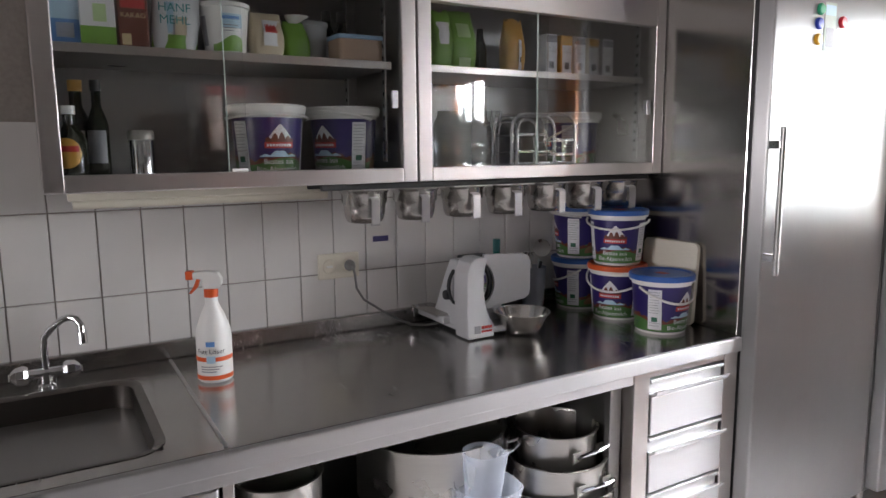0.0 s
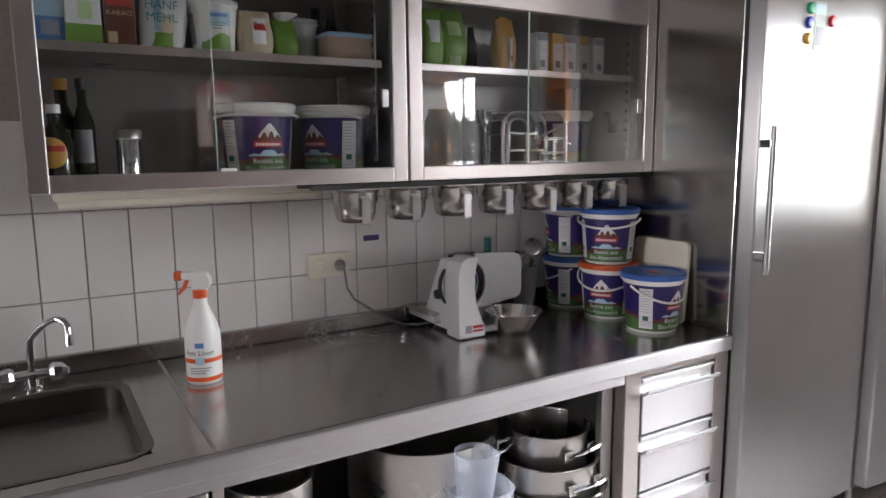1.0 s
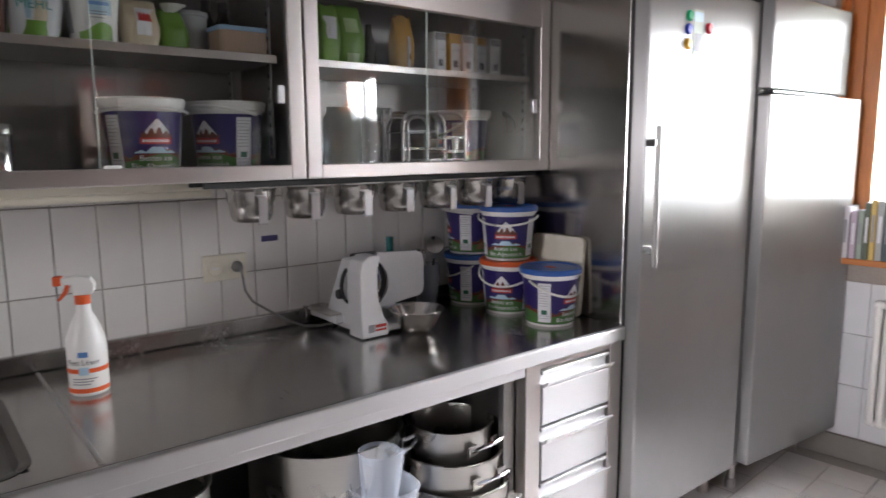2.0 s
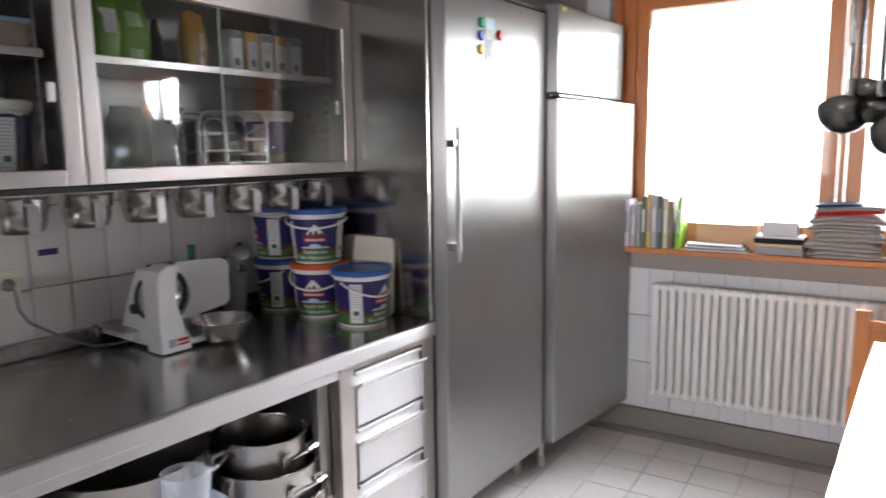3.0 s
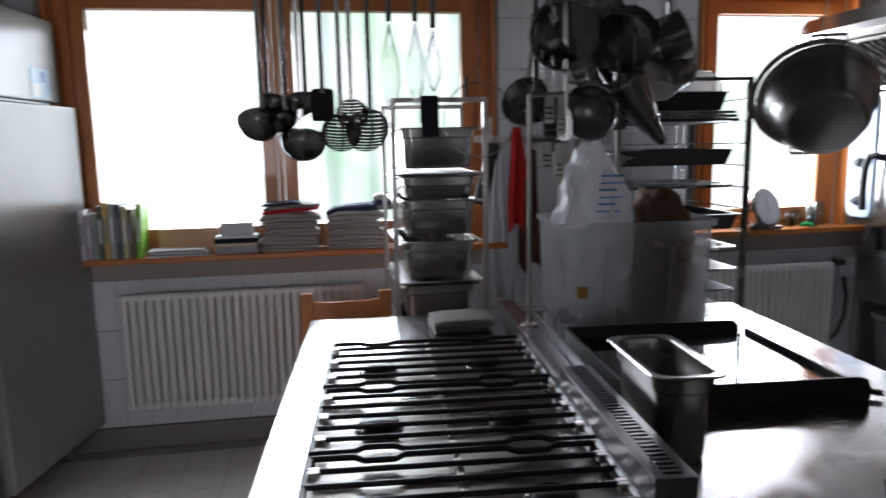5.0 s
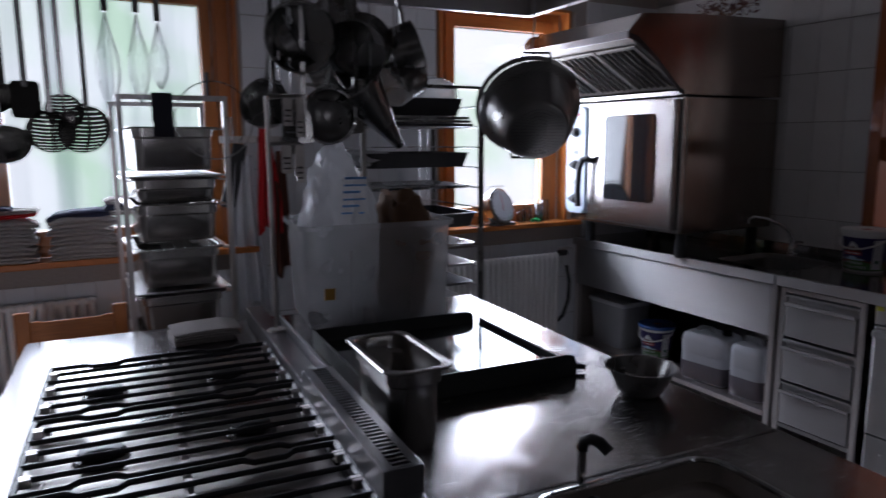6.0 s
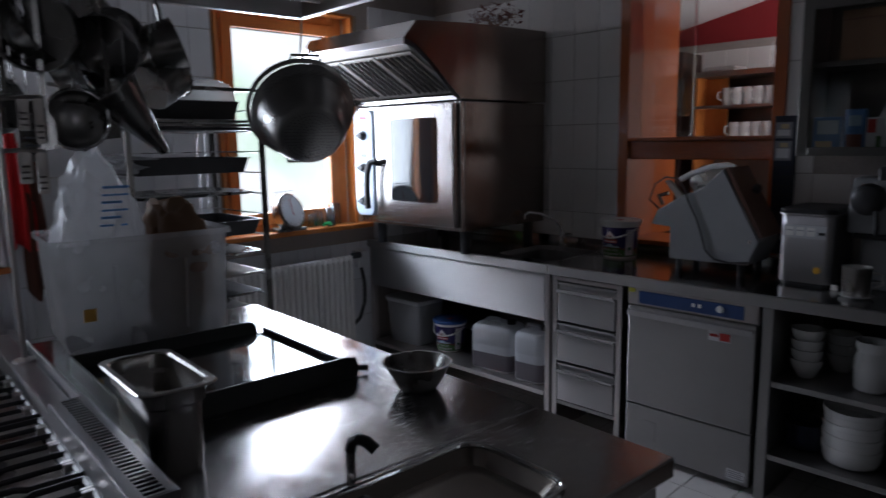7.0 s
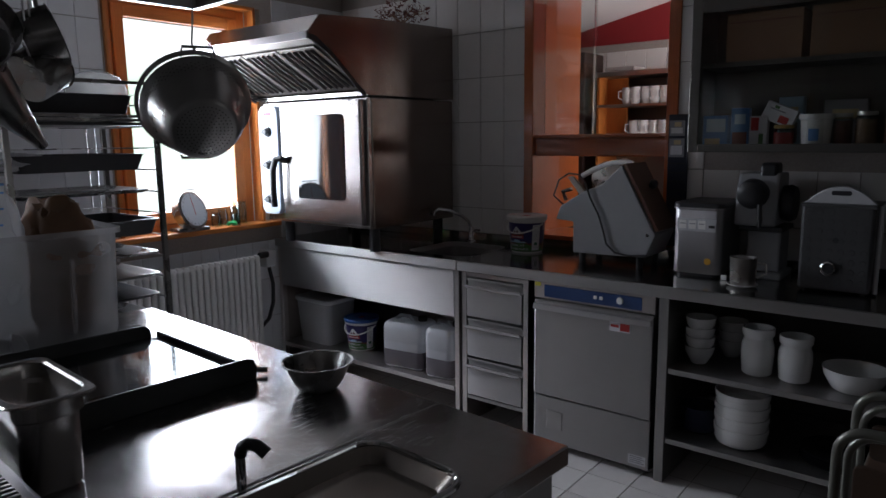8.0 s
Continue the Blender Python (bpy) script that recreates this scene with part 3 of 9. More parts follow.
# glazed wall cabinets
def wall_cabinet(y0, y1, label):
    xf, z0, z1 = -1.444, 1.407, 2.03
    c = thing("wall_cabinet", MW, label, "wall cabinet", "wall cabinets")
    fr = 0.045
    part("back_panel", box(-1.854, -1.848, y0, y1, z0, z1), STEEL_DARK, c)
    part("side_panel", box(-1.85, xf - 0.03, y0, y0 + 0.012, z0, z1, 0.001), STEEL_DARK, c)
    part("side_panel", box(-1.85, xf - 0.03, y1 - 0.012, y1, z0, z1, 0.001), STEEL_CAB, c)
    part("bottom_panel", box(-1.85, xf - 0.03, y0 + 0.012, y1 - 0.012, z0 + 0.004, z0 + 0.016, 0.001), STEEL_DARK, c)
    part("top_panel", box(-1.85, xf - 0.03, y0 + 0.012, y1 - 0.012, z1 - 0.012, z1, 0.001), STEEL_CAB, c)
    part("shelf", box(-1.846, xf - 0.05, y0 + 0.03, y1 - 0.055, 1.733, 1.755, 0.002), STEEL_CAB, c)
    for a, b in ((y0, y0 + fr), (y1 - fr, y1)):
        part("front_frame", box(xf - 0.03, xf, a, b, z0, z1, 0.003), STEEL_CAB, c)
    part("front_frame", box(xf - 0.03, xf, y0 + fr, y1 - fr, z0, z0 + 0.042, 0.003), STEEL_CAB, c)
    part("front_frame", box(xf - 0.03, xf, y0 + fr, y1 - fr, 1.928, z1, 0.003), STEEL_CAB, c)
    mid = (y0 + y1) / 2
    for k, (a, b, x) in enumerate(((y0 + fr, mid - 0.01, xf - 0.026), (mid - 0.06, y1 - fr, xf - 0.016))):
        g = part("sliding_door", box(x - 0.003, x + 0.003, a, b, z0 + 0.040, 1.93), SLIDING_GLASS, c)
        if k == 1:
            part("glass_edge", box(x - 0.0032, x + 0.0032, a - 0.0008, a + 0.0004, z0 + 0.040, 1.93), GLASS_EDGE, g)
    part("finger_pull", box(xf - 0.018, xf - 0.008, y1 - fr - 0.030, y1 - fr - 0.010, 1.62, 1.67, 0.003), STEEL_WIRE, c)
    part("glass_stop", box(xf - 0.012, xf - 0.002, mid - 0.055, mid - 0.015, z0 + 0.042, z0 + 0.05, 0.002), WHITE_PLASTIC, c)
    for yy in (y0 + 0.035, y1 - 0.075):
        for xx in (-1.80, xf - 0.075):
            rl = part("shelf_rail", box(xx, xx + 0.022, yy, yy + 0.004, z0 + 0.06, z1 - 0.05), STEEL_WIRE, c)
            for q in range(14):
                part("rail_slot", box(xx + 0.007, xx + 0.015, yy - 0.0008, yy, z0 + 0.08 + 0.034 * q, z0 + 0.092 + 0.034 * q), BLACK_PLASTIC, rl)
    return c


wall_cabinet(-0.055, 0.908, "stainless wall cabinet with sliding glass doors, full of groceries")
wall_cabinet(0.915, 1.932, "stainless wall cabinet with sliding glass doors and spice packets")

# tall refrigerator beside the worktop
FR_X = -1.016


def handle_bar(x, y, z0, z1, parent):
    h = part("handle", tube([(x + 0.042, y, z0), (x + 0.042, y, z1)], 0.0095, 12), STEEL_DARK, parent, "long brushed bar handle", smooth=True)
    for z in (z0 + 0.055, z1 - 0.055):
        part("handle_bracket", box(x, x + 0.042, y - 0.014, y + 0.012, z - 0.013, z + 0.013, 0.003), CHROME, h)


fridge = thing("refrigerator", MW, "tall stainless steel commercial refrigerator with bar handle", "refrigerator", "tall cold cabinets")
part("body", box(-1.85, FR_X - 0.075, 1.938, 2.665, 0.13, 2.05, 0.004), FRIDGE_SIDE, fridge)
part("side_trim", box(FR_X - 0.075, FR_X - 0.060, 1.938, 2.665, 0.13, 2.05, 0.002), DARK_RUBBER, fridge)
fd = part("door", box(FR_X - 0.060, FR_X, 1.934, 2.662, 0.135, 2.045, 0.008, seg=3), FRIDGE_FRONT, fridge)
handle_bar(FR_X, 1.950, 1.092, 1.562, fd)
part("top_rail", box(FR_X - 0.062, FR_X + 0.003, 1.934, 2.664, 2.046, 2.058, 0.002), DARK_RUBBER, fridge)
for yy in (1.99, 2.61):
    for xx in (-1.78, FR_X - 0.11):
        part("leg", lathe([(0, 0), (0.024, 0), (0.024, 0.05), (0.018, 0.055), (0.018, 0.135)], 14, cx=xx, cy=yy), STEEL_CAB, fridge, smooth=True)

freezer = thing("freezer", MW, "stainless two-door freezer, lower door slightly ajar", "freezer", "tall cold cabinets")
FZ = -0.968
part("body", box(-1.85, FZ - 0.055, 2.682, 3.395, 0.13, 2.09, 0.004), STEEL_DARK, freezer)
ud = part("upper_door", box(FZ - 0.055, FZ, 2.680, 3.398, 1.715, 2.085, 0.008, seg=3), FRIDGE_FRONT, freezer)
part("door_grip", box(FZ - 0.03, FZ + 0.006, 2.69, 3.30, 1.700, 1.712, 0.002), BLACK_PLASTIC, freezer)
part("badge", box(FZ, FZ + 0.001, 2.80, 2.90, 1.86, 1.885), GREY_PLASTIC, ud, "small grey maker plate")
part("lower_door", box(-0.055, 0, 0, 0.722, 0.15, 1.698, 0.008, seg=3), FRIDGE_FRONT, freezer, "lower door standing a hand open", m=pose(FZ, 2.680, 0, 0, 0, -5.2))
for yy in (2.74, 3.34):
    for xx in (-1.78, FZ - 0.10):
        part("leg", lathe([(0, 0), (0.022, 0), (0.022, 0.04), (0.016, 0.045), (0.016, 0.135)], 12, cx=xx, cy=yy), STEEL_CAB, freezer, smooth=True)

# ---- window side ----


def radiator(m, n, pitch, z0, z1, label):
    """Column radiator: upright tubes between two headers, made along x."""
    r = thing("radiator", m, label, "radiator", "column radiators")
    w = n * pitch
    for z in (z0, z1):
        part("header", tube([(0, 0, z), (w, 0, z)], 0.017, 10), WHITE_PAINT, r, smooth=True)
    for k in range(n):
        x = (k + 0.5) * pitch
        bm = bmesh.new()
        for yy in (-0.016, 0.016):
            pts = [(x, 0, z0 - 0.012), (x, yy, z0 + 0.03), (x, yy, (z0 + z1) / 2), (x, yy, z1 - 0.03), (x, 0, z1 + 0.012)]
            tube(pts, pitch * 0.41, 10, bm)
        if k < n - 1:
            tube([(x + pitch / 2, 0.034, z0), (x + pitch / 2, 0.044, (z0 + z1) / 2), (x + pitch / 2, 0.034, z1)], 0.0125, 8, bm)
        box(x - pitch * 0.49, x + pitch * 0.49, -0.02, 0.02, z1 - 0.022, z1 + 0.020, 0.008, bm, 1)
        box(x - pitch * 0.49, x + pitch * 0.49, -0.02, 0.02, z0 - 0.020, z0 + 0.022, 0.008, bm, 1)
        part("column", bm, WHITE_PAINT, r, smooth=True)
    for x in (0.1, w - 0.1):
        part("wall_bracket", box(x - 0.01, x + 0.01, 0.0, 0.12, z1 - 0.06, z1 - 0.04), WHITE_PAINT, r)
    return r


radiator(pose(-0.492, 3.365, 0), 29, 0.0399, 0.258, 0.795, "white column radiator under the wide window")
radiator(pose(2.36, 3.365, 0), 23, 0.0400, 0.235, 0.785, "white column radiator under the window by the oven")

# ---- cooking island ----
IW, IE, IS, IN, IZ = 0.275, 1.895, 0.62, 2.50, 0.866
island = thing("cooking_island", MI, "stainless steel cooking island with gas hob and griddle", "cooking island")
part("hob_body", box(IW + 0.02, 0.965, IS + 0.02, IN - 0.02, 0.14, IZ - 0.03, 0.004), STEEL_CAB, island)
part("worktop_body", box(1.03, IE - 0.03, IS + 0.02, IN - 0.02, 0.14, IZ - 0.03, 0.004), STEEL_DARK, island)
for x in (IW + 0.06, 0.9, 1.1, IE - 0.08):
    for y in (IS + 0.08, IN - 0.08):
        part("leg", lathe([(0, 0), (0.025, 0), (0.025, 0.14)], 12, cx=x, cy=y), STEEL_CAB, island)
hob = part("hob_top", box(IW, 0.970, IS, IN, IZ - 0.03, IZ, 0.006), HOB_STEEL, island, "bright steel hob surface")
# burner wells
for j in (1.855, 1.468, 1.098):
    part("burner_tray", box(0.375, 0.945, j - 0.175, j + 0.175, IZ, IZ + 0.004, 0.002), WELL_STEEL, hob)
part("right_top", box(1.035, IE, 0.985, IN, IZ - 0.045, IZ, 0.004), ISLAND_STEEL, island)
part("end_top", box(1.035, IE, IS, 0.981, IZ - 0.045, IZ, 0.004), ISLAND_STEEL, island)
part("flue_riser", box(0.972, 1.033, 0.62, IN, IZ - 0.03, IZ + 0.045, 0.004), RISER_STEEL, island)


# ---- dish side ----
EX, EZ = 3.485, 0.876
ect = thing("worktop", I4, "dark stainless steel worktop along the dish side", "worktop")
ESINK = (3.60, 4.02, 2.02, 2.42)
part("top", slab_with_hole(EX + 0.021, 4.15, -1.25, 3.46, ESINK, EZ - 0.012, EZ), DARK_TOP, ect)
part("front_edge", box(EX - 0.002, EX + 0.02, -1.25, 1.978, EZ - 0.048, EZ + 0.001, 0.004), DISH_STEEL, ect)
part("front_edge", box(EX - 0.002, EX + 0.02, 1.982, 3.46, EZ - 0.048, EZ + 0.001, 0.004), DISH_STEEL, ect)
part("upstand", box(4.135, 4.155, -1.25, 3.46, EZ, EZ + 0.05, 0.004), DARK_TOP, ect)
o = rounded(ESINK[0], ESINK[1], ESINK[2], ESINK[3], 0.06)
o2 = rounded(ESINK[0] + 0.02, ESINK[1] - 0.02, ESINK[2] + 0.02, ESINK[3] - 0.02, 0.05)
part("sink_bowl", shells([ring(rounded(ESINK[0] - 0.01, ESINK[1] + 0.01, ESINK[2] - 0.01, ESINK[3] + 0.01, 0.065), EZ + 0.001), ring(o, EZ + 0.001), ring(o2, EZ - 0.02), ring(o2, EZ - 0.18)]), STEEL_DARK, ect, smooth=True)
ap = thing("sink_unit", I4, "steel sink unit with a deep apron over an open shelf", "sink unit")
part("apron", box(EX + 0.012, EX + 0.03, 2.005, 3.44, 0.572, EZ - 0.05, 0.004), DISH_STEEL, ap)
part("shelf", box(EX + 0.01, 4.12, 2.01, 3.44, 0.165, 0.190, 0.003), STEEL_CAB, ap)
part("leg", box(EX + 0.012, EX + 0.05, 1.975, 2.005, 0, EZ - 0.05, 0.003), STEEL_CAB, ap)
part("leg", box(EX + 0.012, EX + 0.05, 3.42, 3.45, 0, EZ - 0.05, 0.003), STEEL_CAB, ap)
part("back_panel", box(4.12, 4.14, 2.01, 3.44, 0.1, EZ - 0.05), STEEL_DARK, ap)

FLIP = pose(0, 0, 0, 0, 0, 180)
# Same drawers as by the worktop, in the steel toned for the shaded side
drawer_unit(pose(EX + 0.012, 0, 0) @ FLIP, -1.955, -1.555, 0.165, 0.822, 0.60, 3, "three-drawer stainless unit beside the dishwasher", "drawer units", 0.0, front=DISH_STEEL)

dw = thing("dishwasher", I4, "stainless undercounter dishwasher with a blue control strip", "dishwasher")
part("body", box(EX + 0.04, 4.10, 0.93, 1.515, 0.03, EZ - 0.05), STEEL_DARK, dw)
part("control_panel", box(EX + 0.012, EX + 0.04, 0.925, 1.520, 0.748, EZ - 0.05, 0.003), STEEL_CAB, dw)
bs = material("blue_panel", (0.022, 0.052, 0.15), 0.35, 0.0, 0.03, 30, 0.0, stain=0.04)
strip = part("blue_strip", box(EX + 0.009, EX + 0.012, 0.985, 1.465, 0.757, 0.815, 0.001), bs, dw, "blue control strip")
part("knob", lathe([(0, 0), (0.016, 0), (0.014, 0.008), (0, 0.009)], 18), WHITE_PLASTIC, strip, m=pose(EX + 0.009, 1.085, 0.788, 0, -90, 0))
for yy in (1.175, 1.203):
    part("button", box(EX + 0.006, EX + 0.0095, yy - 0.008, yy + 0.008, 0.780, 0.796, 0.001), WHITE_PLASTIC, strip)
part("yellow_sticker", box(EX + 0.009, EX + 0.0118, 1.485, 1.516, 0.805, 0.824), material("yellow_print", (0.60, 0.55, 0.05), 0.5), dw)
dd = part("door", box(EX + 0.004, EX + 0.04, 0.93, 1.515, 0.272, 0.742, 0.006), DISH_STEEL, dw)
part("grip", prism([(EX + 0.006, 0.728), (EX - 0.016, 0.722), (EX - 0.022, 0.700), (EX - 0.017, 0.700), (EX - 0.012, 0.714), (EX + 0.006, 0.718)], 0.935, 1.51, "y"), STEEL_EDGE, dd)
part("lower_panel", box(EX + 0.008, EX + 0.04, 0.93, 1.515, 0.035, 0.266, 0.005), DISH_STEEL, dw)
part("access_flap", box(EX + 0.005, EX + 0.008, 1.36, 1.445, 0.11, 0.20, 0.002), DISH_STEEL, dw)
for yy in (0.97, 1.47):
    for xx in (EX + 0.09, 4.0):
        part("foot", lathe([(0, 0), (0.02, 0), (0.02, 0.035)], 12, cx=xx, cy=yy), BLACK_PLASTIC, dw)

rk = thing("crockery_shelf", I4, "open steel shelf unit holding white crockery", "shelf unit")
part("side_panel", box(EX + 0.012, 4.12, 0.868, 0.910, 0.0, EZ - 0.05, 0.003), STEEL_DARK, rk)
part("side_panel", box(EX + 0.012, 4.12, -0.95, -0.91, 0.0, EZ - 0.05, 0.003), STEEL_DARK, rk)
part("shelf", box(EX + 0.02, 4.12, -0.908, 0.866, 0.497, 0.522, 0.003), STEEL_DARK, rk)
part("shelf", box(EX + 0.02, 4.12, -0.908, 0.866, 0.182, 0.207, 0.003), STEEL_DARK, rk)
part("back_panel", box(4.12, 4.14, -0.95, 0.91, 0.1, EZ - 0.05), CABINET_SHADED, rk)

# combi oven on its stand with a hood
OX, OY0, OY1, OZ0, OZ1 = 3.36, 2.485, 3.37, 1.012, 1.725
oven = thing("combi_oven", I4, "large stainless combi oven with a pale blue control panel", "oven")
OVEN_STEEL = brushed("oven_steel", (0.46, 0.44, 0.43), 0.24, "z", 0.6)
# Oven steel darkened and browned: the side's shade put into its colour
OVEN_SHADED = brushed("shaded_oven_steel", (0.24, 0.205, 0.185), 0.22, "z", 0.5, 0.16)
part("body", box(OX + 0.05, 4.12, OY0, OY1, OZ0, OZ1, 0.006), OVEN_SHADED, oven)
part("front_frame", box(OX + 0.02, OX + 0.05, OY0 + 0.002, OY1 - 0.002, OZ0 + 0.002, OZ1 - 0.002, 0.004), OVEN_STEEL, oven)
OD0, OD1 = OY0 + 0.02, OY1 - 0.20
odoor = part("door", box(OX - 0.02, OX + 0.02, OD0, OD1, OZ0 + 0.02, OZ1 - 0.01, 0.010, seg=3), OVEN_STEEL, oven)
dark_glass = material("oven_glass", (0.012, 0.014, 0.016), 0.06, 0.0, 0.05, 8, 0.0, stain=0.1, rough_var=0.02, spec=0.8)
part("door_window", prism([(y, z) for y, z in rounded(OD0 + 0.125, OD1 - 0.145, OZ0 + 0.155, OZ1 - 0.082, 0.03)], OX - 0.024, OX - 0.018, "x"), dark_glass, odoor, "dark glass oven window")
panel_blue = material("pale_blue_panel", (0.55, 0.66, 0.78), 0.35, 0.0, 0.02, 20, 0.0, stain=0.03)
pn = part("control_panel", prism([(y, z) for y, z in rounded(OD1 + 0.012, OY1 - 0.01, OZ0 + 0.05, OZ1 - 0.02, 0.05)], OX - 0.03, OX + 0.02, "x", 0.006), panel_blue, oven, "pale blue control panel")
for z in (OZ0 + 0.54, OZ0 + 0.345, OZ0 + 0.14):
    kn = part("knob", lathe([(0, 0), (0.030, 0), (0.028, 0.012), (0.020, 0.016), (0.018, 0.034), (0, 0.035)], 20), BLACK_PLASTIC, pn, smooth=True, m=pose(OX - 0.03, OY1 - 0.10, z, 0, -90, 0))
    part("pointer", box(-0.005, 0.005, -0.026, 0.026, 0.030, 0.040, 0.002), BLACK_PLASTIC, kn)
for z in (OZ0 + 0.42, OZ0 + 0.24):
    part("display", box(OX - 0.034, OX - 0.030, OY1 - 0.125, OY1 - 0.075, z - 0.012, z + 0.012, 0.001), dark_glass, pn)
part("maker_bar", box(OX - 0.0312, OX - 0.030, OY1 - 0.135, OY1 - 0.065, OZ1 - 0.075, OZ1 - 0.060), material("red_maker_bar", (0.55, 0.02, 0.04), 0.4), pn)
part("sticker", box(OX - 0.0212, OX - 0.020, OD1 - 0.10, OD1 - 0.03, OZ1 - 0.052, OZ1 - 0.030), WHITE_PLASTIC, odoor)
hd = [(OX - 0.02, OD1 - 0.04, OZ0 + 0.37), (OX - 0.06, OD1 - 0.04, OZ0 + 0.385), (OX - 0.075, OD1 - 0.015, OZ0 + 0.38), (OX - 0.078, OD1 + 0.01, OZ0 + 0.32), (OX - 0.075, OD1 + 0.02, OZ0 + 0.20), (OX - 0.07, OD1 + 0.02, OZ0 + 0.10)]
part("door_handle", tube(hd, 0.019, 10), BLACK_PLASTIC, odoor, "black curved door lever", smooth=True)
for yy in (OY0 + 0.07, OY1 - 0.08):
    for xx in (OX + 0.12, 4.05):
        part("foot", lathe([(0, EZ), (0.03, EZ), (0.03, OZ0)], 14, cx=xx, cy=yy), BLACK_PLASTIC, oven)
hood = thing("extractor_hood", I4, "slanted stainless extractor hood over the oven", "extractor hood")
HX = 2.98
prof = [(HX, 1.985), (HX, 2.012), (3.063, 2.105), (3.45, 2.130), (4.12, 2.150), (4.12, 1.735), (OX + 0.03, 1.735), (OX + 0.03, 1.755), (4.09, 1.765), (4.09, 2.125), (3.45, 2.106), (3.075, 2.083), (HX + 0.012, 2.0), (HX + 0.012, 1.985)]
part("shell", prism(prof, OY0 + 0.0, OY1 + 0.03, "y"), OVEN_STEEL, hood)
cheek = [(HX + 0.004, 1.985), (HX + 0.004, 2.012), (3.065, 2.106), (3.45, 2.131), (4.12, 2.151), (4.12, 1.735), (OX + 0.0, 1.735), (OX - 0.03, 1.745), (3.14, 1.905), (3.03, 1.975)]
part("cheek", prism(cheek, OY0 - 0.006, OY0 + 0.001, "y"), OVEN_SHADED, hood)
part("cheek", prism(cheek, OY1 + 0.028, OY1 + 0.034, "y"), OVEN_STEEL, hood)
for k, (yy, lab) in enumerate(((OY0 - 0.012, "dark rolled edge of the side cheek"), (OY1 + 0.034, ""))):
    part("cheek_flange", prism([(HX + 0.004, 1.982), (3.03, 1.970), (3.14, 1.900), (OX - 0.03, 1.738), (OX + 0.0, 1.722), (OX + 0.0, 1.752), (OX - 0.025, 1.764), (3.145, 1.925), (3.035, 1.998), (HX + 0.004, 2.008)], yy, yy + 0.006, "y"), BLACK_IRON, hood, lab)
part("front_lip", box(HX - 0.006, HX + 0.001, OY0 - 0.006, OY1 + 0.034, 1.982, 2.018, 0.002), STEEL_EDGE, hood)
sl_a = math.degrees(math.atan2(1.985 - 1.765, OX + 0.02 - HX))
sl_l = math.hypot(1.985 - 1.765, OX + 0.02 - HX)
FILTER = material("dark_filter", (0.16, 0.145, 0.13), 0.42, 0.85, 0.1, 40, 0.1, stain=0.25)
SLOT_DARK = material("filter_slot", (0.012, 0.011, 0.010), 0.7, 0.0, 0.1, 40, 0.1)
part("filter_bed", box(0, sl_l, OY0 + 0.004, OY1 + 0.026, 0.012, 0.018), FILTER, hood, m=pose(HX + 0.012, 0, 1.975, 0, sl_a, 0))
for k in range(3):
    y = OY0 + 0.015 + k * 0.295
    gf = part("grease_filter", box(0.05, sl_l - 0.03, y, y + 0.285, 0.002, 0.012, 0.003), FILTER, hood, m=pose(HX + 0.012, 0, 1.975, 0, sl_a, 0))
    for q in range(6):
        part("slot", box(0.075, sl_l - 0.055, y + 0.026 + q * 0.044, y + 0.040 + q * 0.044, -0.0005, 0.002), SLOT_DARK, gf)
        part("baffle", box(0.070, sl_l - 0.050, y + 0.041 + q * 0.044, y + 0.046 + q * 0.044, -0.010, 0.002, 0.001), FILTER, gf)

ecab = thing("wall_cabinet", I4, "steel wall cabinet with sliding glass doors, coloured dark for shade", "wall cabinet", "wall cabinets")
CX, CY0, CY1, CZ0, CZ1 = 3.824, -1.2, 0.935, 1.427, 2.12
part("back_panel", box(4.14, 4.152, CY0, CY1, CZ0, CZ1), CABINET_SHADED, ecab)
part("bottom_panel", box(CX + 0.03, 4.14, CY0, CY1, CZ0, CZ0 + 0.015), CABINET_SHADED, ecab)
part("top_panel", box(CX + 0.03, 4.14, CY0, CY1, CZ1 - 0.015, CZ1), CABINET_SHADED, ecab)
part("side_panel", box(CX + 0.03, 4.14, CY1 - 0.012, CY1, CZ0 + 0.015, CZ1 - 0.015), CABINET_SHADED, ecab)
part("side_panel", box(CX + 0.03, 4.14, CY0, CY0 + 0.012, CZ0 + 0.015, CZ1 - 0.015), CABINET_SHADED, ecab)
part("shelf", box(CX + 0.06, 4.14, CY0 + 0.02, CY1 - 0.03, 1.79, 1.812, 0.002), CABINET_SHADED, ecab)
part("front_frame", box(CX, CX + 0.03, CY1 - 0.045, CY1, CZ0, CZ1, 0.003), CABINET_SHADED, ecab)
part("front_frame", box(CX, CX + 0.03, CY0, CY0 + 0.045, CZ0, CZ1, 0.003), CABINET_SHADED, ecab)
part("front_frame", box(CX, CX + 0.03, CY0 + 0.045, CY1 - 0.045, CZ0, CZ0 + 0.035, 0.003), CABINET_SHADED, ecab)
part("front_frame", box(CX, CX + 0.03, CY0 + 0.045, CY1 - 0.045, CZ1 - 0.10, CZ1, 0.003), CABINET_SHADED, ecab)
part("sliding_door", box(CX + 0.010, CX + 0.016, 0.40, CY1 - 0.045, CZ0 + 0.033, CZ1 - 0.098), SLIDING_GLASS, ecab)
part("sliding_door", box(CX + 0.022, CX + 0.028, -0.40, 0.46, CZ0 + 0.033, CZ1 - 0.098), SLIDING_GLASS, ecab)

# ---- helpers for printed and soft things ----
def colour(name, c, rough=0.45, **kw):
    return material(name, c, rough, 0.0, kw.pop("grain", 0.04), 40, 0.03, stain=kw.pop("stain", 0.06), **kw)


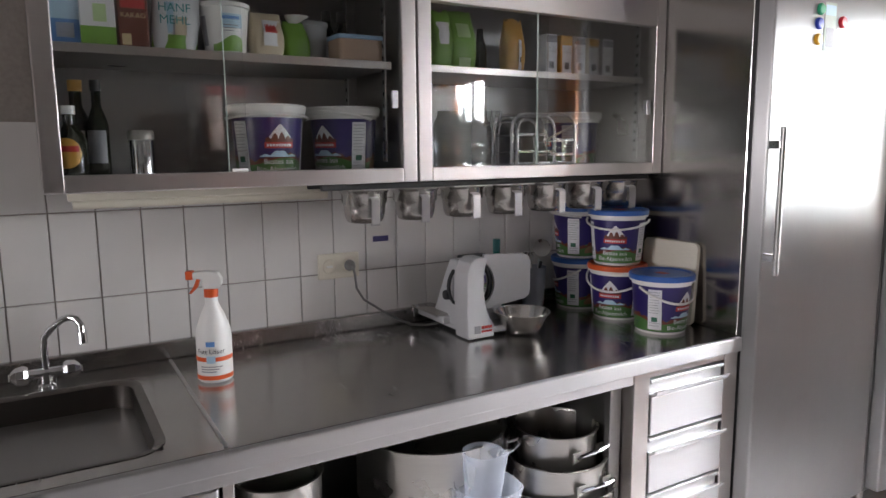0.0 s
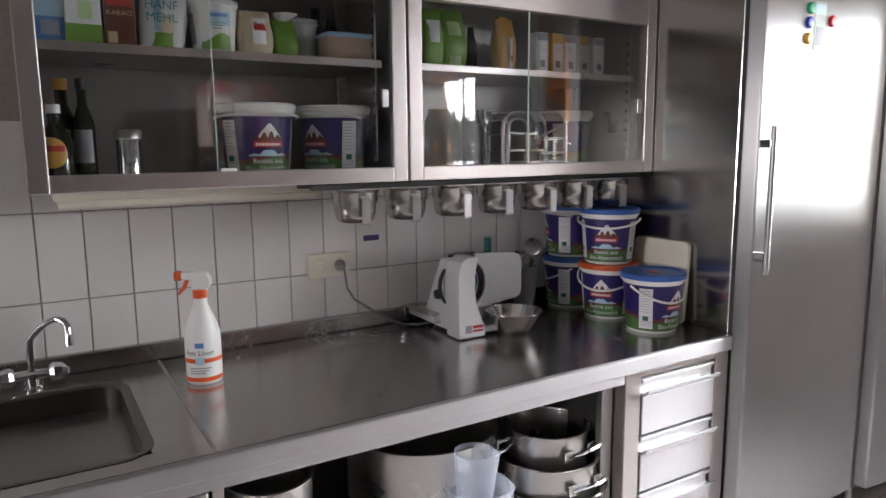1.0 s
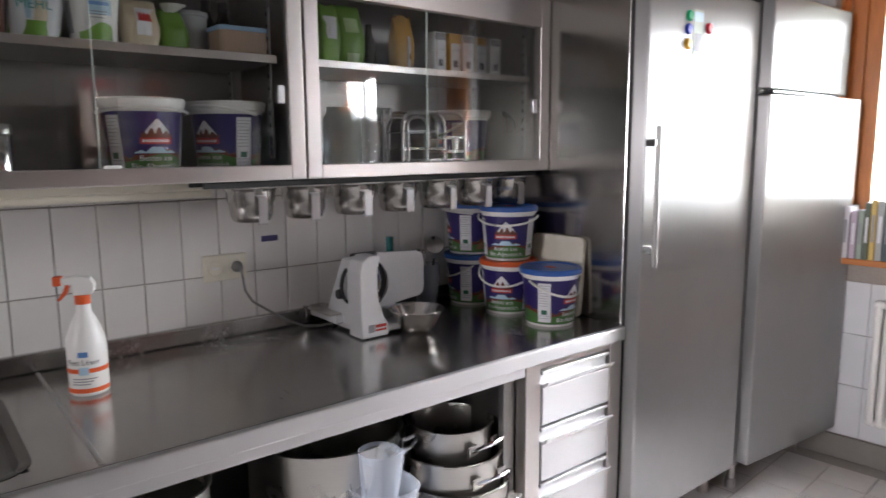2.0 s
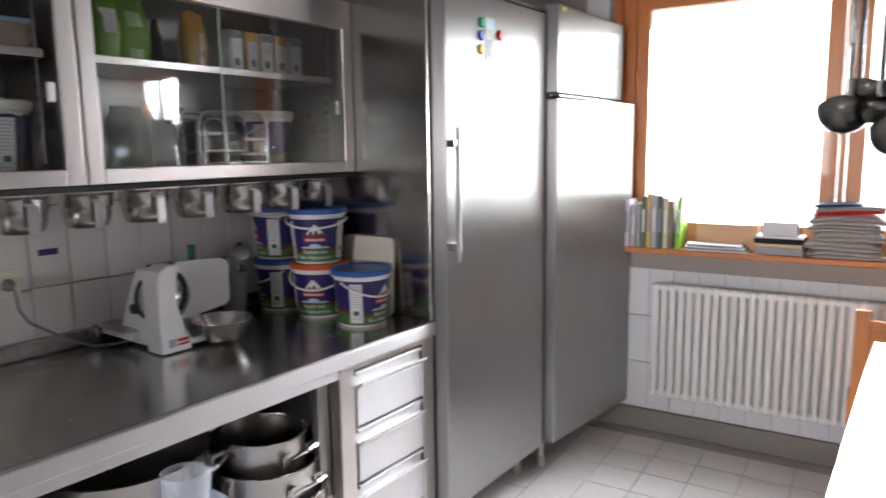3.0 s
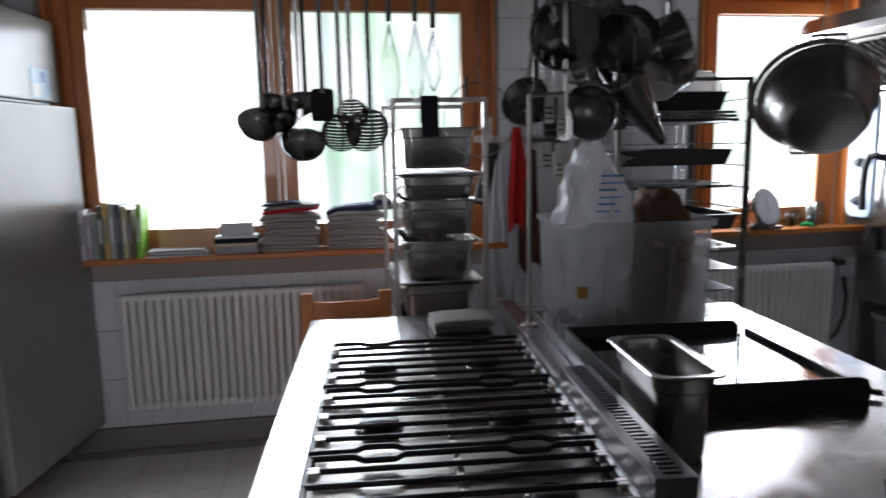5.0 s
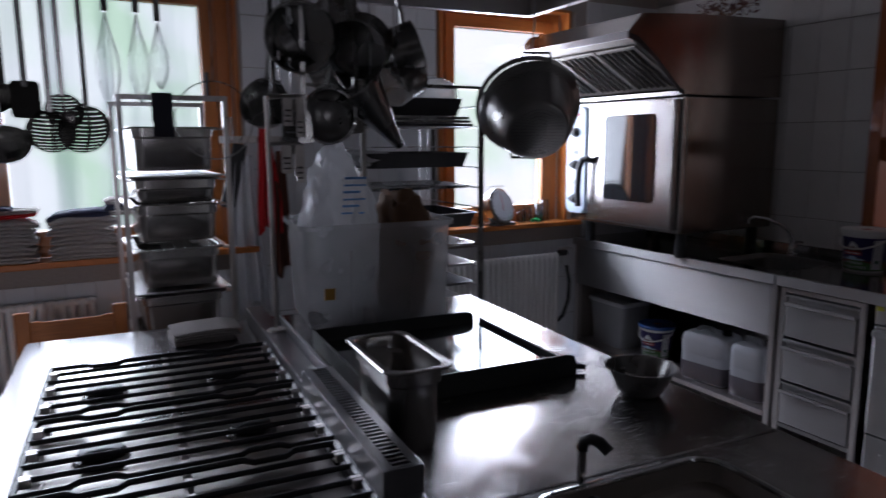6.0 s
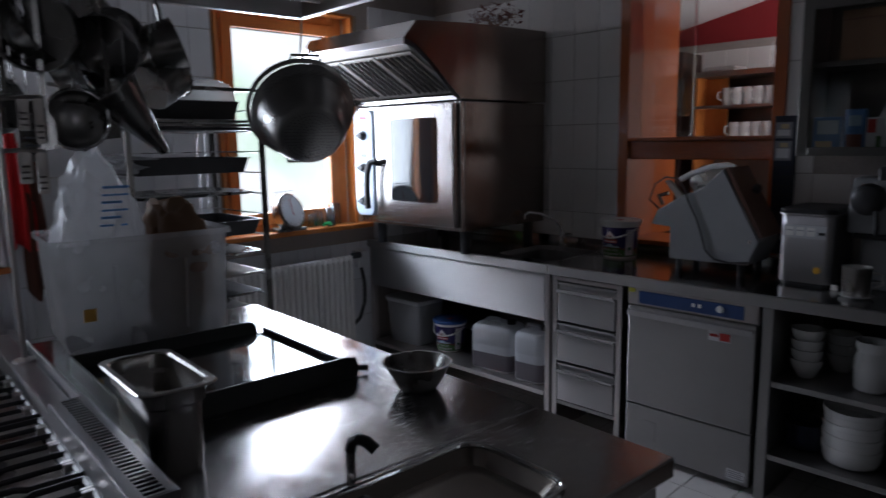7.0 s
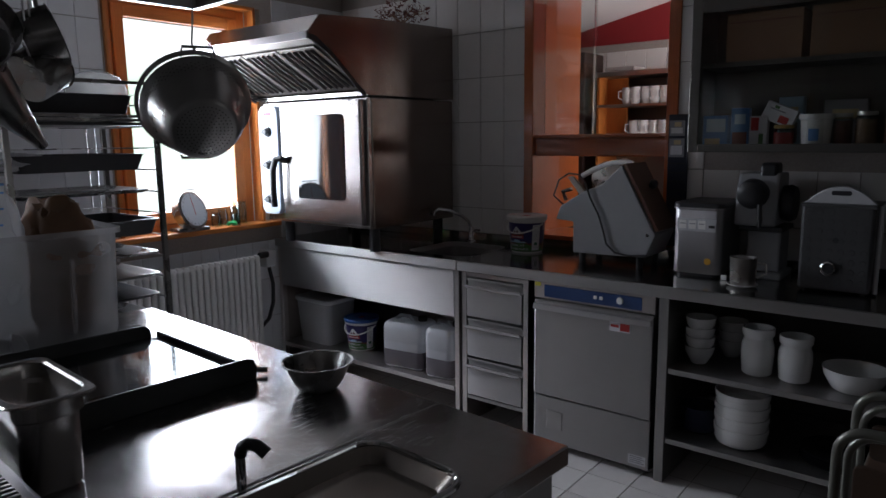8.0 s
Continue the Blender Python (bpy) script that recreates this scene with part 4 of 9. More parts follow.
BLUE_PURPLE = colour("purple_blue_print", (0.028, 0.018, 0.12), 0.35)
LID_BLUE = colour("blue_lid", (0.03, 0.11, 0.38), 0.38)
LID_ORANGE = colour("orange_lid", (0.62, 0.10, 0.025), 0.38)
PRINT_GREEN = colour("meadow_print", (0.06, 0.16, 0.04), 0.4, grain=0.3, stain=0.25)
PRINT_WHITE = colour("white_print", (0.72, 0.72, 0.74), 0.45)
PRINT_RED = colour("red_print", (0.48, 0.035, 0.03), 0.45)
PRINT_GREY = colour("grey_print", (0.28, 0.28, 0.30), 0.5)
PRINT_BLACK = colour("black_print", (0.02, 0.02, 0.025), 0.5)
ORANGE = colour("orange_plastic", (0.70, 0.10, 0.02), 0.35)
LIME = colour("lime_print", (0.16, 0.34, 0.04), 0.4)
PALE_GREEN = colour("pale_green_print", (0.45, 0.60, 0.30), 0.4)
BROWN = colour("kraft_brown", (0.24, 0.135, 0.07), 0.7, grain=0.12, stain=0.2)
COCOA = colour("cocoa_print", (0.14, 0.035, 0.02), 0.4)
BEIGE = colour("beige_bag", (0.58, 0.48, 0.34), 0.5)
BLUE_PRINT = colour("blue_print", (0.10, 0.25, 0.55), 0.4)
SKY_PRINT = colour("light_blue_print", (0.42, 0.60, 0.72), 0.4)
AMBER = colour("amber_print", (0.62, 0.33, 0.06), 0.4)
DARK_BOTTLE = colour("dark_bottle_glass", (0.012, 0.014, 0.008), 0.08, rough_var=0.02)
GREEN_BOTTLE = colour("green_bottle_glass", (0.01, 0.12, 0.09), 0.08, rough_var=0.02)
CREAM_LABEL = colour("cream_label", (0.60, 0.48, 0.28), 0.5)
PORCELAIN = material("porcelain", (0.76, 0.76, 0.75), 0.15, 0.0, 0.02, 10, 0.0, stain=0.03, rough_var=0.04)
CLOTH = material("folded_cloth", (0.38, 0.35, 0.33), 0.9, 0.0, 0.15, 220, 0.4, stain=0.12, stain_scale=8)
CLOTH_DARK = material("dark_cloth", (0.012, 0.012, 0.018), 0.9, 0.0, 0.15, 220, 0.4, stain=0.12)
CLOTH_BLUE = material("dark_blue_cloth", (0.035, 0.040, 0.085), 0.9, 0.0, 0.15, 220, 0.4, stain=0.12)
CLOTH_RED = material("red_cloth", (0.62, 0.018, 0.02), 0.85, 0.0, 0.12, 220, 0.3, stain=0.15, stain_scale=6)
CLOTH_WHITE = material("white_cloth", (0.70, 0.71, 0.74), 0.9, 0.0, 0.10, 220, 0.3, stain=0.10, stain_scale=6)


def milky(name, color, mix=0.55, rough=0.35):
    """Cloudy see-through plastic."""
    m = bpy.data.materials.new(name)
    m.use_nodes = True
    n, l = m.node_tree.nodes, m.node_tree.links
    b = n["Principled BSDF"]
    b.inputs["Base Color"].default_value = (*color, 1)
    b.inputs["Roughness"].default_value = rough
    tr = n.new("ShaderNodeBsdfTransparent")
    tl = n.new("ShaderNodeBsdfTranslucent"); tl.inputs[0].default_value = (*color, 1)
    nz = n.new("ShaderNodeTexNoise"); nz.inputs["Scale"].default_value = 6
    tc = n.new("ShaderNodeTexCoord"); l.new(tc.outputs["Object"], nz.inputs["Vector"])
    ma = n.new("ShaderNodeMath"); ma.operation = "MULTIPLY_ADD"; ma.inputs[1].default_value, ma.inputs[2].default_value = 0.25, mix - 0.125
    l.new(nz.outputs[0], ma.inputs[0])
    m1 = n.new("ShaderNodeMixShader"); m1.inputs[0].default_value = 0.45
    l.new(b.outputs[0], m1.inputs[1]); l.new(tl.outputs[0], m1.inputs[2])
    m2 = n.new("ShaderNodeMixShader")
    l.new(ma.outputs[0], m2.inputs[0]); l.new(tr.outputs[0], m2.inputs[1]); l.new(m1.outputs[0], m2.inputs[2])
    l.new(m2.outputs[0], n["Material Output"].inputs[0])
    return m


MILKY = milky("milky_plastic", (0.62, 0.62, 0.63), 0.37)
JUG_PLASTIC = milky("clear_jug_plastic", (0.70, 0.74, 0.82), 0.35, 0.2)


def wrap_strip(radius, ang, s0, s1, lo, hi, n=10, eps=0.0008, bm=None):
    """A printed patch on a turned surface: arc lengths s0..s1 about the angle ang, from lo(s) to hi(s). radius: a function of height."""
    bm = bm or bmesh.new()
    prev = None
    for k in range(n + 1):
        s = s0 + (s1 - s0) * k / n
        col = []
        for z in (lo(s) if callable(lo) else lo, hi(s) if callable(hi) else hi):
            r = radius(z) + eps
            a = radians(ang) + s / r
            col.append(bm.verts.new((r * math.cos(a), r * math.sin(a), z)))
        if prev:
            bm.faces.new((prev[0], col[0], col[1], prev[1]))
        prev = col
    return bm


def text_mesh(words, size):
    """Flat letters in the x, y plane, centred, as a bmesh."""
    cu = bpy.data.curves.new("letters", "FONT")
    cu.body, cu.size, cu.align_x, cu.align_y, cu.resolution_u = words, size, "CENTER", "CENTER", 2
    ob = bpy.data.objects.new("letters", cu)
    scene.collection.objects.link(ob)
    dg = bpy.context.evaluated_depsgraph_get()
    me = bpy.data.meshes.new_from_object(ob.evaluated_get(dg))
    bm = bmesh.new()
    bm.from_mesh(me)
    bpy.data.objects.remove(ob)
    bpy.data.meshes.remove(me)
    bpy.data.curves.remove(cu)
    return bm


def wrap_text(words, size, radius, ang, z, eps=0.0015):
    bm = text_mesh(words, size)
    for v in bm.verts:
        r = radius(z) + eps
        a = radians(ang) + v.co.x / r
        v.co = Vector((r * math.cos(a), r * math.sin(a), z + v.co.y))
    return bm


def flat_text(name, words, size, mat, parent, m):
    return part(name, text_mesh(words, size), mat, parent, m=m)


# ---- yoghurt buckets ----
colour_seal = colour("green_seal_print", (0.02, 0.13, 0.08), 0.4)
BR0, BR1, BH = 0.0855, 0.1019, 0.195


def bucket_radius(z):
    return BR0 + (BR1 - BR0) * max(0, min(1, z / BH))


def bucket(m, face, lid_mat, label, lid=True, handle_down=30):
    """A printed pail. face: the direction in degrees in which the mountain picture looks."""
    b = thing("bucket", m, label, "bucket", "yoghurt buckets")
    body = part("body", lathe([(0, 0.004), (BR0 - 0.006, 0.0), (BR0, 0.006), (bucket_radius(0.165), 0.165), (BR1 + 0.001, BH - 0.018), (BR1 + 0.007, BH - 0.017), (BR1 + 0.007, BH - 0.006), (BR1 + 0.003, BH), (BR1 - 0.003, BH), (BR0 - 0.004, 0.006), (0, 0.006)], 40), WHITE_PLASTIC, b, "white plastic pail", smooth=True)
    full = math.pi * 2 * BR0
    part("printed_sleeve", lathe([(bucket_radius(z) + 0.0005, z) for z in (0.010, 0.09, 0.168)], 40), BLUE_PURPLE, body, "deep purple-blue printed sleeve", smooth=True)
    part("meadow_band", wrap_strip(bucket_radius, face, -0.29, 0.29, 0.011, lambda s: 0.056 + 0.010 * math.sin(s * 31 + 1) + 0.004 * math.sin(s * 90), 60), PRINT_GREEN, body, "printed green meadow")
    part("mountain", wrap_strip(bucket_radius, face, -0.034, 0.044, 0.105, lambda s: 0.106 + 0.045 * max(0, 1 - abs(s - 0.002) / 0.036) ** 0.8, 14, 0.0012), PRINT_WHITE, body, "printed white mountain")
    part("houses", wrap_strip(bucket_radius, face, -0.040, 0.044, 0.100, lambda s: 0.108 + 0.020 * abs(math.sin(s * 150 + 0.6)) * (0.5 + 0.5 * math.cos(s * 60)), 40, 0.0016), COCOA, body)
    part("banner", wrap_strip(bucket_radius, face, -0.042, 0.042, 0.084, 0.100, 10, 0.0018), PRINT_RED, body, "plain red banner")
    for q in range(9):
        part("banner_bar", wrap_strip(bucket_radius, face, -0.036 + 0.0081 * q, -0.0305 + 0.0081 * q, 0.0885, 0.0955, 2, 0.0022), PRINT_WHITE, body)
    part("flower_border", wrap_strip(bucket_radius, face, -0.29, 0.29, lambda s: 0.048 + 0.010 * math.sin(s * 31 + 1), lambda s: 0.060 + 0.010 * math.sin(s * 31 + 1) + 0.006 * math.sin(s * 210) * math.sin(s * 67), 120, 0.0009), COCOA, body, "printed dark flowers")
    part("snow_ridge", wrap_strip(bucket_radius, face, -0.055, 0.055, 0.060, lambda s: 0.062 + 0.014 * max(0, 1 - abs(s) / 0.03) + 0.006 * abs(math.sin(s * 120)), 24, 0.0012), SKY_PRINT, body)
    part("lettering", wrap_text("Bestes aus", 0.021, bucket_radius, face, 0.047), PRINT_WHITE, body)
    part("lettering", wrap_text("Bio-Alpenmilch", 0.021, bucket_radius, face, 0.026), PRINT_WHITE, body)
    for side in (1, -1):
        lab = part("info_label", wrap_strip(bucket_radius, face + side * 68, -0.023, 0.023, 0.018, 0.158, 8, 0.0015), PRINT_WHITE, body, "white information label")
        for k in range(14):
            if k in (9, 10, 11):
                continue
            part("print_line", wrap_strip(bucket_radius, face + side * 68, -0.019, 0.018 - 0.006 * (k % 4 == 2) - 0.003 * (k % 3), 0.150 - 0.009 * k - 0.0017, 0.150 - 0.009 * k, 5, 0.002), PRINT_GREY, lab)
        part("seal", wrap_strip(bucket_radius, face + side * 68 , -0.011, 0.009, 0.046, 0.062, 4, 0.002), colour_seal, lab)
    part("cow", wrap_strip(bucket_radius, face + 112, -0.025, 0.02, 0.022, lambda s: 0.030 + 0.022 * max(0, math.cos(s * 55)), 12, 0.0014), BROWN, body)
    # wire handle with lugs
    ha = radians(face - 95)
    pts = []
    rr = BR1 + 0.012
    for k in range(17):
        t = math.pi * k / 16
        x, z = rr * math.cos(t), rr * math.sin(t)
        tilt = radians(90 + handle_down)
        pts.append((x, z * math.sin(tilt), BH - 0.030 + z * math.cos(tilt)))
    rz = Matrix.Rotation(ha, 3, "Z")
    hd = part("handle", tube([rz @ Vector(p) for p in pts], 0.0042, 6), WHITE_PLASTIC, b, "white plastic carrying handle", smooth=True)
    if lid:
        part("lid", lathe([(BR1 + 0.009, BH - 0.010), (BR1 + 0.010, BH + 0.004), (BR1 + 0.006, BH + 0.009), (BR1 - 0.004, BH + 0.009), (BR1 - 0.008, BH + 0.004), (0, BH + 0.005)], 40), lid_mat, b, "snap-on plastic lid", smooth=True)
        part("lid_print", box(-0.02, 0.02, -0.014, 0.014, BH + 0.0052, BH + 0.006), PRINT_RED, b)
    return b


TOP = 0.870
bucket(at(MW, -1.285, 1.780, TOP), 8, LID_BLUE, "purple yoghurt bucket with a blue lid on the worktop")
bucket(at(MW, -1.515, 1.795, TOP), -60, LID_ORANGE, "purple yoghurt bucket with an orange lid under another")
bucket(at(MW, -1.515, 1.792, TOP + BH + 0.009), -50, LID_BLUE, "purple yoghurt bucket with a blue lid stacked on another", handle_down=15)
bucket(at(MW, -1.725, 1.79, TOP), -122, LID_BLUE, "purple yoghurt bucket with a blue lid against the tiles")
bucket(at(MW, -1.725, 1.788, TOP + BH + 0.009), -122, LID_BLUE, "purple yoghurt bucket with white handle, upper one of a stack", handle_down=-5)
SHELF0 = 1.425
bucket(at(MW, -1.620, 0.515, SHELF0), 4, WHITE_PLASTIC, "purple yoghurt bucket with a white lid inside the wall cabinet", handle_down=-5)
bucket(at(MW, -1.640, 0.758, SHELF0), -62, WHITE_PLASTIC, "purple yoghurt bucket with raised handle inside the wall cabinet", handle_down=-12)
bucket(at(MW, -1.640, 1.665, SHELF0), -115, WHITE_PLASTIC, "purple yoghurt bucket behind the wire rack in the cabinet")

# cutting board leaning on the refrigerator
cbd = thing("cutting_board", at(MW, -1.375, 1.905, TOP) @ pose(0, 0, 0, -4, 0, 0), "worn cream plastic cutting board leaning on the refrigerator", "cutting board")
part("board", prism(rounded(-0.125, 0.125, 0.0, 0.295, 0.022), -0.008, 0.008, "y", 0.002), material("worn_cutting_board", (0.66, 0.62, 0.52), 0.55, 0, 0.10, 60, 0.2, (1, 1, 12), 0.12, 6), cbd)

# spray bottle
sb = thing("spray_bottle", at(MW, -1.572, 0.325, TOP, 66), "white grease-remover spray bottle with an orange trigger", "spray bottle")


body = part("body", lathe([(0, 0.003), (0.042, 0.0), (0.0475, 0.006), (0.048, 0.12), (0.046, 0.145), (0.032, 0.185), (0.018, 0.215), (0.0165, 0.235), (0, 0.235)], 32), WHITE_PLASTIC, sb, smooth=True)
rf = lambda z: 0.0480
part("red_band", wrap_strip(rf, -90, -0.075, 0.075, 0.010, 0.022, 20), ORANGE, body, "orange-red printed band")
part("red_band", wrap_strip(rf, -90, -0.075, 0.075, 0.062, 0.074, 20), ORANGE, body, "orange-red printed band")
part("blue_emblem", wrap_strip(rf, -90, -0.012, 0.012, 0.104, 0.118, 6), BLUE_PRINT, body, "plain dark blue emblem")
part("picture", wrap_strip(rf, -90, -0.012, 0.012, 0.058, 0.078, 6, 0.0014), SKY_PRINT, body)
part("lettering", wrap_text("Fett Löser", 0.019, rf, -90, 0.090), PRINT_BLACK, body)
for k in range(3):
    part("print_line", wrap_strip(rf, -90, -0.030, 0.030 - 0.008 * k, 0.046 - 0.007 * k, 0.049 - 0.007 * k, 8), PRINT_GREY, body)
part("neck_ring", lathe([(0, 0.235), (0.019, 0.235), (0.019, 0.258), (0, 0.258)], 20), ORANGE, sb, "orange screw collar")
head = [(-0.020, 0.258), (0.020, 0.258), (0.030, 0.268), (0.032, 0.285), (0.022, 0.303), (-0.01, 0.308), (-0.045, 0.304), (-0.045, 0.288), (-0.02, 0.284)]
hd = part("spray_head", prism(head, -0.013, 0.013, "y", 0.003), WHITE_PLASTIC, sb)
part("nozzle", box(-0.064, -0.045, -0.012, 0.012, 0.284, 0.308, 0.002), ORANGE, hd, "orange nozzle")
part("trigger", prism([(-0.036, 0.286), (-0.026, 0.286), (-0.034, 0.262), (-0.052, 0.244), (-0.058, 0.246), (-0.044, 0.266)], -0.007, 0.007, "y", 0.001), ORANGE, hd, "orange trigger")

# food slicer
sl = thing("food_slicer", at(MW, -1.60, 1.225, TOP), "silver-grey electric food slicer with a round blade", "food slicer")
SILVER = material("silver_paint", (0.62, 0.62, 0.63), 0.36, 0.40, 0.04, 60, 0.03, stain=0.06)
# motor housing: tall rounded arm facing the aisle
arm = [(-0.072, 0.004), (0.032, 0.004), (0.032, 0.042), (0.014, 0.070), (-0.002, 0.115), (-0.010, 0.165), (-0.010, 0.215), (-0.002, 0.250), (0.006, 0.268), (-0.004, 0.277), (-0.040, 0.277), (-0.062, 0.262), (-0.074, 0.225), (-0.076, 0.10)]
part("housing", prism([(y - 0.03, z) for y, z in arm], 0.015, 0.095, "x", 0.004), SILVER, sl, "silver motor housing")
part("flank", prism([(-0.16, 0.030), (0.016, 0.030), (0.016, 0.262), (-0.030, 0.262), (-0.055, 0.22)], -0.098, -0.052, "y", 0.006), SILVER, sl)
bdg = part("badge", box(0.0952, 0.0962, -0.078, -0.054, 0.022, 0.048), PRINT_GREY, sl, "small maker plate")
part("badge_bar", box(0.0952, 0.0962, -0.050, -0.008, 0.036, 0.046), PRINT_RED, bdg)
part("badge_bar", box(0.0952, 0.0962, -0.050, -0.008, 0.024, 0.031), PRINT_RED, bdg)
bl = part("blade", lathe([(0, 0.010), (0.045, 0.009), (0.078, 0.004), (0.088, 0.001), (0.0885, -0.001), (0, -0.003)], 48), CHROME, sl, "round polished blade", smooth=True, m=pose(-0.004, -0.034, 0.168, 0, 90, 0) @ Matrix.Scale(0.90, 4))
part("blade_guard", lathe([(0.090, -0.006), (0.098, -0.006), (0.098, 0.008), (0.090, 0.008)], 48, close=True), BLACK_PLASTIC, bl)
part("blade_hub", lathe([(0, 0.014), (0.050, 0.013), (0.056, 0.008)], 28), STEEL_DARK, bl)
plate = [(0.195 - 0.0, 0.115), (0.200, 0.135), (0.200, 0.235), (0.193, 0.256), (0.172, 0.266), (0.018, 0.272)] + [(-0.034 + 0.092 * math.cos(radians(a)), 0.168 + 0.092 * math.sin(radians(a))) for a in range(60, -61, -10)] + [(0.020, 0.078), (0.18, 0.104)]
part("stop_plate", prism(plate, -0.010, 0.004, "x", 0.002), SILVER, sl, "flat silver stop plate", m=pose(0.004, 0.0, 0, 0, 0, -8))
part("plate_foot", box(-0.03, 0.0, 0.02, 0.10, 0.034, 0.10, 0.004), SILVER, sl)
part("base", box(-0.165, 0.085, -0.085, 0.14, 0.012, 0.034, 0.006), SILVER, sl)
car = part("carriage", box(-0.215, -0.03, -0.125, -0.06, 0.034, 0.062, 0.006), SILVER, sl)
part("tray_plate", box(-0.23, -0.04, -0.145, -0.06, 0.062, 0.068, 0.002), STEEL_POT, car)
part("carriage_rod", tube([(-0.2, -0.15, 0.03), (-0.2, -0.155, 0.075), (-0.16, -0.155, 0.08)], 0.004), CHROME, car)
for xx in (-0.15, 0.07):
    for yy in (-0.07, 0.12):
        part("foot", lathe([(0, 0), (0.012, 0), (0.010, 0.013), (0, 0.013)], 10, cx=xx, cy=yy), DARK_RUBBER, sl)
part("adjusting_knob", lathe([(0, 0), (0.018, 0), (0.016, 0.014), (0, 0.015)], 16), BLACK_PLASTIC, sl, m=pose(-0.02, -0.11, 0.14, 90, 0, 0))


# steel mixing bowl
BOWL_STEEL = material("bright_bowl_steel", (0.70, 0.68, 0.66), 0.17, 1.0, 0.05, 20, 0.02, (1, 1, 14), 0.06, 6)
def bowl(m, r, h, label, mat=None, group="steel bowls"):
    b = thing("mixing_bowl", m, label, "bowl", group)
    part("bowl", lathe([(0, 0)] + [(r * 0.45, 0)] + [(r * (0.45 + 0.53 * (k / 8) ** 0.75), h * (k / 8) ** 1.35) for k in range(1, 9)] + [(r + 0.004, h + 0.001), (r + 0.004, h - 0.002), (r * 0.965, h - 0.003)] + [(r * (0.44 + 0.52 * (k / 8) ** 0.75), 0.002 + (h - 0.004) * (k / 8) ** 1.35) for k in range(7, 0, -1)] + [(0, 0.0025)], 40), mat or STEEL_POT, b, smooth=True)
    return b


bowl(at(MW, -1.508, 1.345, TOP), 0.094, 0.076, "small stainless mixing bowl beside the slicer", BOWL_STEEL)

# beaker with kitchen utensils
ut = thing("utensil_beaker", at(MW, -1.775, 1.60, TOP), "clear plastic beaker full of metal kitchen utensils", "utensil holder")
part("beaker", lathe([(0, 0.002), (0.042, 0), (0.052, 0.17), (0.050, 0.17), (0.040, 0.004), (0, 0.004)], 24), JUG_PLASTIC, ut, smooth=True)
part("large_spoon", tube([(0.0, 0.01, 0.01), (0.012, 0.02, 0.20)], 0.005), STEEL_POT, ut)
part("spoon_bowl", lathe([(0, -0.008), (0.02, -0.005), (0.036, 0.004), (0.034, 0.006), (0, -0.003)], 20), STEEL_POT, ut, smooth=True, m=pose(0.016, 0.030, 0.245, 100, 0, 40))
part("handle", tube([(-0.02, 0.0, 0.01), (-0.03, -0.02, 0.225)], 0.008), BLACK_PLASTIC, ut)
part("whisk_ring", tube([(0.02 + 0.014 * math.cos(a), -0.03, 0.215 + 0.014 * math.sin(a)) for a in [math.pi * 2 * k / 14 for k in range(14)]], 0.003, 6, closed=True), STEEL_WIRE, ut)
part("whisk_handle", tube([(0.0, -0.01, 0.02), (0.02, -0.03, 0.20)], 0.005), STEEL_POT, ut)
part("ladle_shaft", tube([(0.01, -0.015, 0.01), (0.035, 0.01, 0.195)], 0.006), BLACK_PLASTIC, ut)
bt = thing("wine_bottle", at(MW, -1.80, 1.44, TOP), "dark green glass bottle behind the slicer", "bottle")
part("glass", lathe([(0, 0.0), (0.034, 0), (0.036, 0.005), (0.036, 0.17), (0.030, 0.20), (0.014, 0.235), (0.0135, 0.285), (0, 0.285)], 24), GREEN_BOTTLE, bt, smooth=True)
part("capsule", lathe([(0.0142, 0.24), (0.0145, 0.288), (0, 0.289)], 20), colour("teal_capsule", (0.01, 0.13, 0.13), 0.4), bt, "teal foil capsule")
part("label", lathe([(0.0365, 0.05), (0.0365, 0.14)], 24), CREAM_LABEL, bt)
dk = thing("knife_block", at(MW, -1.80, 1.34, TOP), "low black box behind the slicer", "box")
part("block", box(-0.035, 0.035, -0.06, 0.06, 0, 0.235, 0.006), BLACK_PLASTIC, dk)

# socket with plug and cable
PLUG_GREY = material("plug_grey", (0.20, 0.195, 0.19), 0.45, 0.0, 0.04, 40, 0.04, stain=0.06)
so = thing("wall_socket", MW @ pose(W_X, 0, 0), "cream double wall socket with a grey plug", "socket")
part("plate", box(0.0, 0.014, 0.735, 0.885, 1.062, 1.150, 0.005), CREAM_PLASTIC, so)
for k, yy in enumerate((0.775, 0.846)):
    st = part("socket_well", lathe([(0.026, 0.0), (0.024, 0.004), (0.0195, 0.004), (0.0195, -0.006), (0, -0.006)], 24), CREAM_PLASTIC, so, m=pose(0.014, yy, 1.106, 0, 90, 0))
    if k == 0:
        for d in (-0.0095, 0.0095):
            part("contact_hole", lathe([(0, 0.001), (0.0042, 0.001)], 8), BLACK_PLASTIC, st, m=pose(0, d, -0.006))
        part("switch_tab", box(-0.004, 0.004, -0.012, 0.012, -0.005, 0.003, 0.002), WHITE_PLASTIC, st)
plug = part("plug", lathe([(0, 0.0), (0.019, 0.0), (0.019, 0.012), (0.012, 0.030), (0.006, 0.045), (0, 0.045)], 18), PLUG_GREY, so, "grey mains plug", smooth=True, m=pose(0.012, 0.846, 1.106, 0, 90, 0))
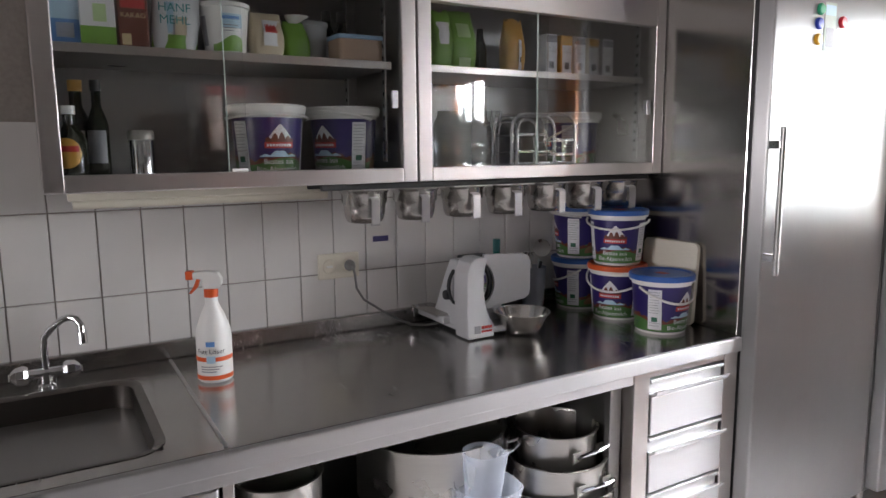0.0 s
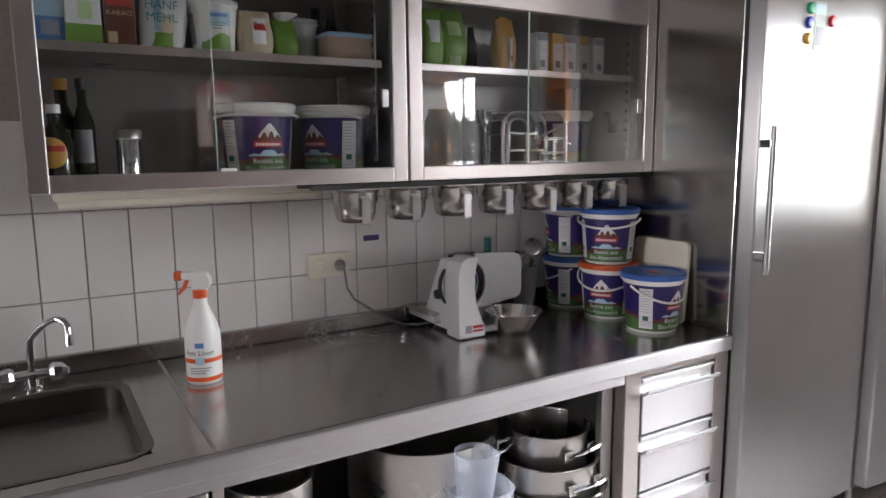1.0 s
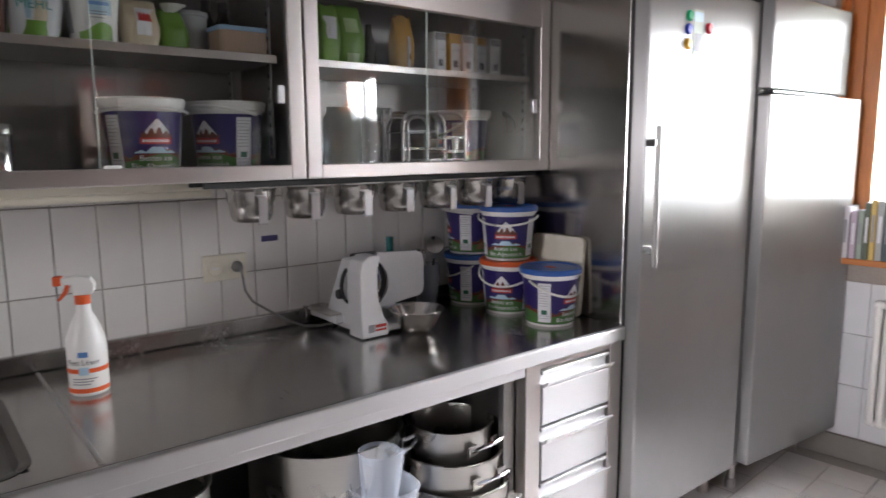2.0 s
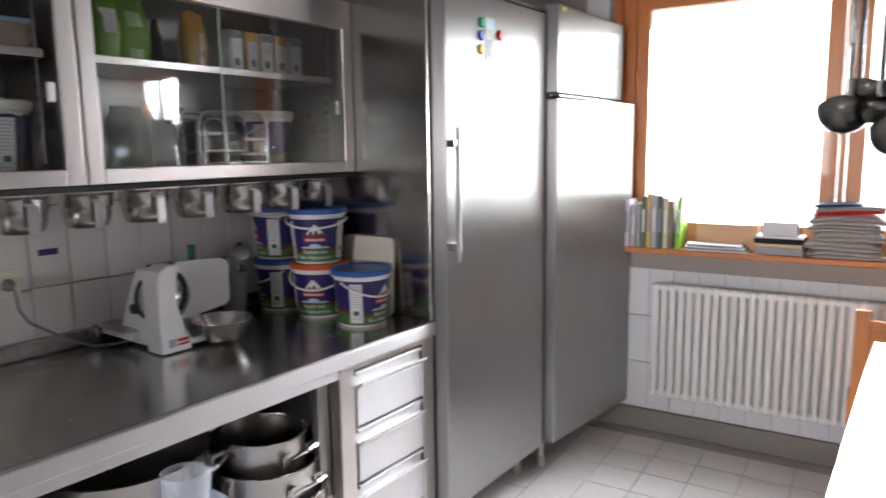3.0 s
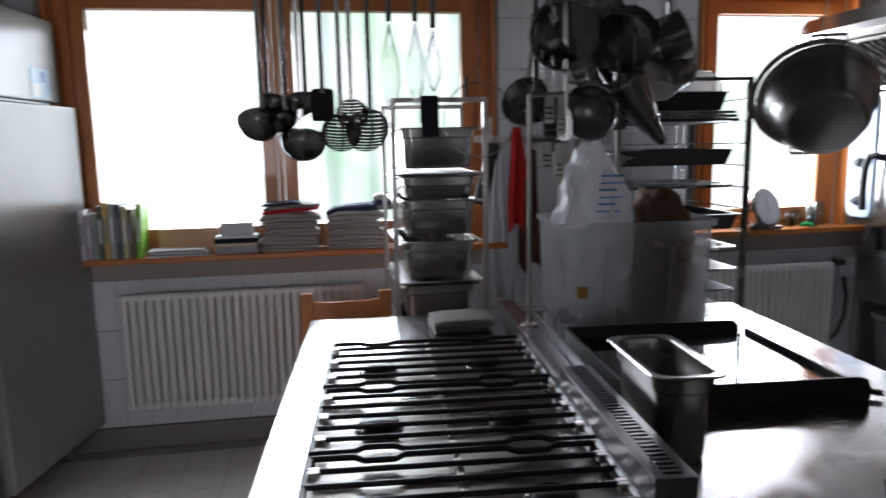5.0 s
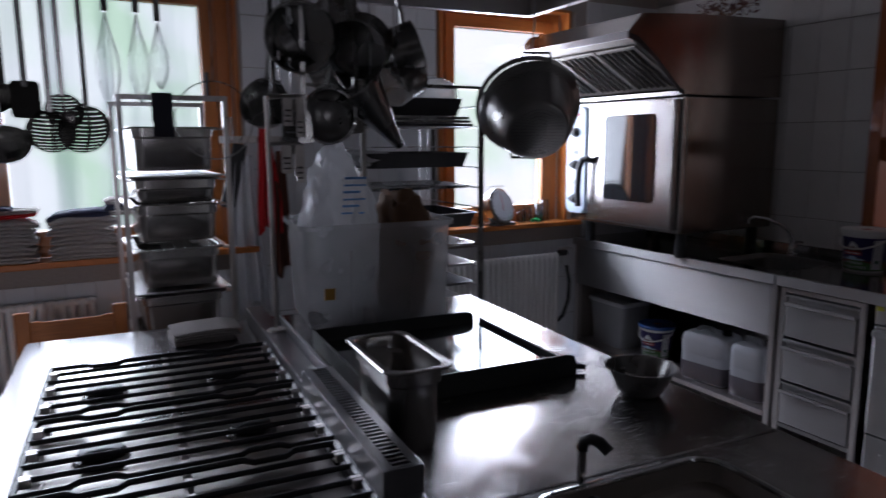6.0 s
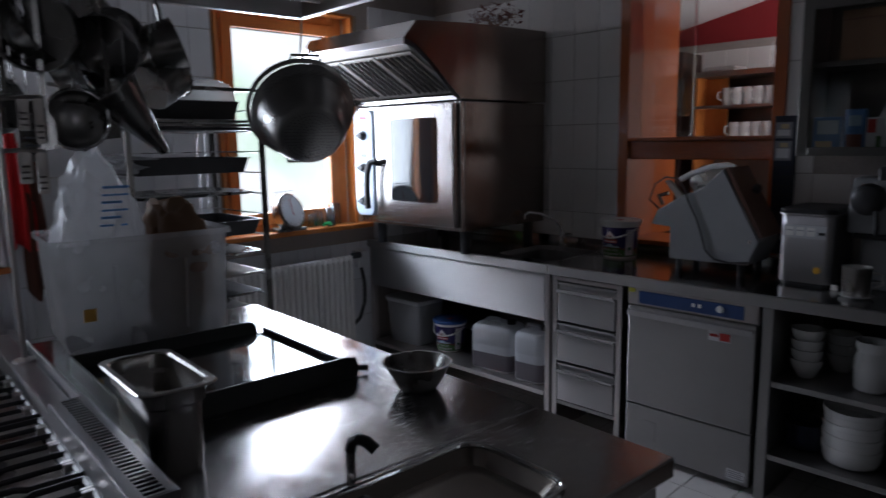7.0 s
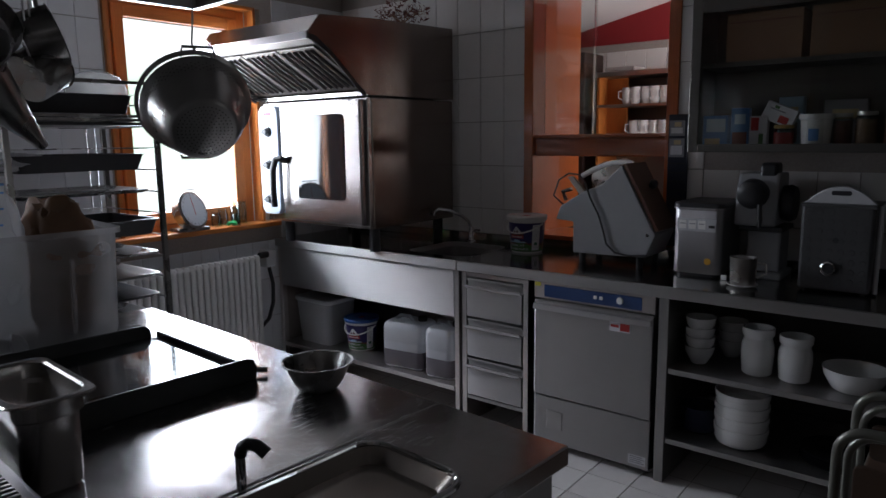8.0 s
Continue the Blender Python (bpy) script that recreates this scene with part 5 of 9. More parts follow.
cab = [(0.05, 0.846, 1.104), (0.062, 0.846, 1.085), (0.055, 0.855, 1.03), (0.045, 0.885, 0.985), (0.055, 0.94, 0.945), (0.07, 1.00, 0.905), (0.09, 1.05, 0.882), (0.11, 1.10, 0.878), (0.13, 1.14, 0.885)]
part("cable", tube(cab, 0.0042, 8), PLUG_GREY, so, "grey mains cable to the slicer", smooth=True)
tagged(part("wall_label", box(W_X, W_X + 0.002, 0.945, 1.005, 1.178, 1.198), BLUE_PURPLE, m=MW), "small dark blue label stuck to the tiles", "label")

# under-cabinet strip light and hanging measuring scoops
lt = thing("strip_light", MW, "switched-off cream fluorescent strip light under the cabinet", "strip light")
part("housing", box(-1.70, -1.655, 0.0, 0.72, 1.375, 1.405, 0.004), CREAM_PLASTIC, lt)
part("tube_cover", tube([(-1.68, 0.01, 1.368), (-1.68, 0.71, 1.368)], 0.016, 10), CREAM_PLASTIC, lt, smooth=True)
rail = thing("scoop_rail", MW, "dark steel hanging rail under the wall cabinet", "rail")
part("rail_bar", box(-1.49, -1.475, 0.62, 1.90, 1.388, 1.404, 0.002), DARK_RUBBER, rail)
part("rail_bar", box(-1.60, -1.585, 0.62, 1.90, 1.388, 1.404, 0.002), DARK_RUBBER, rail)


CUP_STEEL = material("satin_cup_steel", (0.46, 0.44, 0.42), 0.25, 1.0, 0.06, 12, 0.03, (1, 1, 30), 0.10, 6)


def scoop_cup():
    c = thing("hanging_container", I4, "round stainless hanging container with a flat steel handle", "container", "hanging steel containers")
    r, h = 0.070, 0.098
    prof = [(0, -h), (r * 0.66, -h), (r * 0.76, -h + 0.004), (r * 0.84, -h + 0.016), (r * 0.885, -h * 0.62), (r * 0.90, -h * 0.44), (r * 0.97, -h * 0.38), (r * 0.985, -0.012), (r + 0.003, -0.005), (r + 0.005, -0.002), (r + 0.004, 0), (r - 0.001, 0), (r * 0.955, -h * 0.38), (r * 0.87, -h * 0.46), (r * 0.80, -h + 0.018), (0, -h + 0.003)]
    part("cup", lathe(prof, 36), CUP_STEEL, c, smooth=True)
    part("rim_bracket", box(-0.085, 0.075, -r - 0.002, r + 0.002, 0.0, 0.003, 0.001), STEEL_CAB, c)
    strap = [(r - 0.002, -0.018), (r + 0.016, -0.020), (r + 0.022, -0.026), (r + 0.022, -h + 0.002), (r + 0.018, -h - 0.003), (r + 0.012, -h - 0.001), (r + 0.012, -h + 0.004), (r + 0.017, -h + 0.004), (r + 0.0185, -0.029), (r + 0.014, -0.024), (r - 0.002, -0.022)]
    part("handle_strap", prism(strap, -0.0125, 0.0125, "y"), STEEL_EDGE, c, "flat folded steel strap")
    return c


cup0 = scoop_cup()
cup0.matrix_basis = at(MW, -1.535, 0.775, 1.385, -3)
for k in range(1, 7):
    copy_thing(cup0, at(MW, -1.535, 0.775 + 0.1715 * k, 1.385, -4 + (-3, 4, -2, 5, 0, -4)[k - 1]))


# ---- groceries in the wall cabinets ----
def pack(m, w, d, h, mat, label, cat="package", group="groceries", bands=(), words="", word_mat=None, size=0.02, name="food_carton", wz=0.5):
    """Upright carton that faces +x."""
    p = thing(name, m, label, cat, group)
    b = part("carton", box(-d / 2, d / 2, -w / 2, w / 2, 0, h, 0.003), mat, p)
    for z0, z1, y0, y1, mt in bands:
        part("print_panel", box(d / 2, d / 2 + 0.0012, y0 * w, y1 * w, z0 * h, z1 * h), mt, b)
    if words:
        flat_text("lettering", words, size, word_mat or PRINT_WHITE, b, Matrix.Translation((d / 2 + 0.003, 0, h * wz)) @ pose(0, 0, 0, 90, 0, 90))
    return p


def bag(m, w, d, h, mat, label, patches=(), tie=False, words="", word_mat=None, size=0.02, lean=0.0, seed=1):
    """A filled soft bag with a pinched top."""
    p = thing("food_bag", m, label, "food bag", "groceries")
    rnd = random.Random(seed)
    n, rings = 20, []
    for k in range(9):
        f = k / 8
        fw = (0.90 + 0.12 * math.sin(math.pi * min(1, f * 1.25))) * (1.0 if f < 0.8 else 1 - 0.25 * (f - 0.8) * (3.5 if tie else 1))
        fd = 0.85 + 0.2 * math.sin(math.pi * min(1, f * 1.3)) if f < 0.6 else max(0.06, 1.0 * (1 - (f - 0.6) / 0.42))
        loop = []
        for q in range(n):
            a = 2 * math.pi * q / n
            cx, sx = math.cos(a), math.sin(a)
            x = math.copysign(abs(cx) ** 0.6, cx) * d / 2 * fd * (1 + rnd.uniform(-0.07, 0.07))
            y = math.copysign(abs(sx) ** 0.6, sx) * w / 2 * fw * (1 + rnd.uniform(-0.03, 0.03))
            loop.append((x, y + lean * f, f * h * (1 + (rnd.uniform(-0.04, 0.04) if k == 8 else 0))))
        rings.append(loop)
    b = part("bag", shells(rings, cap_first=True, cap_last=True), mat, p, smooth=True)
    for z0, z1, y0, y1, mt in patches:
        bm = bmesh.new()
        prev = None
        for q in range(7):
            y = (y0 + (y1 - y0) * q / 6) * w
            col = []
            for s in range(5):
                f = z0 + (z1 - z0) * s / 4
                fd = 0.85 + 0.2 * math.sin(math.pi * min(1, f * 1.3)) if f < 0.6 else max(0.06, 1.0 * (1 - (f - 0.6) / 0.42))
                bulge = (1 - abs(2 * y / w) ** (1 / 0.6)) if abs(2 * y / w) < 1 else 0
                col.append(bm.verts.new((d / 2 * fd * max(0.2, bulge) ** 0.6 * 1.06 + 0.003, y + lean * f, f * h)))
            if prev:
                for s in range(4):
                    bm.faces.new((prev[s], col[s], col[s + 1], prev[s + 1]))
            prev = col
        part("print_panel", bm, mt, b, smooth=True)
    if words:
        flat_text("lettering", words, size, word_mat or PRINT_WHITE, b, Matrix.Translation((d / 2 * 1.08 + 0.004, 0, h * 0.45)) @ pose(0, 0, 0, 90, 0, 90))
    if tie:
        part("twisted_top", shells([[(0.012 * math.cos(a), lean + 0.012 * math.sin(a), h * 0.97) for a in [2 * math.pi * q / 10 for q in range(10)]], [(0.03 * math.cos(a) + 0.01, lean + 0.035 * math.sin(a) + 0.01, h * 1.16) for a in [2 * math.pi * q / 10 for q in range(10)]]], cap_last=False), WHITE_PLASTIC, p)
    return p


SH1 = 1.755


def upper(y, x=-1.60):
    return at(MW, x, y, SH1)


pack(upper(0.018, -1.57), 0.075, 0.05, 0.17, SKY_PRINT, "light blue and white food carton on the cabinet shelf", bands=((0.0, 0.35, -0.5, 0.5, BLUE_PRINT), (0.1, 0.3, -0.2, 0.3, PRINT_WHITE), (0.6, 0.95, -0.3, 0.3, PRINT_WHITE)))
pack(upper(0.092, -1.565), 0.078, 0.06, 0.165, PRINT_WHITE, "white flour packet with green print", bands=((0.0, 0.28, -0.5, 0.5, LIME), (0.35, 0.6, -0.12, 0.25, PALE_GREEN), (0.70, 0.74, -0.4, 0.4, PRINT_GREY), (0.78, 0.80, -0.3, 0.3, PRINT_GREY)))
pack(upper(0.172, -1.57), 0.070, 0.055, 0.175, COCOA, "dark red-brown cocoa packet", bands=((0.55, 0.85, -0.4, 0.4, PRINT_RED), (0.05, 0.2, -0.4, -0.1, CREAM_LABEL)), words="KAKAO", word_mat=CREAM_LABEL, size=0.017, wz=0.45)
bag(upper(0.268, -1.58), 0.115, 0.075, 0.20, PRINT_WHITE, "white and green pouch of hemp flour", ((0.0, 0.20, -0.48, 0.48, LIME), (0.22, 0.60, -0.48, -0.10, SKY_PRINT), (0.20, 0.42, -0.05, 0.46, BEIGE)), seed=3, lean=0.02, words="HANF\nMEHL", word_mat=colour("teal_print", (0.03, 0.26, 0.26), 0.4), size=0.030)
tb = thing("white_tub", upper(0.400, -1.575), "white plastic tub with green and blue print", "tub", "groceries")
tr = lambda z: 0.052 + 0.09 * z
body = part("tub", lathe([(0, 0.002), (0.052, 0), (0.0625, 0.118), (0.066, 0.12), (0.066, 0.13), (0, 0.131)], 30), WHITE_PLASTIC, tb, smooth=True)
part("print_panel", wrap_strip(tr, -15, -0.03, 0.05, 0.006, lambda s: 0.035 + 0.012 * math.sin(s * 60), 14), LIME, body)
part("print_panel", wrap_strip(tr, -15, -0.005, 0.05, 0.065, 0.100, 10), SKY_PRINT, body)
part("maker_bar", wrap_strip(tr, -15, -0.004, 0.042, 0.086, 0.094, 8, 0.002), BLUE_PRINT, body)
for k in range(3):
    part("print_line", wrap_strip(tr, -15, 0.0, 0.038 - 0.006 * k, 0.070 - 0.007 * k, 0.0725 - 0.007 * k, 8, 0.002), PRINT_GREY, body)
part("barcode", wrap_strip(tr, -75, -0.012, 0.012, 0.02, 0.095, 5), PRINT_GREY, body)
bag(upper(0.508, -1.57), 0.095, 0.06, 0.115, BEIGE, "clear bag of rice with a red and white label", ((0.25, 0.85, -0.15, 0.38, PRINT_WHITE), (0.55, 0.75, -0.10, 0.34, PRINT_RED)), seed=5)
bag(upper(0.605, -1.60), 0.080, 0.06, 0.105, LIME, "lime green bag closed with a white clip", (), tie=True, seed=6, lean=-0.01)
tb = thing("grey_tub", upper(0.668, -1.66), "pale grey plastic tub", "tub", "groceries")
part("tub", lathe([(0, 0), (0.042, 0), (0.050, 0.105), (0.053, 0.107), (0.053, 0.118), (0, 0.119)], 24), GREY_PLASTIC, tb, smooth=True)
for k, yy in enumerate((0.735, 0.785)):
    bt = thing("dark_bottle", upper(yy, -1.70), "small dark bottle with a pale label", "bottle", "groceries")
    part("glass", lathe([(0, 0), (0.026, 0), (0.027, 0.095), (0.014, 0.125), (0.013, 0.15), (0, 0.15)], 20), DARK_BOTTLE, bt, smooth=True)
    part("label", lathe([(0.0275, 0.02), (0.0275, 0.085)], 20), CREAM_LABEL if k else PRINT_WHITE, bt)
    part("cap", lathe([(0.0145, 0.135), (0.0145, 0.165), (0, 0.166)], 16), BLACK_PLASTIC, bt)
bx = thing("storage_box", upper(0.770, -1.56), "clear storage box with a blue lid", "storage box", "groceries")
part("box", prism(rounded(-0.05, 0.05, -0.07, 0.07, 0.015), 0, 0.060, "z"), colour("brown_contents", (0.30, 0.20, 0.14), 0.5), bx, smooth=True)
part("lid", prism(rounded(-0.054, 0.054, -0.074, 0.074, 0.017), 0.060, 0.072, "z", 0.002), colour("pale_blue_lid", (0.20, 0.33, 0.48), 0.4), bx)


def bottle(m, r, h, neck, label_mat, label, round_label=False, cap_mat=None):
    b = thing("oil_bottle", m, label, "bottle", "bottles")
    part("glass", lathe([(0, 0), (r, 0), (r + 0.001, 0.006), (r + 0.001, h * 0.58), (r * 0.8, h * 0.66), (neck, h * 0.76), (neck, h * 0.93), (neck + 0.002, h * 0.935), (neck + 0.002, h), (0, h)], 26), DARK_BOTTLE, b, smooth=True)
    part("cap", lathe([(neck + 0.0025, h * 0.90), (neck + 0.0025, h + 0.002), (0, h + 0.003)], 16), cap_mat or BLACK_PLASTIC, b)
    rr = lambda z: r + 0.001
    if round_label:
        lab = part("label", wrap_strip(rr, -20, -0.036, 0.036, lambda s: 0.075 - math.sqrt(max(0, 0.036 ** 2 - s * s)), lambda s: 0.075 + math.sqrt(max(0, 0.036 ** 2 - s * s)), 14), label_mat, b, "round cream label")
        part("label_band", wrap_strip(rr, -20, -0.03, 0.03, 0.078, 0.092, 10, 0.0014), PRINT_RED, lab)
    else:
        lab = part("label", wrap_strip(rr, -20, -0.026, 0.026, 0.05, 0.13, 8), label_mat, b, "pale paper label")
        for k in range(4):
            part("print_line", wrap_strip(rr, -20, -0.018, 0.018 - 0.005 * (k % 2), 0.065 + 0.015 * k, 0.070 + 0.015 * k, 5, 0.0014), PRINT_GREY, lab)
    return b


LO = SHELF0
bottle(at(MW, -1.53, 0.012, LO), 0.036, 0.185, 0.013, AMBER, "dark round bottle with a cream and red label", True, WHITE_PLASTIC)
bottle(at(MW, -1.61, 0.034, LO), 0.031, 0.252, 0.014, PRINT_WHITE, "tall dark olive oil bottle with a white label", cap_mat=AMBER)
bottle(at(MW, -1.57, 0.077, LO), 0.0235, 0.250, 0.0105, PRINT_GREY, "tall slim dark olive oil bottle")
cn = thing("steel_canister", at(MW, -1.56, 0.172, LO), "small shiny steel canister with a lid", "canister")
part("can", lathe([(0, 0), (0.030, 0), (0.030, 0.105), (0.029, 0.107)], 26), CHROME, cn, smooth=True)
part("lid", lathe([(0.031, 0.107), (0.032, 0.108), (0.032, 0.126), (0.028, 0.131), (0, 0.132)], 26), STEEL_POT, cn, smooth=True)

# second cabinet
bag(upper(1.055, -1.56), 0.075, 0.06, 0.17, LIME, "bright green and white food bag", ((0.4, 0.8, -0.3, 0.35, PRINT_WHITE),), seed=8)
bag(upper(1.150, -1.60), 0.105, 0.08, 0.18, LIME, "bulky bright green food bag", ((0.05, 0.2, -0.3, 0.3, PALE_GREEN), (0.55, 0.8, -0.25, 0.2, PALE_GREEN)), seed=9, tie=False)
bt = thing("dark_bottle", upper(1.245, -1.62), "small dark sauce bottle", "bottle", "groceries")
part("glass", lathe([(0, 0), (0.022, 0), (0.023, 0.08), (0.012, 0.11), (0.011, 0.14), (0, 0.14)], 20), DARK_BOTTLE, bt, smooth=True)
bag(upper(1.362, -1.60), 0.085, 0.06, 0.175, AMBER, "amber yellow food packet with a white label", ((0.02, 0.62, 0.05, 0.42, PRINT_WHITE), (0.2, 0.3, 0.12, 0.34, PRINT_BLACK)), seed=10)
for k, (yy, mt) in enumerate(((1.500, PRINT_WHITE), (1.568, AMBER), (1.628, PRINT_WHITE), (1.694, BEIGE), (1.762, PRINT_WHITE))):
    pack(upper(yy, -1.58), 0.052, 0.045, 0.135, mt, "narrow spice carton with a white label", cat="spice carton", group="spice cartons", bands=((0.04, 0.75, -0.4, 0.4, PRINT_WHITE), (0.15, 0.32, -0.2, 0.2, PRINT_BLACK), (0.55, 0.60, -0.3, 0.3, PRINT_GREY), (0.64, 0.67, -0.3, 0.2, PRINT_GREY), (0.80, 0.97, -0.45, 0.45, AMBER if k % 2 else PRINT_GREY)))
jr = thing("storage_jar", at(MW, -1.60, 1.125, LO), "cloudy white storage jar", "jar")
part("jar", lathe([(0, 0), (0.058, 0), (0.062, 0.01), (0.060, 0.165), (0.050, 0.185), (0.050, 0.200), (0, 0.201)], 28), milky("cloudy_jar_plastic", (0.72, 0.74, 0.71), 0.85, 0.3), jr, smooth=True)
wr = thing("mini_grater", at(MW, -1.56, 1.26, LO), "small chromed table grater on a stand", "grater")
part("stem", lathe([(0, 0), (0.032, 0), (0.030, 0.006), (0.010, 0.02), (0.009, 0.14), (0.016, 0.15), (0.028, 0.175), (0.03, 0.20), (0.026, 0.20), (0, 0.16)], 20), CHROME, wr, smooth=True)
part("arm", tube([(0, -0.035, 0.155), (0, 0.035, 0.165)], 0.006), CHROME, wr)
rk2 = thing("wire_rack", at(MW, -1.56, 1.43, LO), "chromed rack with rounded arches and flat crossbars", "wire rack")
for xx in (-0.055, 0.055):
    for y0, y1, zt in ((-0.135, 0.135, 0.190), (-0.115, -0.030, 0.172)):
        c = min(0.05, (y1 - y0) * 0.45)
        lp = [(xx, y0, 0.004), (xx, y0, zt - c)] + [(xx, y0 + c - c * math.cos(a), zt - c + c * math.sin(a)) for a in (0.4, 0.8, 1.2, 1.57)] + [(xx, y1 - c + c * math.sin(a), zt - c + c * math.cos(a)) for a in (0.0, 0.4, 0.8, 1.2)] + [(xx, y1, zt - c), (xx, y1, 0.004)]
        part("hoop", tube(lp, 0.0055, 8), STEEL_WIRE, rk2, smooth=True)
for zz, y0, y1 in ((0.022, -0.135, 0.135), (0.062, -0.135, 0.040), (0.118, -0.135, 0.010), (0.052, 0.030, 0.135), (0.100, 0.040, 0.135)):
    part("crossbar", box(0.050, 0.056, y0, y1, zz, zz + 0.010, 0.002), CHROME, rk2)
    part("shelf_plate", box(-0.052, 0.050, y0 + 0.004, y1 - 0.004, zz, zz + 0.003), STEEL_POT, rk2)
for y in (-0.045, 0.012, 0.050):
    part("upright_wire", tube([(0.057, y, 0.004), (0.057, y, 0.125)], 0.0022, 6), STEEL_WORN, rk2)
part("base_bar", tube([(-0.055, -0.13, 0.004), (0.055, -0.13, 0.004), (0.055, 0.13, 0.004), (-0.055, 0.13, 0.004)], 0.004, 6), CHROME, rk2)


# ---- pots under the worktop ----
def pot(m, r, h, label, handles=0.0, lid=False, wall=0.004):
    p = thing("cooking_pot", m, label, "pot", "stock pots")
    part("pot", lathe([(0, 0.002), (r - 0.008, 0), (r, 0.008), (r, h - 0.006), (r + 0.006, h - 0.003), (r + 0.006, h), (r - 0.002, h), (r - wall, h - 0.006), (r - wall, 0.012), (0, 0.006)], 48), STEEL_POT, p, smooth=True)
    for s in (0, 180):
        a = radians(handles + s)
        ca, sa = math.cos(a), math.sin(a)
        w = 0.055

        def pt(o, t, z):
            return ((r + o) * ca - t * sa, (r + o) * sa + t * ca, z)
        z = h - 0.045
        hp = [pt(0.002, -w, z - 0.012), pt(0.014, -w, z - 0.006), pt(0.042, -w * 0.8, z + 0.012), pt(0.052, 0, z + 0.016), pt(0.042, w * 0.8, z + 0.012), pt(0.014, w, z - 0.006), pt(0.002, w, z - 0.012)]
        hd = part("handle", tube(hp, 0.0065, 8), CHROME, p, "riveted steel loop handle", smooth=True)
        for t in (-w, w):
            bm = box(-0.002, 0.003, -0.018, 0.018, -0.016, 0.016, 0.001)
            part("handle_plate", bm, STEEL_POT, hd, m=Matrix.Translation(pt(0.001, t, z - 0.012)) @ Matrix.Rotation(a, 4, "Z"))
    return p


BAY = 0.185
pot(at(MW, -1.45, 0.945, BAY), 0.235, 0.465, "very large stainless stock pot under the worktop", 40)
pot(at(MW, -1.235, 1.290, BAY), 0.172, 0.285, "large stainless pot, lowest of a nested stack", 14)
pot(at(MW, -1.243, 1.285, BAY + 0.100), 0.155, 0.272, "stainless pot nested in a larger one", 6)
pot(at(MW, -1.262, 1.295, BAY + 0.200), 0.130, 0.255, "smallest stainless pot on top of the stack", 10)
pot(at(MW, -1.66, 1.30, BAY), 0.12, 0.40, "dark pot at the back of the bay", 90)


def jug(m, r, h, label):
    j = thing("measuring_jug", m, label, "measuring jug", "measuring jugs")
    n = 28
    rings = []
    for z, rr in ((0, r * 0.80), (h * 0.5, r * 0.90), (h, r), (h, r - 0.002), (h * 0.5, r * 0.90 - 0.002), (0.003, r * 0.80 - 0.002)):
        lp = []
        for k in range(n):
            a = 2 * math.pi * k / n
            sp = max(0, math.cos(a - 0.6)) ** 14 * 0.018 * (z / h) ** 4
            lp.append(((rr + sp) * math.cos(a), (rr + sp) * math.sin(a), z + sp * 0.4))
        rings.append(lp)
    part("jug", shells(rings, cap_last=True), JUG_PLASTIC, j, smooth=True)
    part("handle", tube([(-r * 0.95, 0, h * 0.92), (-r * 1.4, 0, h * 0.90), (-r * 1.45, 0, h * 0.5), (-r * 0.9, 0, h * 0.2)], 0.006, 8), JUG_PLASTIC, j, smooth=True)
    for k in range(6):
        part("scale_mark", wrap_strip(lambda z: r * (0.80 + 0.2 * z / h), 40, -0.01, 0.012 if k % 2 else 0.02, h * (0.2 + 0.11 * k), h * (0.2 + 0.11 * k) + 0.0015, 4), PRINT_GREY, j)
    return j


jug(at(MW, -1.165, 0.965, BAY + 0.191), 0.092, 0.188, "large clear plastic measuring jug holding a smaller one")
jug(at(MW, -1.168, 0.955, BAY + 0.196), 0.058, 0.282, "clear plastic measuring jug set inside a larger jug")
st = thing("plastic_tub", at(MW, -1.17, 0.965, BAY), "grey plastic tub carrying the measuring jugs", "tub")
part("tub", lathe([(0, 0), (0.10, 0), (0.115, 0.188), (0.118, 0.19), (0.10, 0.19), (0, 0.189)], 30), GREY_PLASTIC, st, smooth=True)
pot(at(MW, -1.30, 0.41, BAY), 0.11, 0.50, "tall grey pot in the dark bay", 0)

# magnets and note on the refrigerator door
nt = thing("note", MW @ pose(FR_X + 0.0015, 2.222, 1.895), "small grey-green printed note held by magnets", "note")
part("sheet", box(-0.001, 0.0005, -0.032, 0.032, -0.085, 0.070), colour("note_paper", (0.45, 0.52, 0.45), 0.6, stain=0.2), nt)
part("picture", box(0.0005, 0.001, -0.022, 0.022, -0.07, -0.01), PRINT_GREY, nt)
part("heading", box(0.0005, 0.001, -0.028, 0.028, 0.03, 0.062), SKY_PRINT, nt)
for yy, zz, nm, c in ((2.165, 1.940, "green", (0.01, 0.35, 0.16)), (2.161, 1.895, "blue", (0.03, 0.06, 0.40)), (2.160, 1.845, "yellow", (0.65, 0.33, 0.02)), (2.290, 1.909, "red", (0.55, 0.02, 0.04))):
    mg = thing("magnet", MW @ pose(FR_X, yy, zz, 0, 90, 0), "round %s fridge magnet" % nm, "magnet", "fridge magnets")
    part("disc", lathe([(0, 0), (0.019, 0), (0.019, 0.006), (0.015, 0.010), (0, 0.011)], 18), colour(nm + "_magnet", c, 0.3), mg, smooth=True)
for k, (yy, w, h, mt) in enumerate(((2.10, 0.22, 0.10, BLUE_PURPLE), (2.33, 0.16, 0.12, PRINT_WHITE), (2.52, 0.15, 0.09, PRINT_RED))):
    pk = thing("storage_box", MW @ pose(-1.22 - 0.03 * k, yy, 2.058), "box stored on top of the refrigerator", "box", "boxes on the refrigerator")
    part("box", box(-0.12, 0.12, -w / 2, w / 2, 0, h, 0.004), mt, pk)
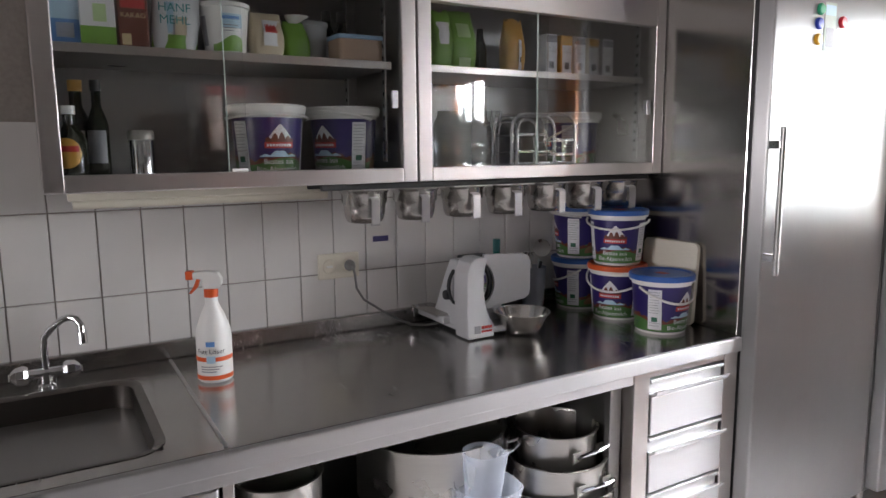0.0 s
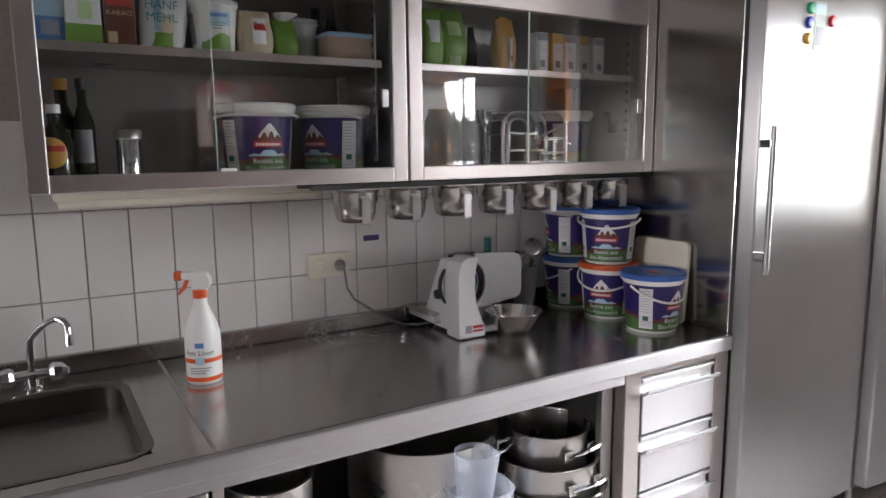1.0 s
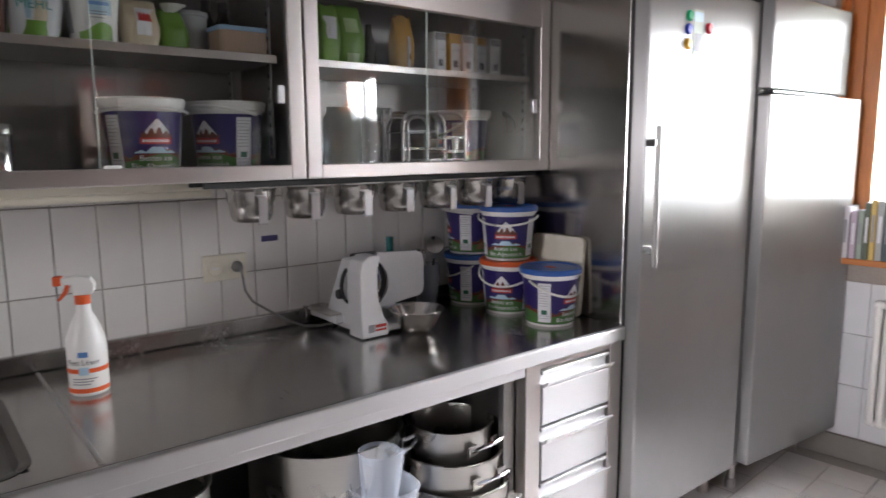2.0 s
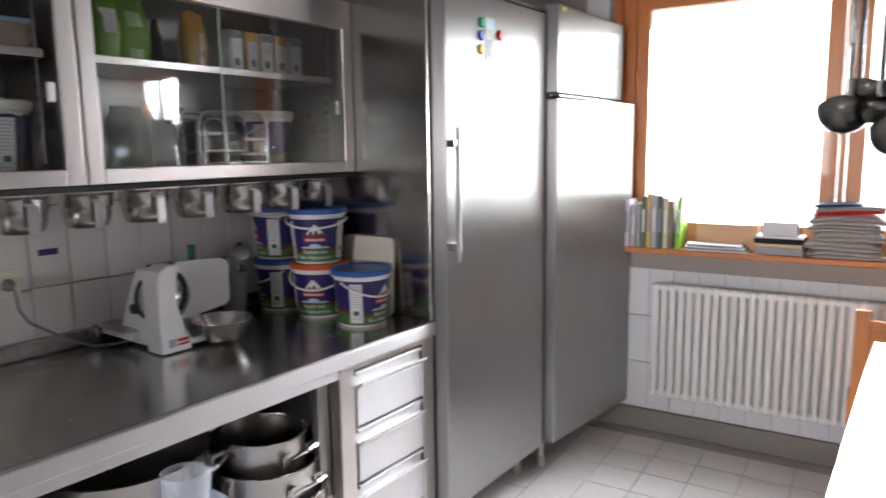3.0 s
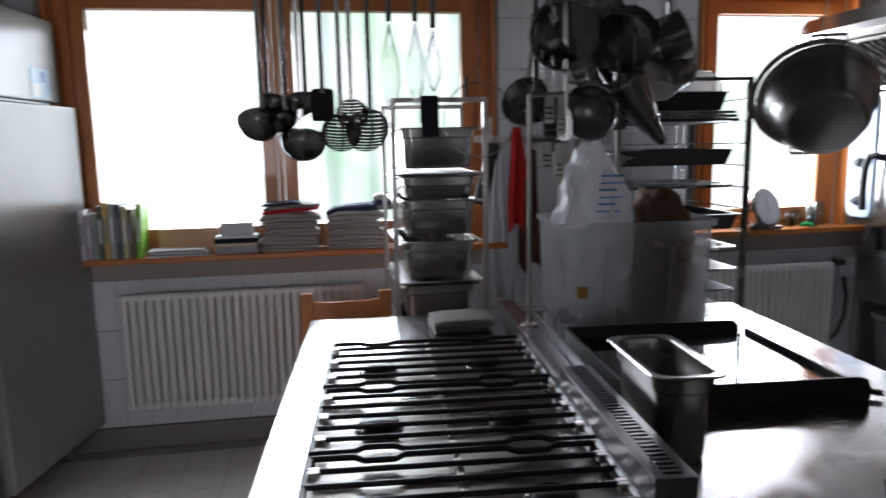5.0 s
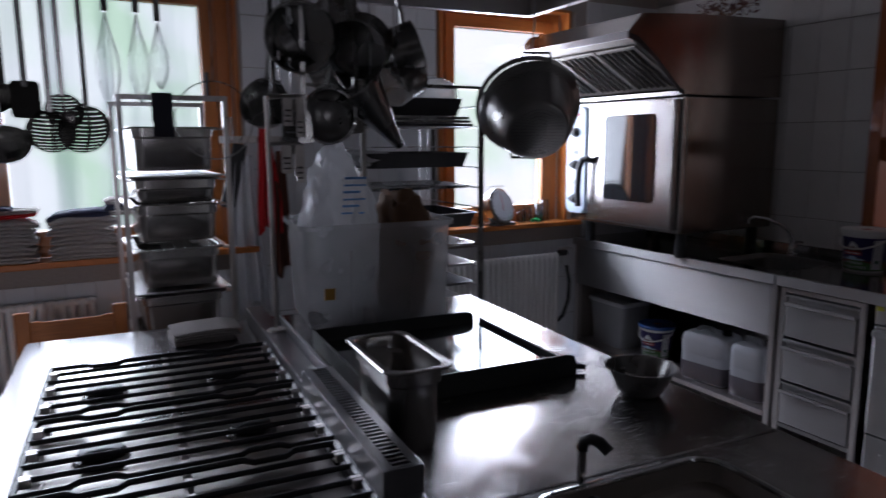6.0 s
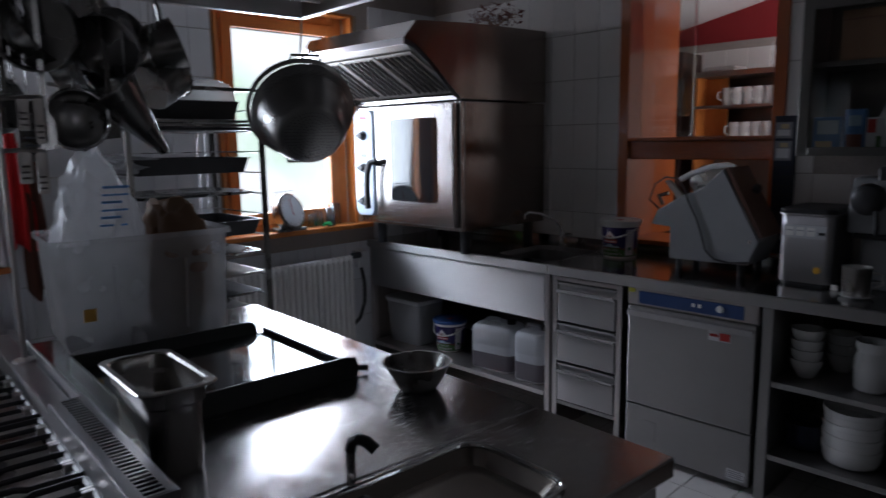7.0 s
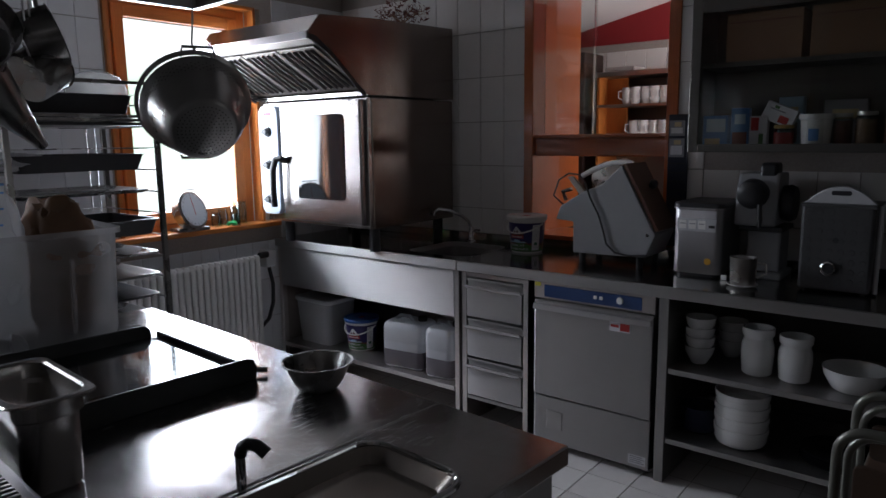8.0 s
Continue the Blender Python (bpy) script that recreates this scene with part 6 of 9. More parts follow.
ns = thing("note", MW @ pose(FZ + 0.0015, 3.27, 1.80), "small light blue card on the freezer", "note")
part("sheet", box(-0.001, 0.0005, -0.05, 0.05, -0.07, 0.06), SKY_PRINT, ns)
part("picture", box(0.0005, 0.001, -0.03, 0.03, -0.05, 0.01), BLUE_PRINT, ns)
ys = thing("sticker", MW @ pose(FZ + 0.001, 2.735, 2.065), "small yellow sticker on the freezer", "sticker")
part("sheet", box(-0.001, 0.0005, -0.018, 0.018, -0.010, 0.010), colour("yellow_note", (0.55, 0.55, 0.03), 0.6), ys)

# labels on the freezer's upper door
fl = thing("door_label", MW @ pose(FZ + 0.0012, 0, 0), "light blue and white label on the freezer door", "label")
part("sheet", box(0.0, 0.0015, 3.150, 3.290, 1.728, 1.858), SKY_PRINT, fl)
part("print_panel", box(0.0015, 0.0025, 3.165, 3.225, 1.738, 1.790), PRINT_WHITE, fl)
part("print_panel", box(0.0015, 0.0025, 3.235, 3.280, 1.800, 1.846), BLUE_PRINT, fl)
part("maker_bar", box(0.0, 0.0012, 2.775, 2.905, 1.868, 1.882), PRINT_GREY, fl)

# ---- cooking island, details ----
def grate(j0, j1):
    """Cast iron pan support over a pair of burners."""
    g = thing("pan_support", at(MI, 0.0, 0.0, IZ), "black cast-iron pan support over two gas burners", "pan support", "pan supports")
    i0, i1, z = 0.385, 0.955, 0.036
    jm = (j0 + j1) / 2
    r = 0.0058

    def dip(j, sgn):
        pts = []
        for x, dz in ((i0, 0), (i0 + 0.085, 0), (i0 + 0.105, 1), (i0 + 0.165, 1), (i0 + 0.185, 0), (i1 - 0.185, 0), (i1 - 0.165, 1), (i1 - 0.105, 1), (i1 - 0.085, 0), (i1, 0)):
            pts.append((x, j - sgn * 0.018 * dz, z))
        return pts
    part("rim_bar", tube(dip(j1, 1), r + 0.001, 6), BLACK_IRON, g, smooth=True)
    part("rim_bar", tube(dip(j0, -1), r + 0.001, 6), BLACK_IRON, g, smooth=True)
    for x in (i0, i1):
        part("end_bar", tube([(x, j0, z), (x, j1, z)], r + 0.001, 6), BLACK_IRON, g, smooth=True)
    for k in range(1, 6):
        j = j0 + (j1 - j0) * k / 6
        part("cross_bar", tube([(i0, j, z + 0.002), (i1, j, z + 0.002)], r, 6), BLACK_IRON, g, smooth=True)
    part("spine", box((i0 + i1) / 2 - 0.007, (i0 + i1) / 2 + 0.007, j0, j1, z - 0.012, z - 0.004, 0.002), STEEL_CAB, g)
    for x in (i0 + 0.012, i1 - 0.012):
        for j in (j0 + 0.06, jm, j1 - 0.06):
            part("lug", box(x - 0.008, x + 0.012, j - 0.012, j + 0.012, z - 0.010, z + 0.007, 0.002), STEEL_CAB, g)
    for x in (i0, i1):
        for j in (j0, j1):
            part("foot", lathe([(0, 0.002), (0.008, 0.002), (0.008, z)], 8, cx=x, cy=j), BLACK_IRON, g)
    return g


for j0, j1 in ((1.672, 2.040), (1.293, 1.645), (0.923, 1.270)):
    grate(j0, j1)
    for x in (0.52, 0.82):
        b = thing("gas_burner", at(MI, x, (j0 + j1) / 2, IZ + 0.004), "round black gas burner on the steel hob", "gas burner", "gas burners")
        part("burner_base", lathe([(0, 0), (0.055, 0), (0.05, 0.010), (0.036, 0.013), (0, 0.013)], 24), STEEL_WORN, b, smooth=True)
        part("burner_cap", lathe([(0.042, 0.013), (0.044, 0.016), (0.042, 0.023), (0, 0.026)], 24), BLACK_IRON, b, smooth=True)

# slotted flue strip between hob and griddle
fl = thing("flue_strip", MI @ pose(-0.014, 0, 0), "raised steel flue strip with a row of slots", "flue", )
FJ0, FJ1 = 0.995, 1.568
part("strip_side", box(0.974, 0.980, FJ0, FJ1, IZ, 0.962, 0.001), RISER_STEEL, fl)
part("strip_side", box(1.042, 1.048, FJ0, FJ1, IZ, 0.962, 0.001), RISER_STEEL, fl)
part("strip_end", box(0.980, 1.042, FJ0, FJ0 + 0.005, IZ, 0.962, 0.001), RISER_STEEL, fl)
part("strip_end", box(0.980, 1.042, FJ1 - 0.005, FJ1, IZ, 0.962, 0.001), RISER_STEEL, fl)
part("dark_duct", box(0.981, 1.041, FJ0 + 0.006, FJ1 - 0.006, IZ + 0.03, 0.945), BLACK_PLASTIC, fl)
part("top_edge", box(0.980, 0.996, FJ0 + 0.005, FJ1 - 0.005, 0.957, 0.962), RISER_STEEL, fl)
part("top_edge", box(1.030, 1.042, FJ0 + 0.005, FJ1 - 0.005, 0.957, 0.962), RISER_STEEL, fl)
ns = 34
for k in range(ns + 1):
    j = FJ0 + 0.01 + (FJ1 - FJ0 - 0.02) * k / ns
    part("slot_bar", box(0.996, 1.030, j - 0.0035, j + 0.0035, 0.957, 0.962), RISER_STEEL, fl)
vs = thing("flue_strip", MI @ pose(0.21, -0.80 + 0.28, 0), "short slotted steel vent in the island top", "flue")
part("strip_body", box(1.045, 1.115, 1.30, 1.44, IZ, IZ + 0.02, 0.003), RISER_STEEL, vs)
for k in range(9):
    part("slot", box(1.055, 1.105, 1.315 + k * 0.013, 1.321 + k * 0.013, IZ + 0.02, IZ + 0.0215), BLACK_PLASTIC, vs)
pl = thing("splash_plate", MI, "low steel splash plate beside the griddle", "splash plate")
part("plate", prism([(1.605, IZ), (2.30, IZ), (2.30, IZ + 0.075), (1.605, IZ + 0.075)], 1.036, 1.044, "x", 0.002), RISER_STEEL, pl)

# griddle with raised dark walls
gd = thing("griddle", MI, "polished steel griddle with dark raised splash walls", "griddle")
G0, G1, GJ0, GJ1 = 1.115, 1.680, 1.485, 2.050
GRIDDLE = scratched(material("griddle_steel", (0.30, 0.305, 0.31), 0.07, 1.0, 0.10, 10, 0.02, (3, 12, 12), 0.18, 5, rough_var=0.04), 0.06, 0.05)
DARK_WALL = material("dark_griddle_wall", (0.055, 0.055, 0.053), 0.32, 0.8, 0.12, 20, 0.05, stain=0.2)
part("plate", box(G0, G1, GJ0, GJ1, IZ + 0.001, IZ + 0.014, 0.003), GRIDDLE, gd)
part("near_wall", prism([(G0, IZ), (G1 + 0.02, IZ), (G1 + 0.025, IZ + 0.03), (G1 + 0.015, IZ + 0.055), (G1 - 0.01, IZ + 0.062), (G0, IZ + 0.062)], GJ0 - 0.008, GJ0, "y", 0.002), DARK_WALL, gd)
part("far_wall", prism([(G0, IZ), (G1, IZ), (G1, IZ + 0.04), (G1 - 0.02, IZ + 0.055), (G0, IZ + 0.055)], GJ1, GJ1 + 0.008, "y", 0.002), DARK_WALL, gd)
part("left_wall", box(G0 - 0.008, G0, GJ0, GJ1, IZ, IZ + 0.055, 0.002), DARK_WALL, gd)
part("gutter", box(G1, G1 + 0.016, GJ0, GJ1, IZ + 0.001, IZ + 0.012, 0.003), DARK_WALL, gd)
part("right_wall", box(G1 + 0.0165, G1 + 0.026, GJ0 + 0.001, GJ1 - 0.001, IZ, IZ + 0.030, 0.002), DARK_WALL, gd)
part("lever", tube([(G1 + 0.02, GJ0 + 0.03, IZ + 0.016), (G1 + 0.06, GJ0 + 0.0, IZ + 0.014)], 0.008, 8), BLACK_PLASTIC, gd)


# gastronorm containers
def gn_pan(m, w, d, h, label, group="gastronorm containers", name="gastronorm_container", mat=GN_STEEL):
    g = thing(name, m, label, "food container", group)
    hw, hd = w / 2, d / 2

    def loop(inset, rad):
        return rounded(-hw + inset, hw - inset, -hd + inset, hd - inset, rad)
    part("pan", shells([ring(loop(0.032, 0.030), 0.0), ring(loop(0.026, 0.036), 0.008), ring(loop(0.022, 0.038), h - 0.045), ring(loop(0.015, 0.040), h - 0.038), ring(loop(0.014, 0.040), h - 0.006), ring(loop(0.016, 0.038), h - 0.006), ring(loop(0.017, 0.038), h - 0.036), ring(loop(0.024, 0.036), h - 0.044), ring(loop(0.034, 0.030), 0.004)], cap_first=True), mat or STEEL_POT, g, smooth=True)
    part("rim", shells([ring(loop(0.015, 0.039), h - 0.006), ring(loop(0.001, 0.030), h - 0.006), ring(loop(0.0, 0.030), h - 0.003), ring(loop(0.002, 0.030), h), ring(loop(0.013, 0.040), h), ring(loop(0.0165, 0.038), h - 0.004), ring(loop(0.015, 0.039), h - 0.006)], cap_last=False), mat or STEEL_POT, g, smooth=True)
    return g


gn_pan(at(MI, 1.120, 1.345, IZ, 0), 0.155, 0.300, 0.188, "deep narrow stainless container standing by the griddle")

# end sink tray and bent tap
TRAY_STEEL = material("browned_tray_steel", (0.30, 0.265, 0.235), 0.20, 1.0, 0.10, 14, 0.03, stain=0.22, stain_scale=6, rough_var=0.08)
tr = thing("oven_tray", at(MI, 1.393, 0.775, IZ, 0), "shallow stainless tray with a rolled rim", "tray")
w, d = 0.42, 0.27
part("tray", shells([ring(rounded(-w / 2 + 0.02, w / 2 - 0.02, -d / 2 + 0.02, d / 2 - 0.02, 0.04), 0.0), ring(rounded(-w / 2 + 0.006, w / 2 - 0.006, -d / 2 + 0.006, d / 2 - 0.006, 0.05), 0.030), ring(rounded(-w / 2 + 0.010, w / 2 - 0.010, -d / 2 + 0.010, d / 2 - 0.010, 0.048), 0.030), ring(rounded(-w / 2 + 0.03, w / 2 - 0.03, -d / 2 + 0.03, d / 2 - 0.03, 0.04), 0.004)], cap_first=True), TRAY_STEEL, tr, smooth=True)
part("rolled_rim", tube(ring(rounded(-w / 2 + 0.004, w / 2 - 0.004, -d / 2 + 0.004, d / 2 - 0.004, 0.05), 0.033), 0.0065, 8, closed=True), CHROME, tr, "bright rolled rim", smooth=True)
spt = thing("drain_tap", at(MI, 1.318, 0.932, IZ), "bent steel pipe with a black tip", "tap")
part("pipe", tube([(0, 0, 0), (0, 0, 0.085), (0.001, -0.001, 0.100)], 0.009, 10), CHROME, spt, smooth=True)
part("black_tip", tube([(0.0, 0.0, 0.092), (0.003, -0.004, 0.108), (0.010, -0.014, 0.115), (0.018, -0.028, 0.112), (0.027, -0.043, 0.098)], 0.0115, 10), BLACK_PLASTIC, spt, smooth=True)
bowl(at(MI, 1.763, 1.290, IZ), 0.088, 0.074, "dark shiny stainless bowl on the island", STEEL_WORN)

# slim utensil stand behind the hob
us = thing("utensil_stand", at(MI, 1.012, 2.135, IZ + 0.045), "slim steel stand with short bright utensils hung on it", "utensil stand")
part("post", tube([(0, 0, 0), (0, 0, 0.735)], 0.0075, 8), STEEL_CAB, us, smooth=True)
part("foot", lathe([(0, 0), (0.03, 0), (0.028, 0.006), (0.010, 0.010), (0, 0.010)], 20), STEEL_CAB, us, smooth=True)
part("arm", tube([(0, 0, 0.728), (0.05, 0.0, 0.735), (0.11, 0.0, 0.738)], 0.006, 8), STEEL_CAB, us, smooth=True)
part("arm", tube([(0, 0, 0.59), (0.05, 0.0, 0.592), (0.10, 0.0, 0.588)], 0.006, 8), STEEL_CAB, us, smooth=True)
for x, z0, z1, w in ((0.060, 0.645, 0.730, 0.030), (0.098, 0.610, 0.732, 0.026), (0.052, 0.500, 0.586, 0.034), (0.092, 0.470, 0.584, 0.028)):
    ut2 = part("flat_utensil", prism(rounded(x - w / 2, x + w / 2, z0, z1, 0.006), -0.014, -0.011, "y"), STEEL_CAB, us)
    for q in range(3):
        part("slot", box(x - w * 0.34, x + w * 0.34, -0.0155, -0.014, z0 + 0.012 + 0.016 * q, z0 + 0.018 + 0.016 * q), CHROME, ut2)

# folded cloths


def folded_stack(m, w, d, n, t, mats, label, seed=1, name="folded_towels"):
    """A pile of folded cloths: plump front folds, uneven edges, each layer lying a little askew."""
    rnd = random.Random(seed)
    s = thing(name, m, label, "towels", "folded towels")
    z, lean = 0, 0.0
    for k in range(n):
        tk = t * rnd.uniform(0.75, 1.25)
        ww, dd = w * rnd.uniform(0.86, 1.0), d * rnd.uniform(0.92, 1.0)
        ox, oy = rnd.uniform(-0.012, 0.012), rnd.uniform(-0.006, 0.006)
        prof = [(-dd / 2 + 0.012, 0.03 * tk), (-dd / 2 - 0.002, 0.14 * tk), (-dd / 2 - 0.005, 0.30 * tk), (-dd / 2 + 0.002, 0.46 * tk), (-dd / 2 + 0.008, 0.50 * tk), (-dd / 2 + 0.001, 0.55 * tk), (-dd / 2 - 0.004, 0.72 * tk), (-dd / 2 + 0.001, 0.90 * tk), (-dd / 2 + 0.014, tk), (0, 1.02 * tk), (dd / 2 - 0.01, tk), (dd / 2, 0.7 * tk), (dd / 2, 0.2 * tk), (dd / 2 - 0.01, 0.0)]
        rings, nq = [], 15
        yaw = radians(rnd.uniform(-4, 4))
        ph = rnd.uniform(0, 9)
        for q in range(nq):
            f = q / (nq - 1)
            x = -ww / 2 + ww * f
            end = min(1, 0.45 + 3.5 * min(f, 1 - f))
            wave = tk * 0.10 * noise.noise(Vector((f * 4 + ph, k * 1.7, seed)))
            sag = -tk * 0.22 * abs(2 * f - 1) ** 3 + wave
            rings.append([(x * math.cos(yaw) - y * math.sin(yaw) + ox, x * math.sin(yaw) + y * math.cos(yaw) + oy + 0.003 * noise.noise(Vector((f * 6 + ph, zz * 60, k))), max(0.0005, z + tk * 0.5 + (zz - tk * 0.5) * end + sag)) for y, zz in prof])
        part("cloth", shells(rings, cap_first=True), mats[k % len(mats)], s, smooth=True)
        z += tk * 0.93
    return s


folded_stack(at(MI, 0.805, 2.320, IZ, 6), 0.215, 0.16, 3, 0.016, [CLOTH], "small pile of folded beige cloths on the island", 4)

# big translucent tub with bags of bread
tub = thing("storage_tub", at(MI, 1.412, 2.405, IZ, -3), "large cloudy plastic tub holding bags", "storage tub")
w0, d0, w1, d1, h = 0.495, 0.355, 0.565, 0.39, 0.362
part("tub_wall", shells([ring(rounded(-w0 / 2, w0 / 2, -d0 / 2, d0 / 2, 0.04), 0.0), ring(rounded(-w0 / 2 - 0.008, w0 / 2 + 0.008, -d0 / 2 - 0.006, d0 / 2 + 0.006, 0.045), 0.02), ring(rounded(-w1 / 2 + 0.012, w1 / 2 - 0.012, -d1 / 2 + 0.012, d1 / 2 - 0.012, 0.04), h - 0.02), ring(rounded(-w1 / 2, w1 / 2, -d1 / 2, d1 / 2, 0.04), h - 0.018), ring(rounded(-w1 / 2, w1 / 2, -d1 / 2, d1 / 2, 0.04), h)], cap_first=True, cap_last=False), MILKY, tub, smooth=True)
for x in (-0.12, 0.10):
    part("wall_rib", box(x, x + 0.012, -d0 / 2 - 0.028, -d0 / 2 - 0.018, 0.06, h - 0.06, 0.003), MILKY, tub, m=pose(0, 0, 0, 6, 0, 0))
part("sticker", box(-0.21, -0.175, -d0 / 2 - 0.020, -d0 / 2 - 0.018, 0.13, 0.17), AMBER, tub, "small yellow sticker", m=pose(0, 0, 0, 6, 0, 0))


def crumpled(name, m, w, d, h, mat, label, cat, seed, top=0.75, rough=0.09):
    """A crumpled bag: a dented, folded closed surface."""
    p = thing(name, m, label, cat)
    bm = bmesh.new()
    bmesh.ops.create_icosphere(bm, subdivisions=4, radius=1.0)
    for v in bm.verts:
        c = v.co.normalized()
        f = 1 + rough * (noise.noise(c * 2.3 + Vector((seed, 0, 0))) + 0.7 * noise.noise(c * 5.1 + Vector((0, seed, 0))) + 0.35 * noise.noise(c * 11 + Vector((0, 0, seed))))
        k = 1 - (1 - top) * max(0, c.z)
        x = math.copysign(abs(c.x) ** 0.7, c.x) * w / 2 * f * k
        y = math.copysign(abs(c.y) ** 0.7, c.y) * d / 2 * f * k
        z = math.copysign(abs(c.z) ** 0.8, c.z) * h / 2 * f
        v.co = Vector((x, y, z + h / 2))
    part("bag", bm, mat, p, smooth=True)
    return p


PAPER_BROWN = colour("brown_paper", (0.17, 0.09, 0.045), 0.75, grain=0.15, stain=0.25)
CLEAR_BAG = milky("plastic_bag", (0.62, 0.63, 0.64), 0.72, 0.25)
wb = crumpled("bread_bag", at(MI, 1.305, 2.415, IZ + 0.01, -3), 0.275, 0.28, 0.60, CLEAR_BAG, "crumpled white plastic bag with blue print", "bag", 3.0, 0.62, 0.17)
skin = [v.co.copy() for v in wb.children[0].data.vertices]
for k in range(6):
    for q in range(4):
        x, z = 0.005 + 0.020 * q - 0.004 * k, 0.500 - 0.024 * k
        y = min(v.y for v in skin if abs(v.x - x) < 0.03 and abs(v.z - z) < 0.03) - 0.001
        if (q, k) not in ((3, 2), (3, 4), (2, 5)):
            part("print_mark", box(x, x + 0.0195, y, y + 0.004, z, z + 0.008 - 0.002 * (k % 2)), BLUE_PRINT, wb)
crumpled("paper_bag", at(MI, 1.548, 2.405, IZ + 0.01, -3), 0.225, 0.28, 0.455, PAPER_BROWN, "crumpled brown paper bag", "bag", 7.0, 0.85, 0.14)


# ---- racks behind the island ----
def post(parent, x, y, z0, z1, s=0.02, mat=None, name="post"):
    return part(name, box(x - s / 2, x + s / 2, y - s / 2, y + s / 2, z0, z1, 0.003), mat or STEEL_CAB, parent)


gr = thing("container_trolley", at(I4, 0.958, 2.955, 0), "steel trolley with runners for gastronorm containers", "trolley", "steel trolleys")
for x in (-0.185, 0.185):
    for y in (-0.26, 0.26):
        post(gr, x, y, 0.10, 1.680)
        part("castor", lathe([(0, -0.012), (0.045, -0.012), (0.05, 0), (0.045, 0.012), (0, 0.012)], 18), DARK_RUBBER, gr, m=pose(x, y, 0.05, 90, 0, 90))
        part("castor_fork", box(x - 0.016, x + 0.016, y - 0.006, y + 0.006, 0.05, 0.11), STEEL_CAB, gr)
for y in (-0.26, 0.26):
    part("top_bar", box(-0.175, 0.175, y - 0.01, y + 0.01, 1.660, 1.680, 0.002), STEEL_CAB, gr)
    part("bottom_bar", box(-0.175, 0.175, y - 0.01, y + 0.01, 0.12, 0.14, 0.002), STEEL_CAB, gr)
PANS = ((1.565, 0.165), (1.372, 0.095), (1.275, 0.145), (1.105, 0.150), (0.925, 0.150), (0.74, 0.10), (0.52, 0.10))
for z, h in PANS:
    for x in (-0.168, 0.168):
        part("runner", box(x - 0.012, x + 0.012, -0.25, 0.25, z - 0.010, z - 0.006), STEEL_CAB, gr)
    gn_pan(at(I4, 0.958, 2.955, z - h), 0.325, 0.50, h, "stainless container hanging in the trolley", "gastronorm containers")
for z in (1.378, 0.937):
    part("tray_shelf", box(-0.174, 0.174, -0.262, 0.25, z, z + 0.006, 0.002), STEEL_EDGE, gr)
part("holder", tube([(0.185, -0.27, 1.60), (0.20, -0.29, 1.60), (0.20, -0.29, 1.52)], 0.004), CHROME, gr)
bcl = thing("dark_cloth", at(I4, 0.918, 2.680, 1.682), "narrow black cloth hung over the trolley", "cloth")
part("cloth", prism([(-0.014, -0.155), (-0.010, 0.004), (0.014, 0.006), (0.026, -0.10), (0.022, -0.10), (0.011, 0.000), (-0.006, -0.002), (-0.010, -0.155)], -0.035, 0.035, "x"), CLOTH_DARK, bcl)

bk = thing("tray_trolley", at(I4, 2.03, 3.02, 0), "tall wire tray trolley loaded with baking trays", "trolley", "steel trolleys")
for x in (-0.30, 0.30):
    for y in (-0.27, 0.22):
        post(bk, x, y, 0.08, 1.76, 0.022, STEEL_WORN)
        part("castor", lathe([(0, -0.012), (0.036, -0.012), (0.04, 0), (0.036, 0.012), (0, 0.012)], 16), DARK_RUBBER, bk, m=pose(x, y, 0.04, 90, 0, 90))
for z in (0.12, 1.75):
    for y in (-0.27, 0.22):
        part("cross_bar", box(-0.29, 0.29, y - 0.008, y + 0.008, z - 0.008, z + 0.008), STEEL_WORN, bk)
for k in range(12):
    z = 0.62 + 0.095 * k
    for x in (-0.285, 0.285):
        part("runner_wire", tube([(x, -0.27, z), (x, 0.22, z)], 0.004, 6), STEEL_WIRE, bk)
    part("back_wire", tube([(-0.29, 0.22, z), (0.29, 0.22, z)], 0.003, 6), STEEL_WIRE, bk)
for x in (0.22, 0.26):
    part("side_wire", tube([(x, 0.22, 0.6), (x, 0.22, 1.7)], 0.003, 6), STEEL_WIRE, bk)
BAKE = material("dark_baking_tray", (0.045, 0.045, 0.047), 0.38, 0.5, 0.12, 30, 0.05, stain=0.25)


def tray(m, w, d, h, mat, label):
    t = thing("baking_tray", m, label, "tray", "baking trays")
    part("tray", shells([ring(rounded(-w / 2 + 0.02, w / 2 - 0.02, -d / 2 + 0.02, d / 2 - 0.02, 0.02), 0.0), ring(rounded(-w / 2, w / 2, -d / 2, d / 2, 0.025), h), ring(rounded(-w / 2 - 0.008, w / 2 + 0.008, -d / 2 - 0.008, d / 2 + 0.008, 0.03), h), ring(rounded(-w / 2 - 0.008, w / 2 + 0.008, -d / 2 - 0.008, d / 2 + 0.008, 0.03), h + 0.003), ring(rounded(-w / 2 + 0.002, w / 2 - 0.002, -d / 2 + 0.002, d / 2 - 0.002, 0.025), h + 0.003), ring(rounded(-w / 2 + 0.022, w / 2 - 0.022, -d / 2 + 0.022, d / 2 - 0.022, 0.02), 0.003)], cap_first=True), mat, t, smooth=True)
    return t


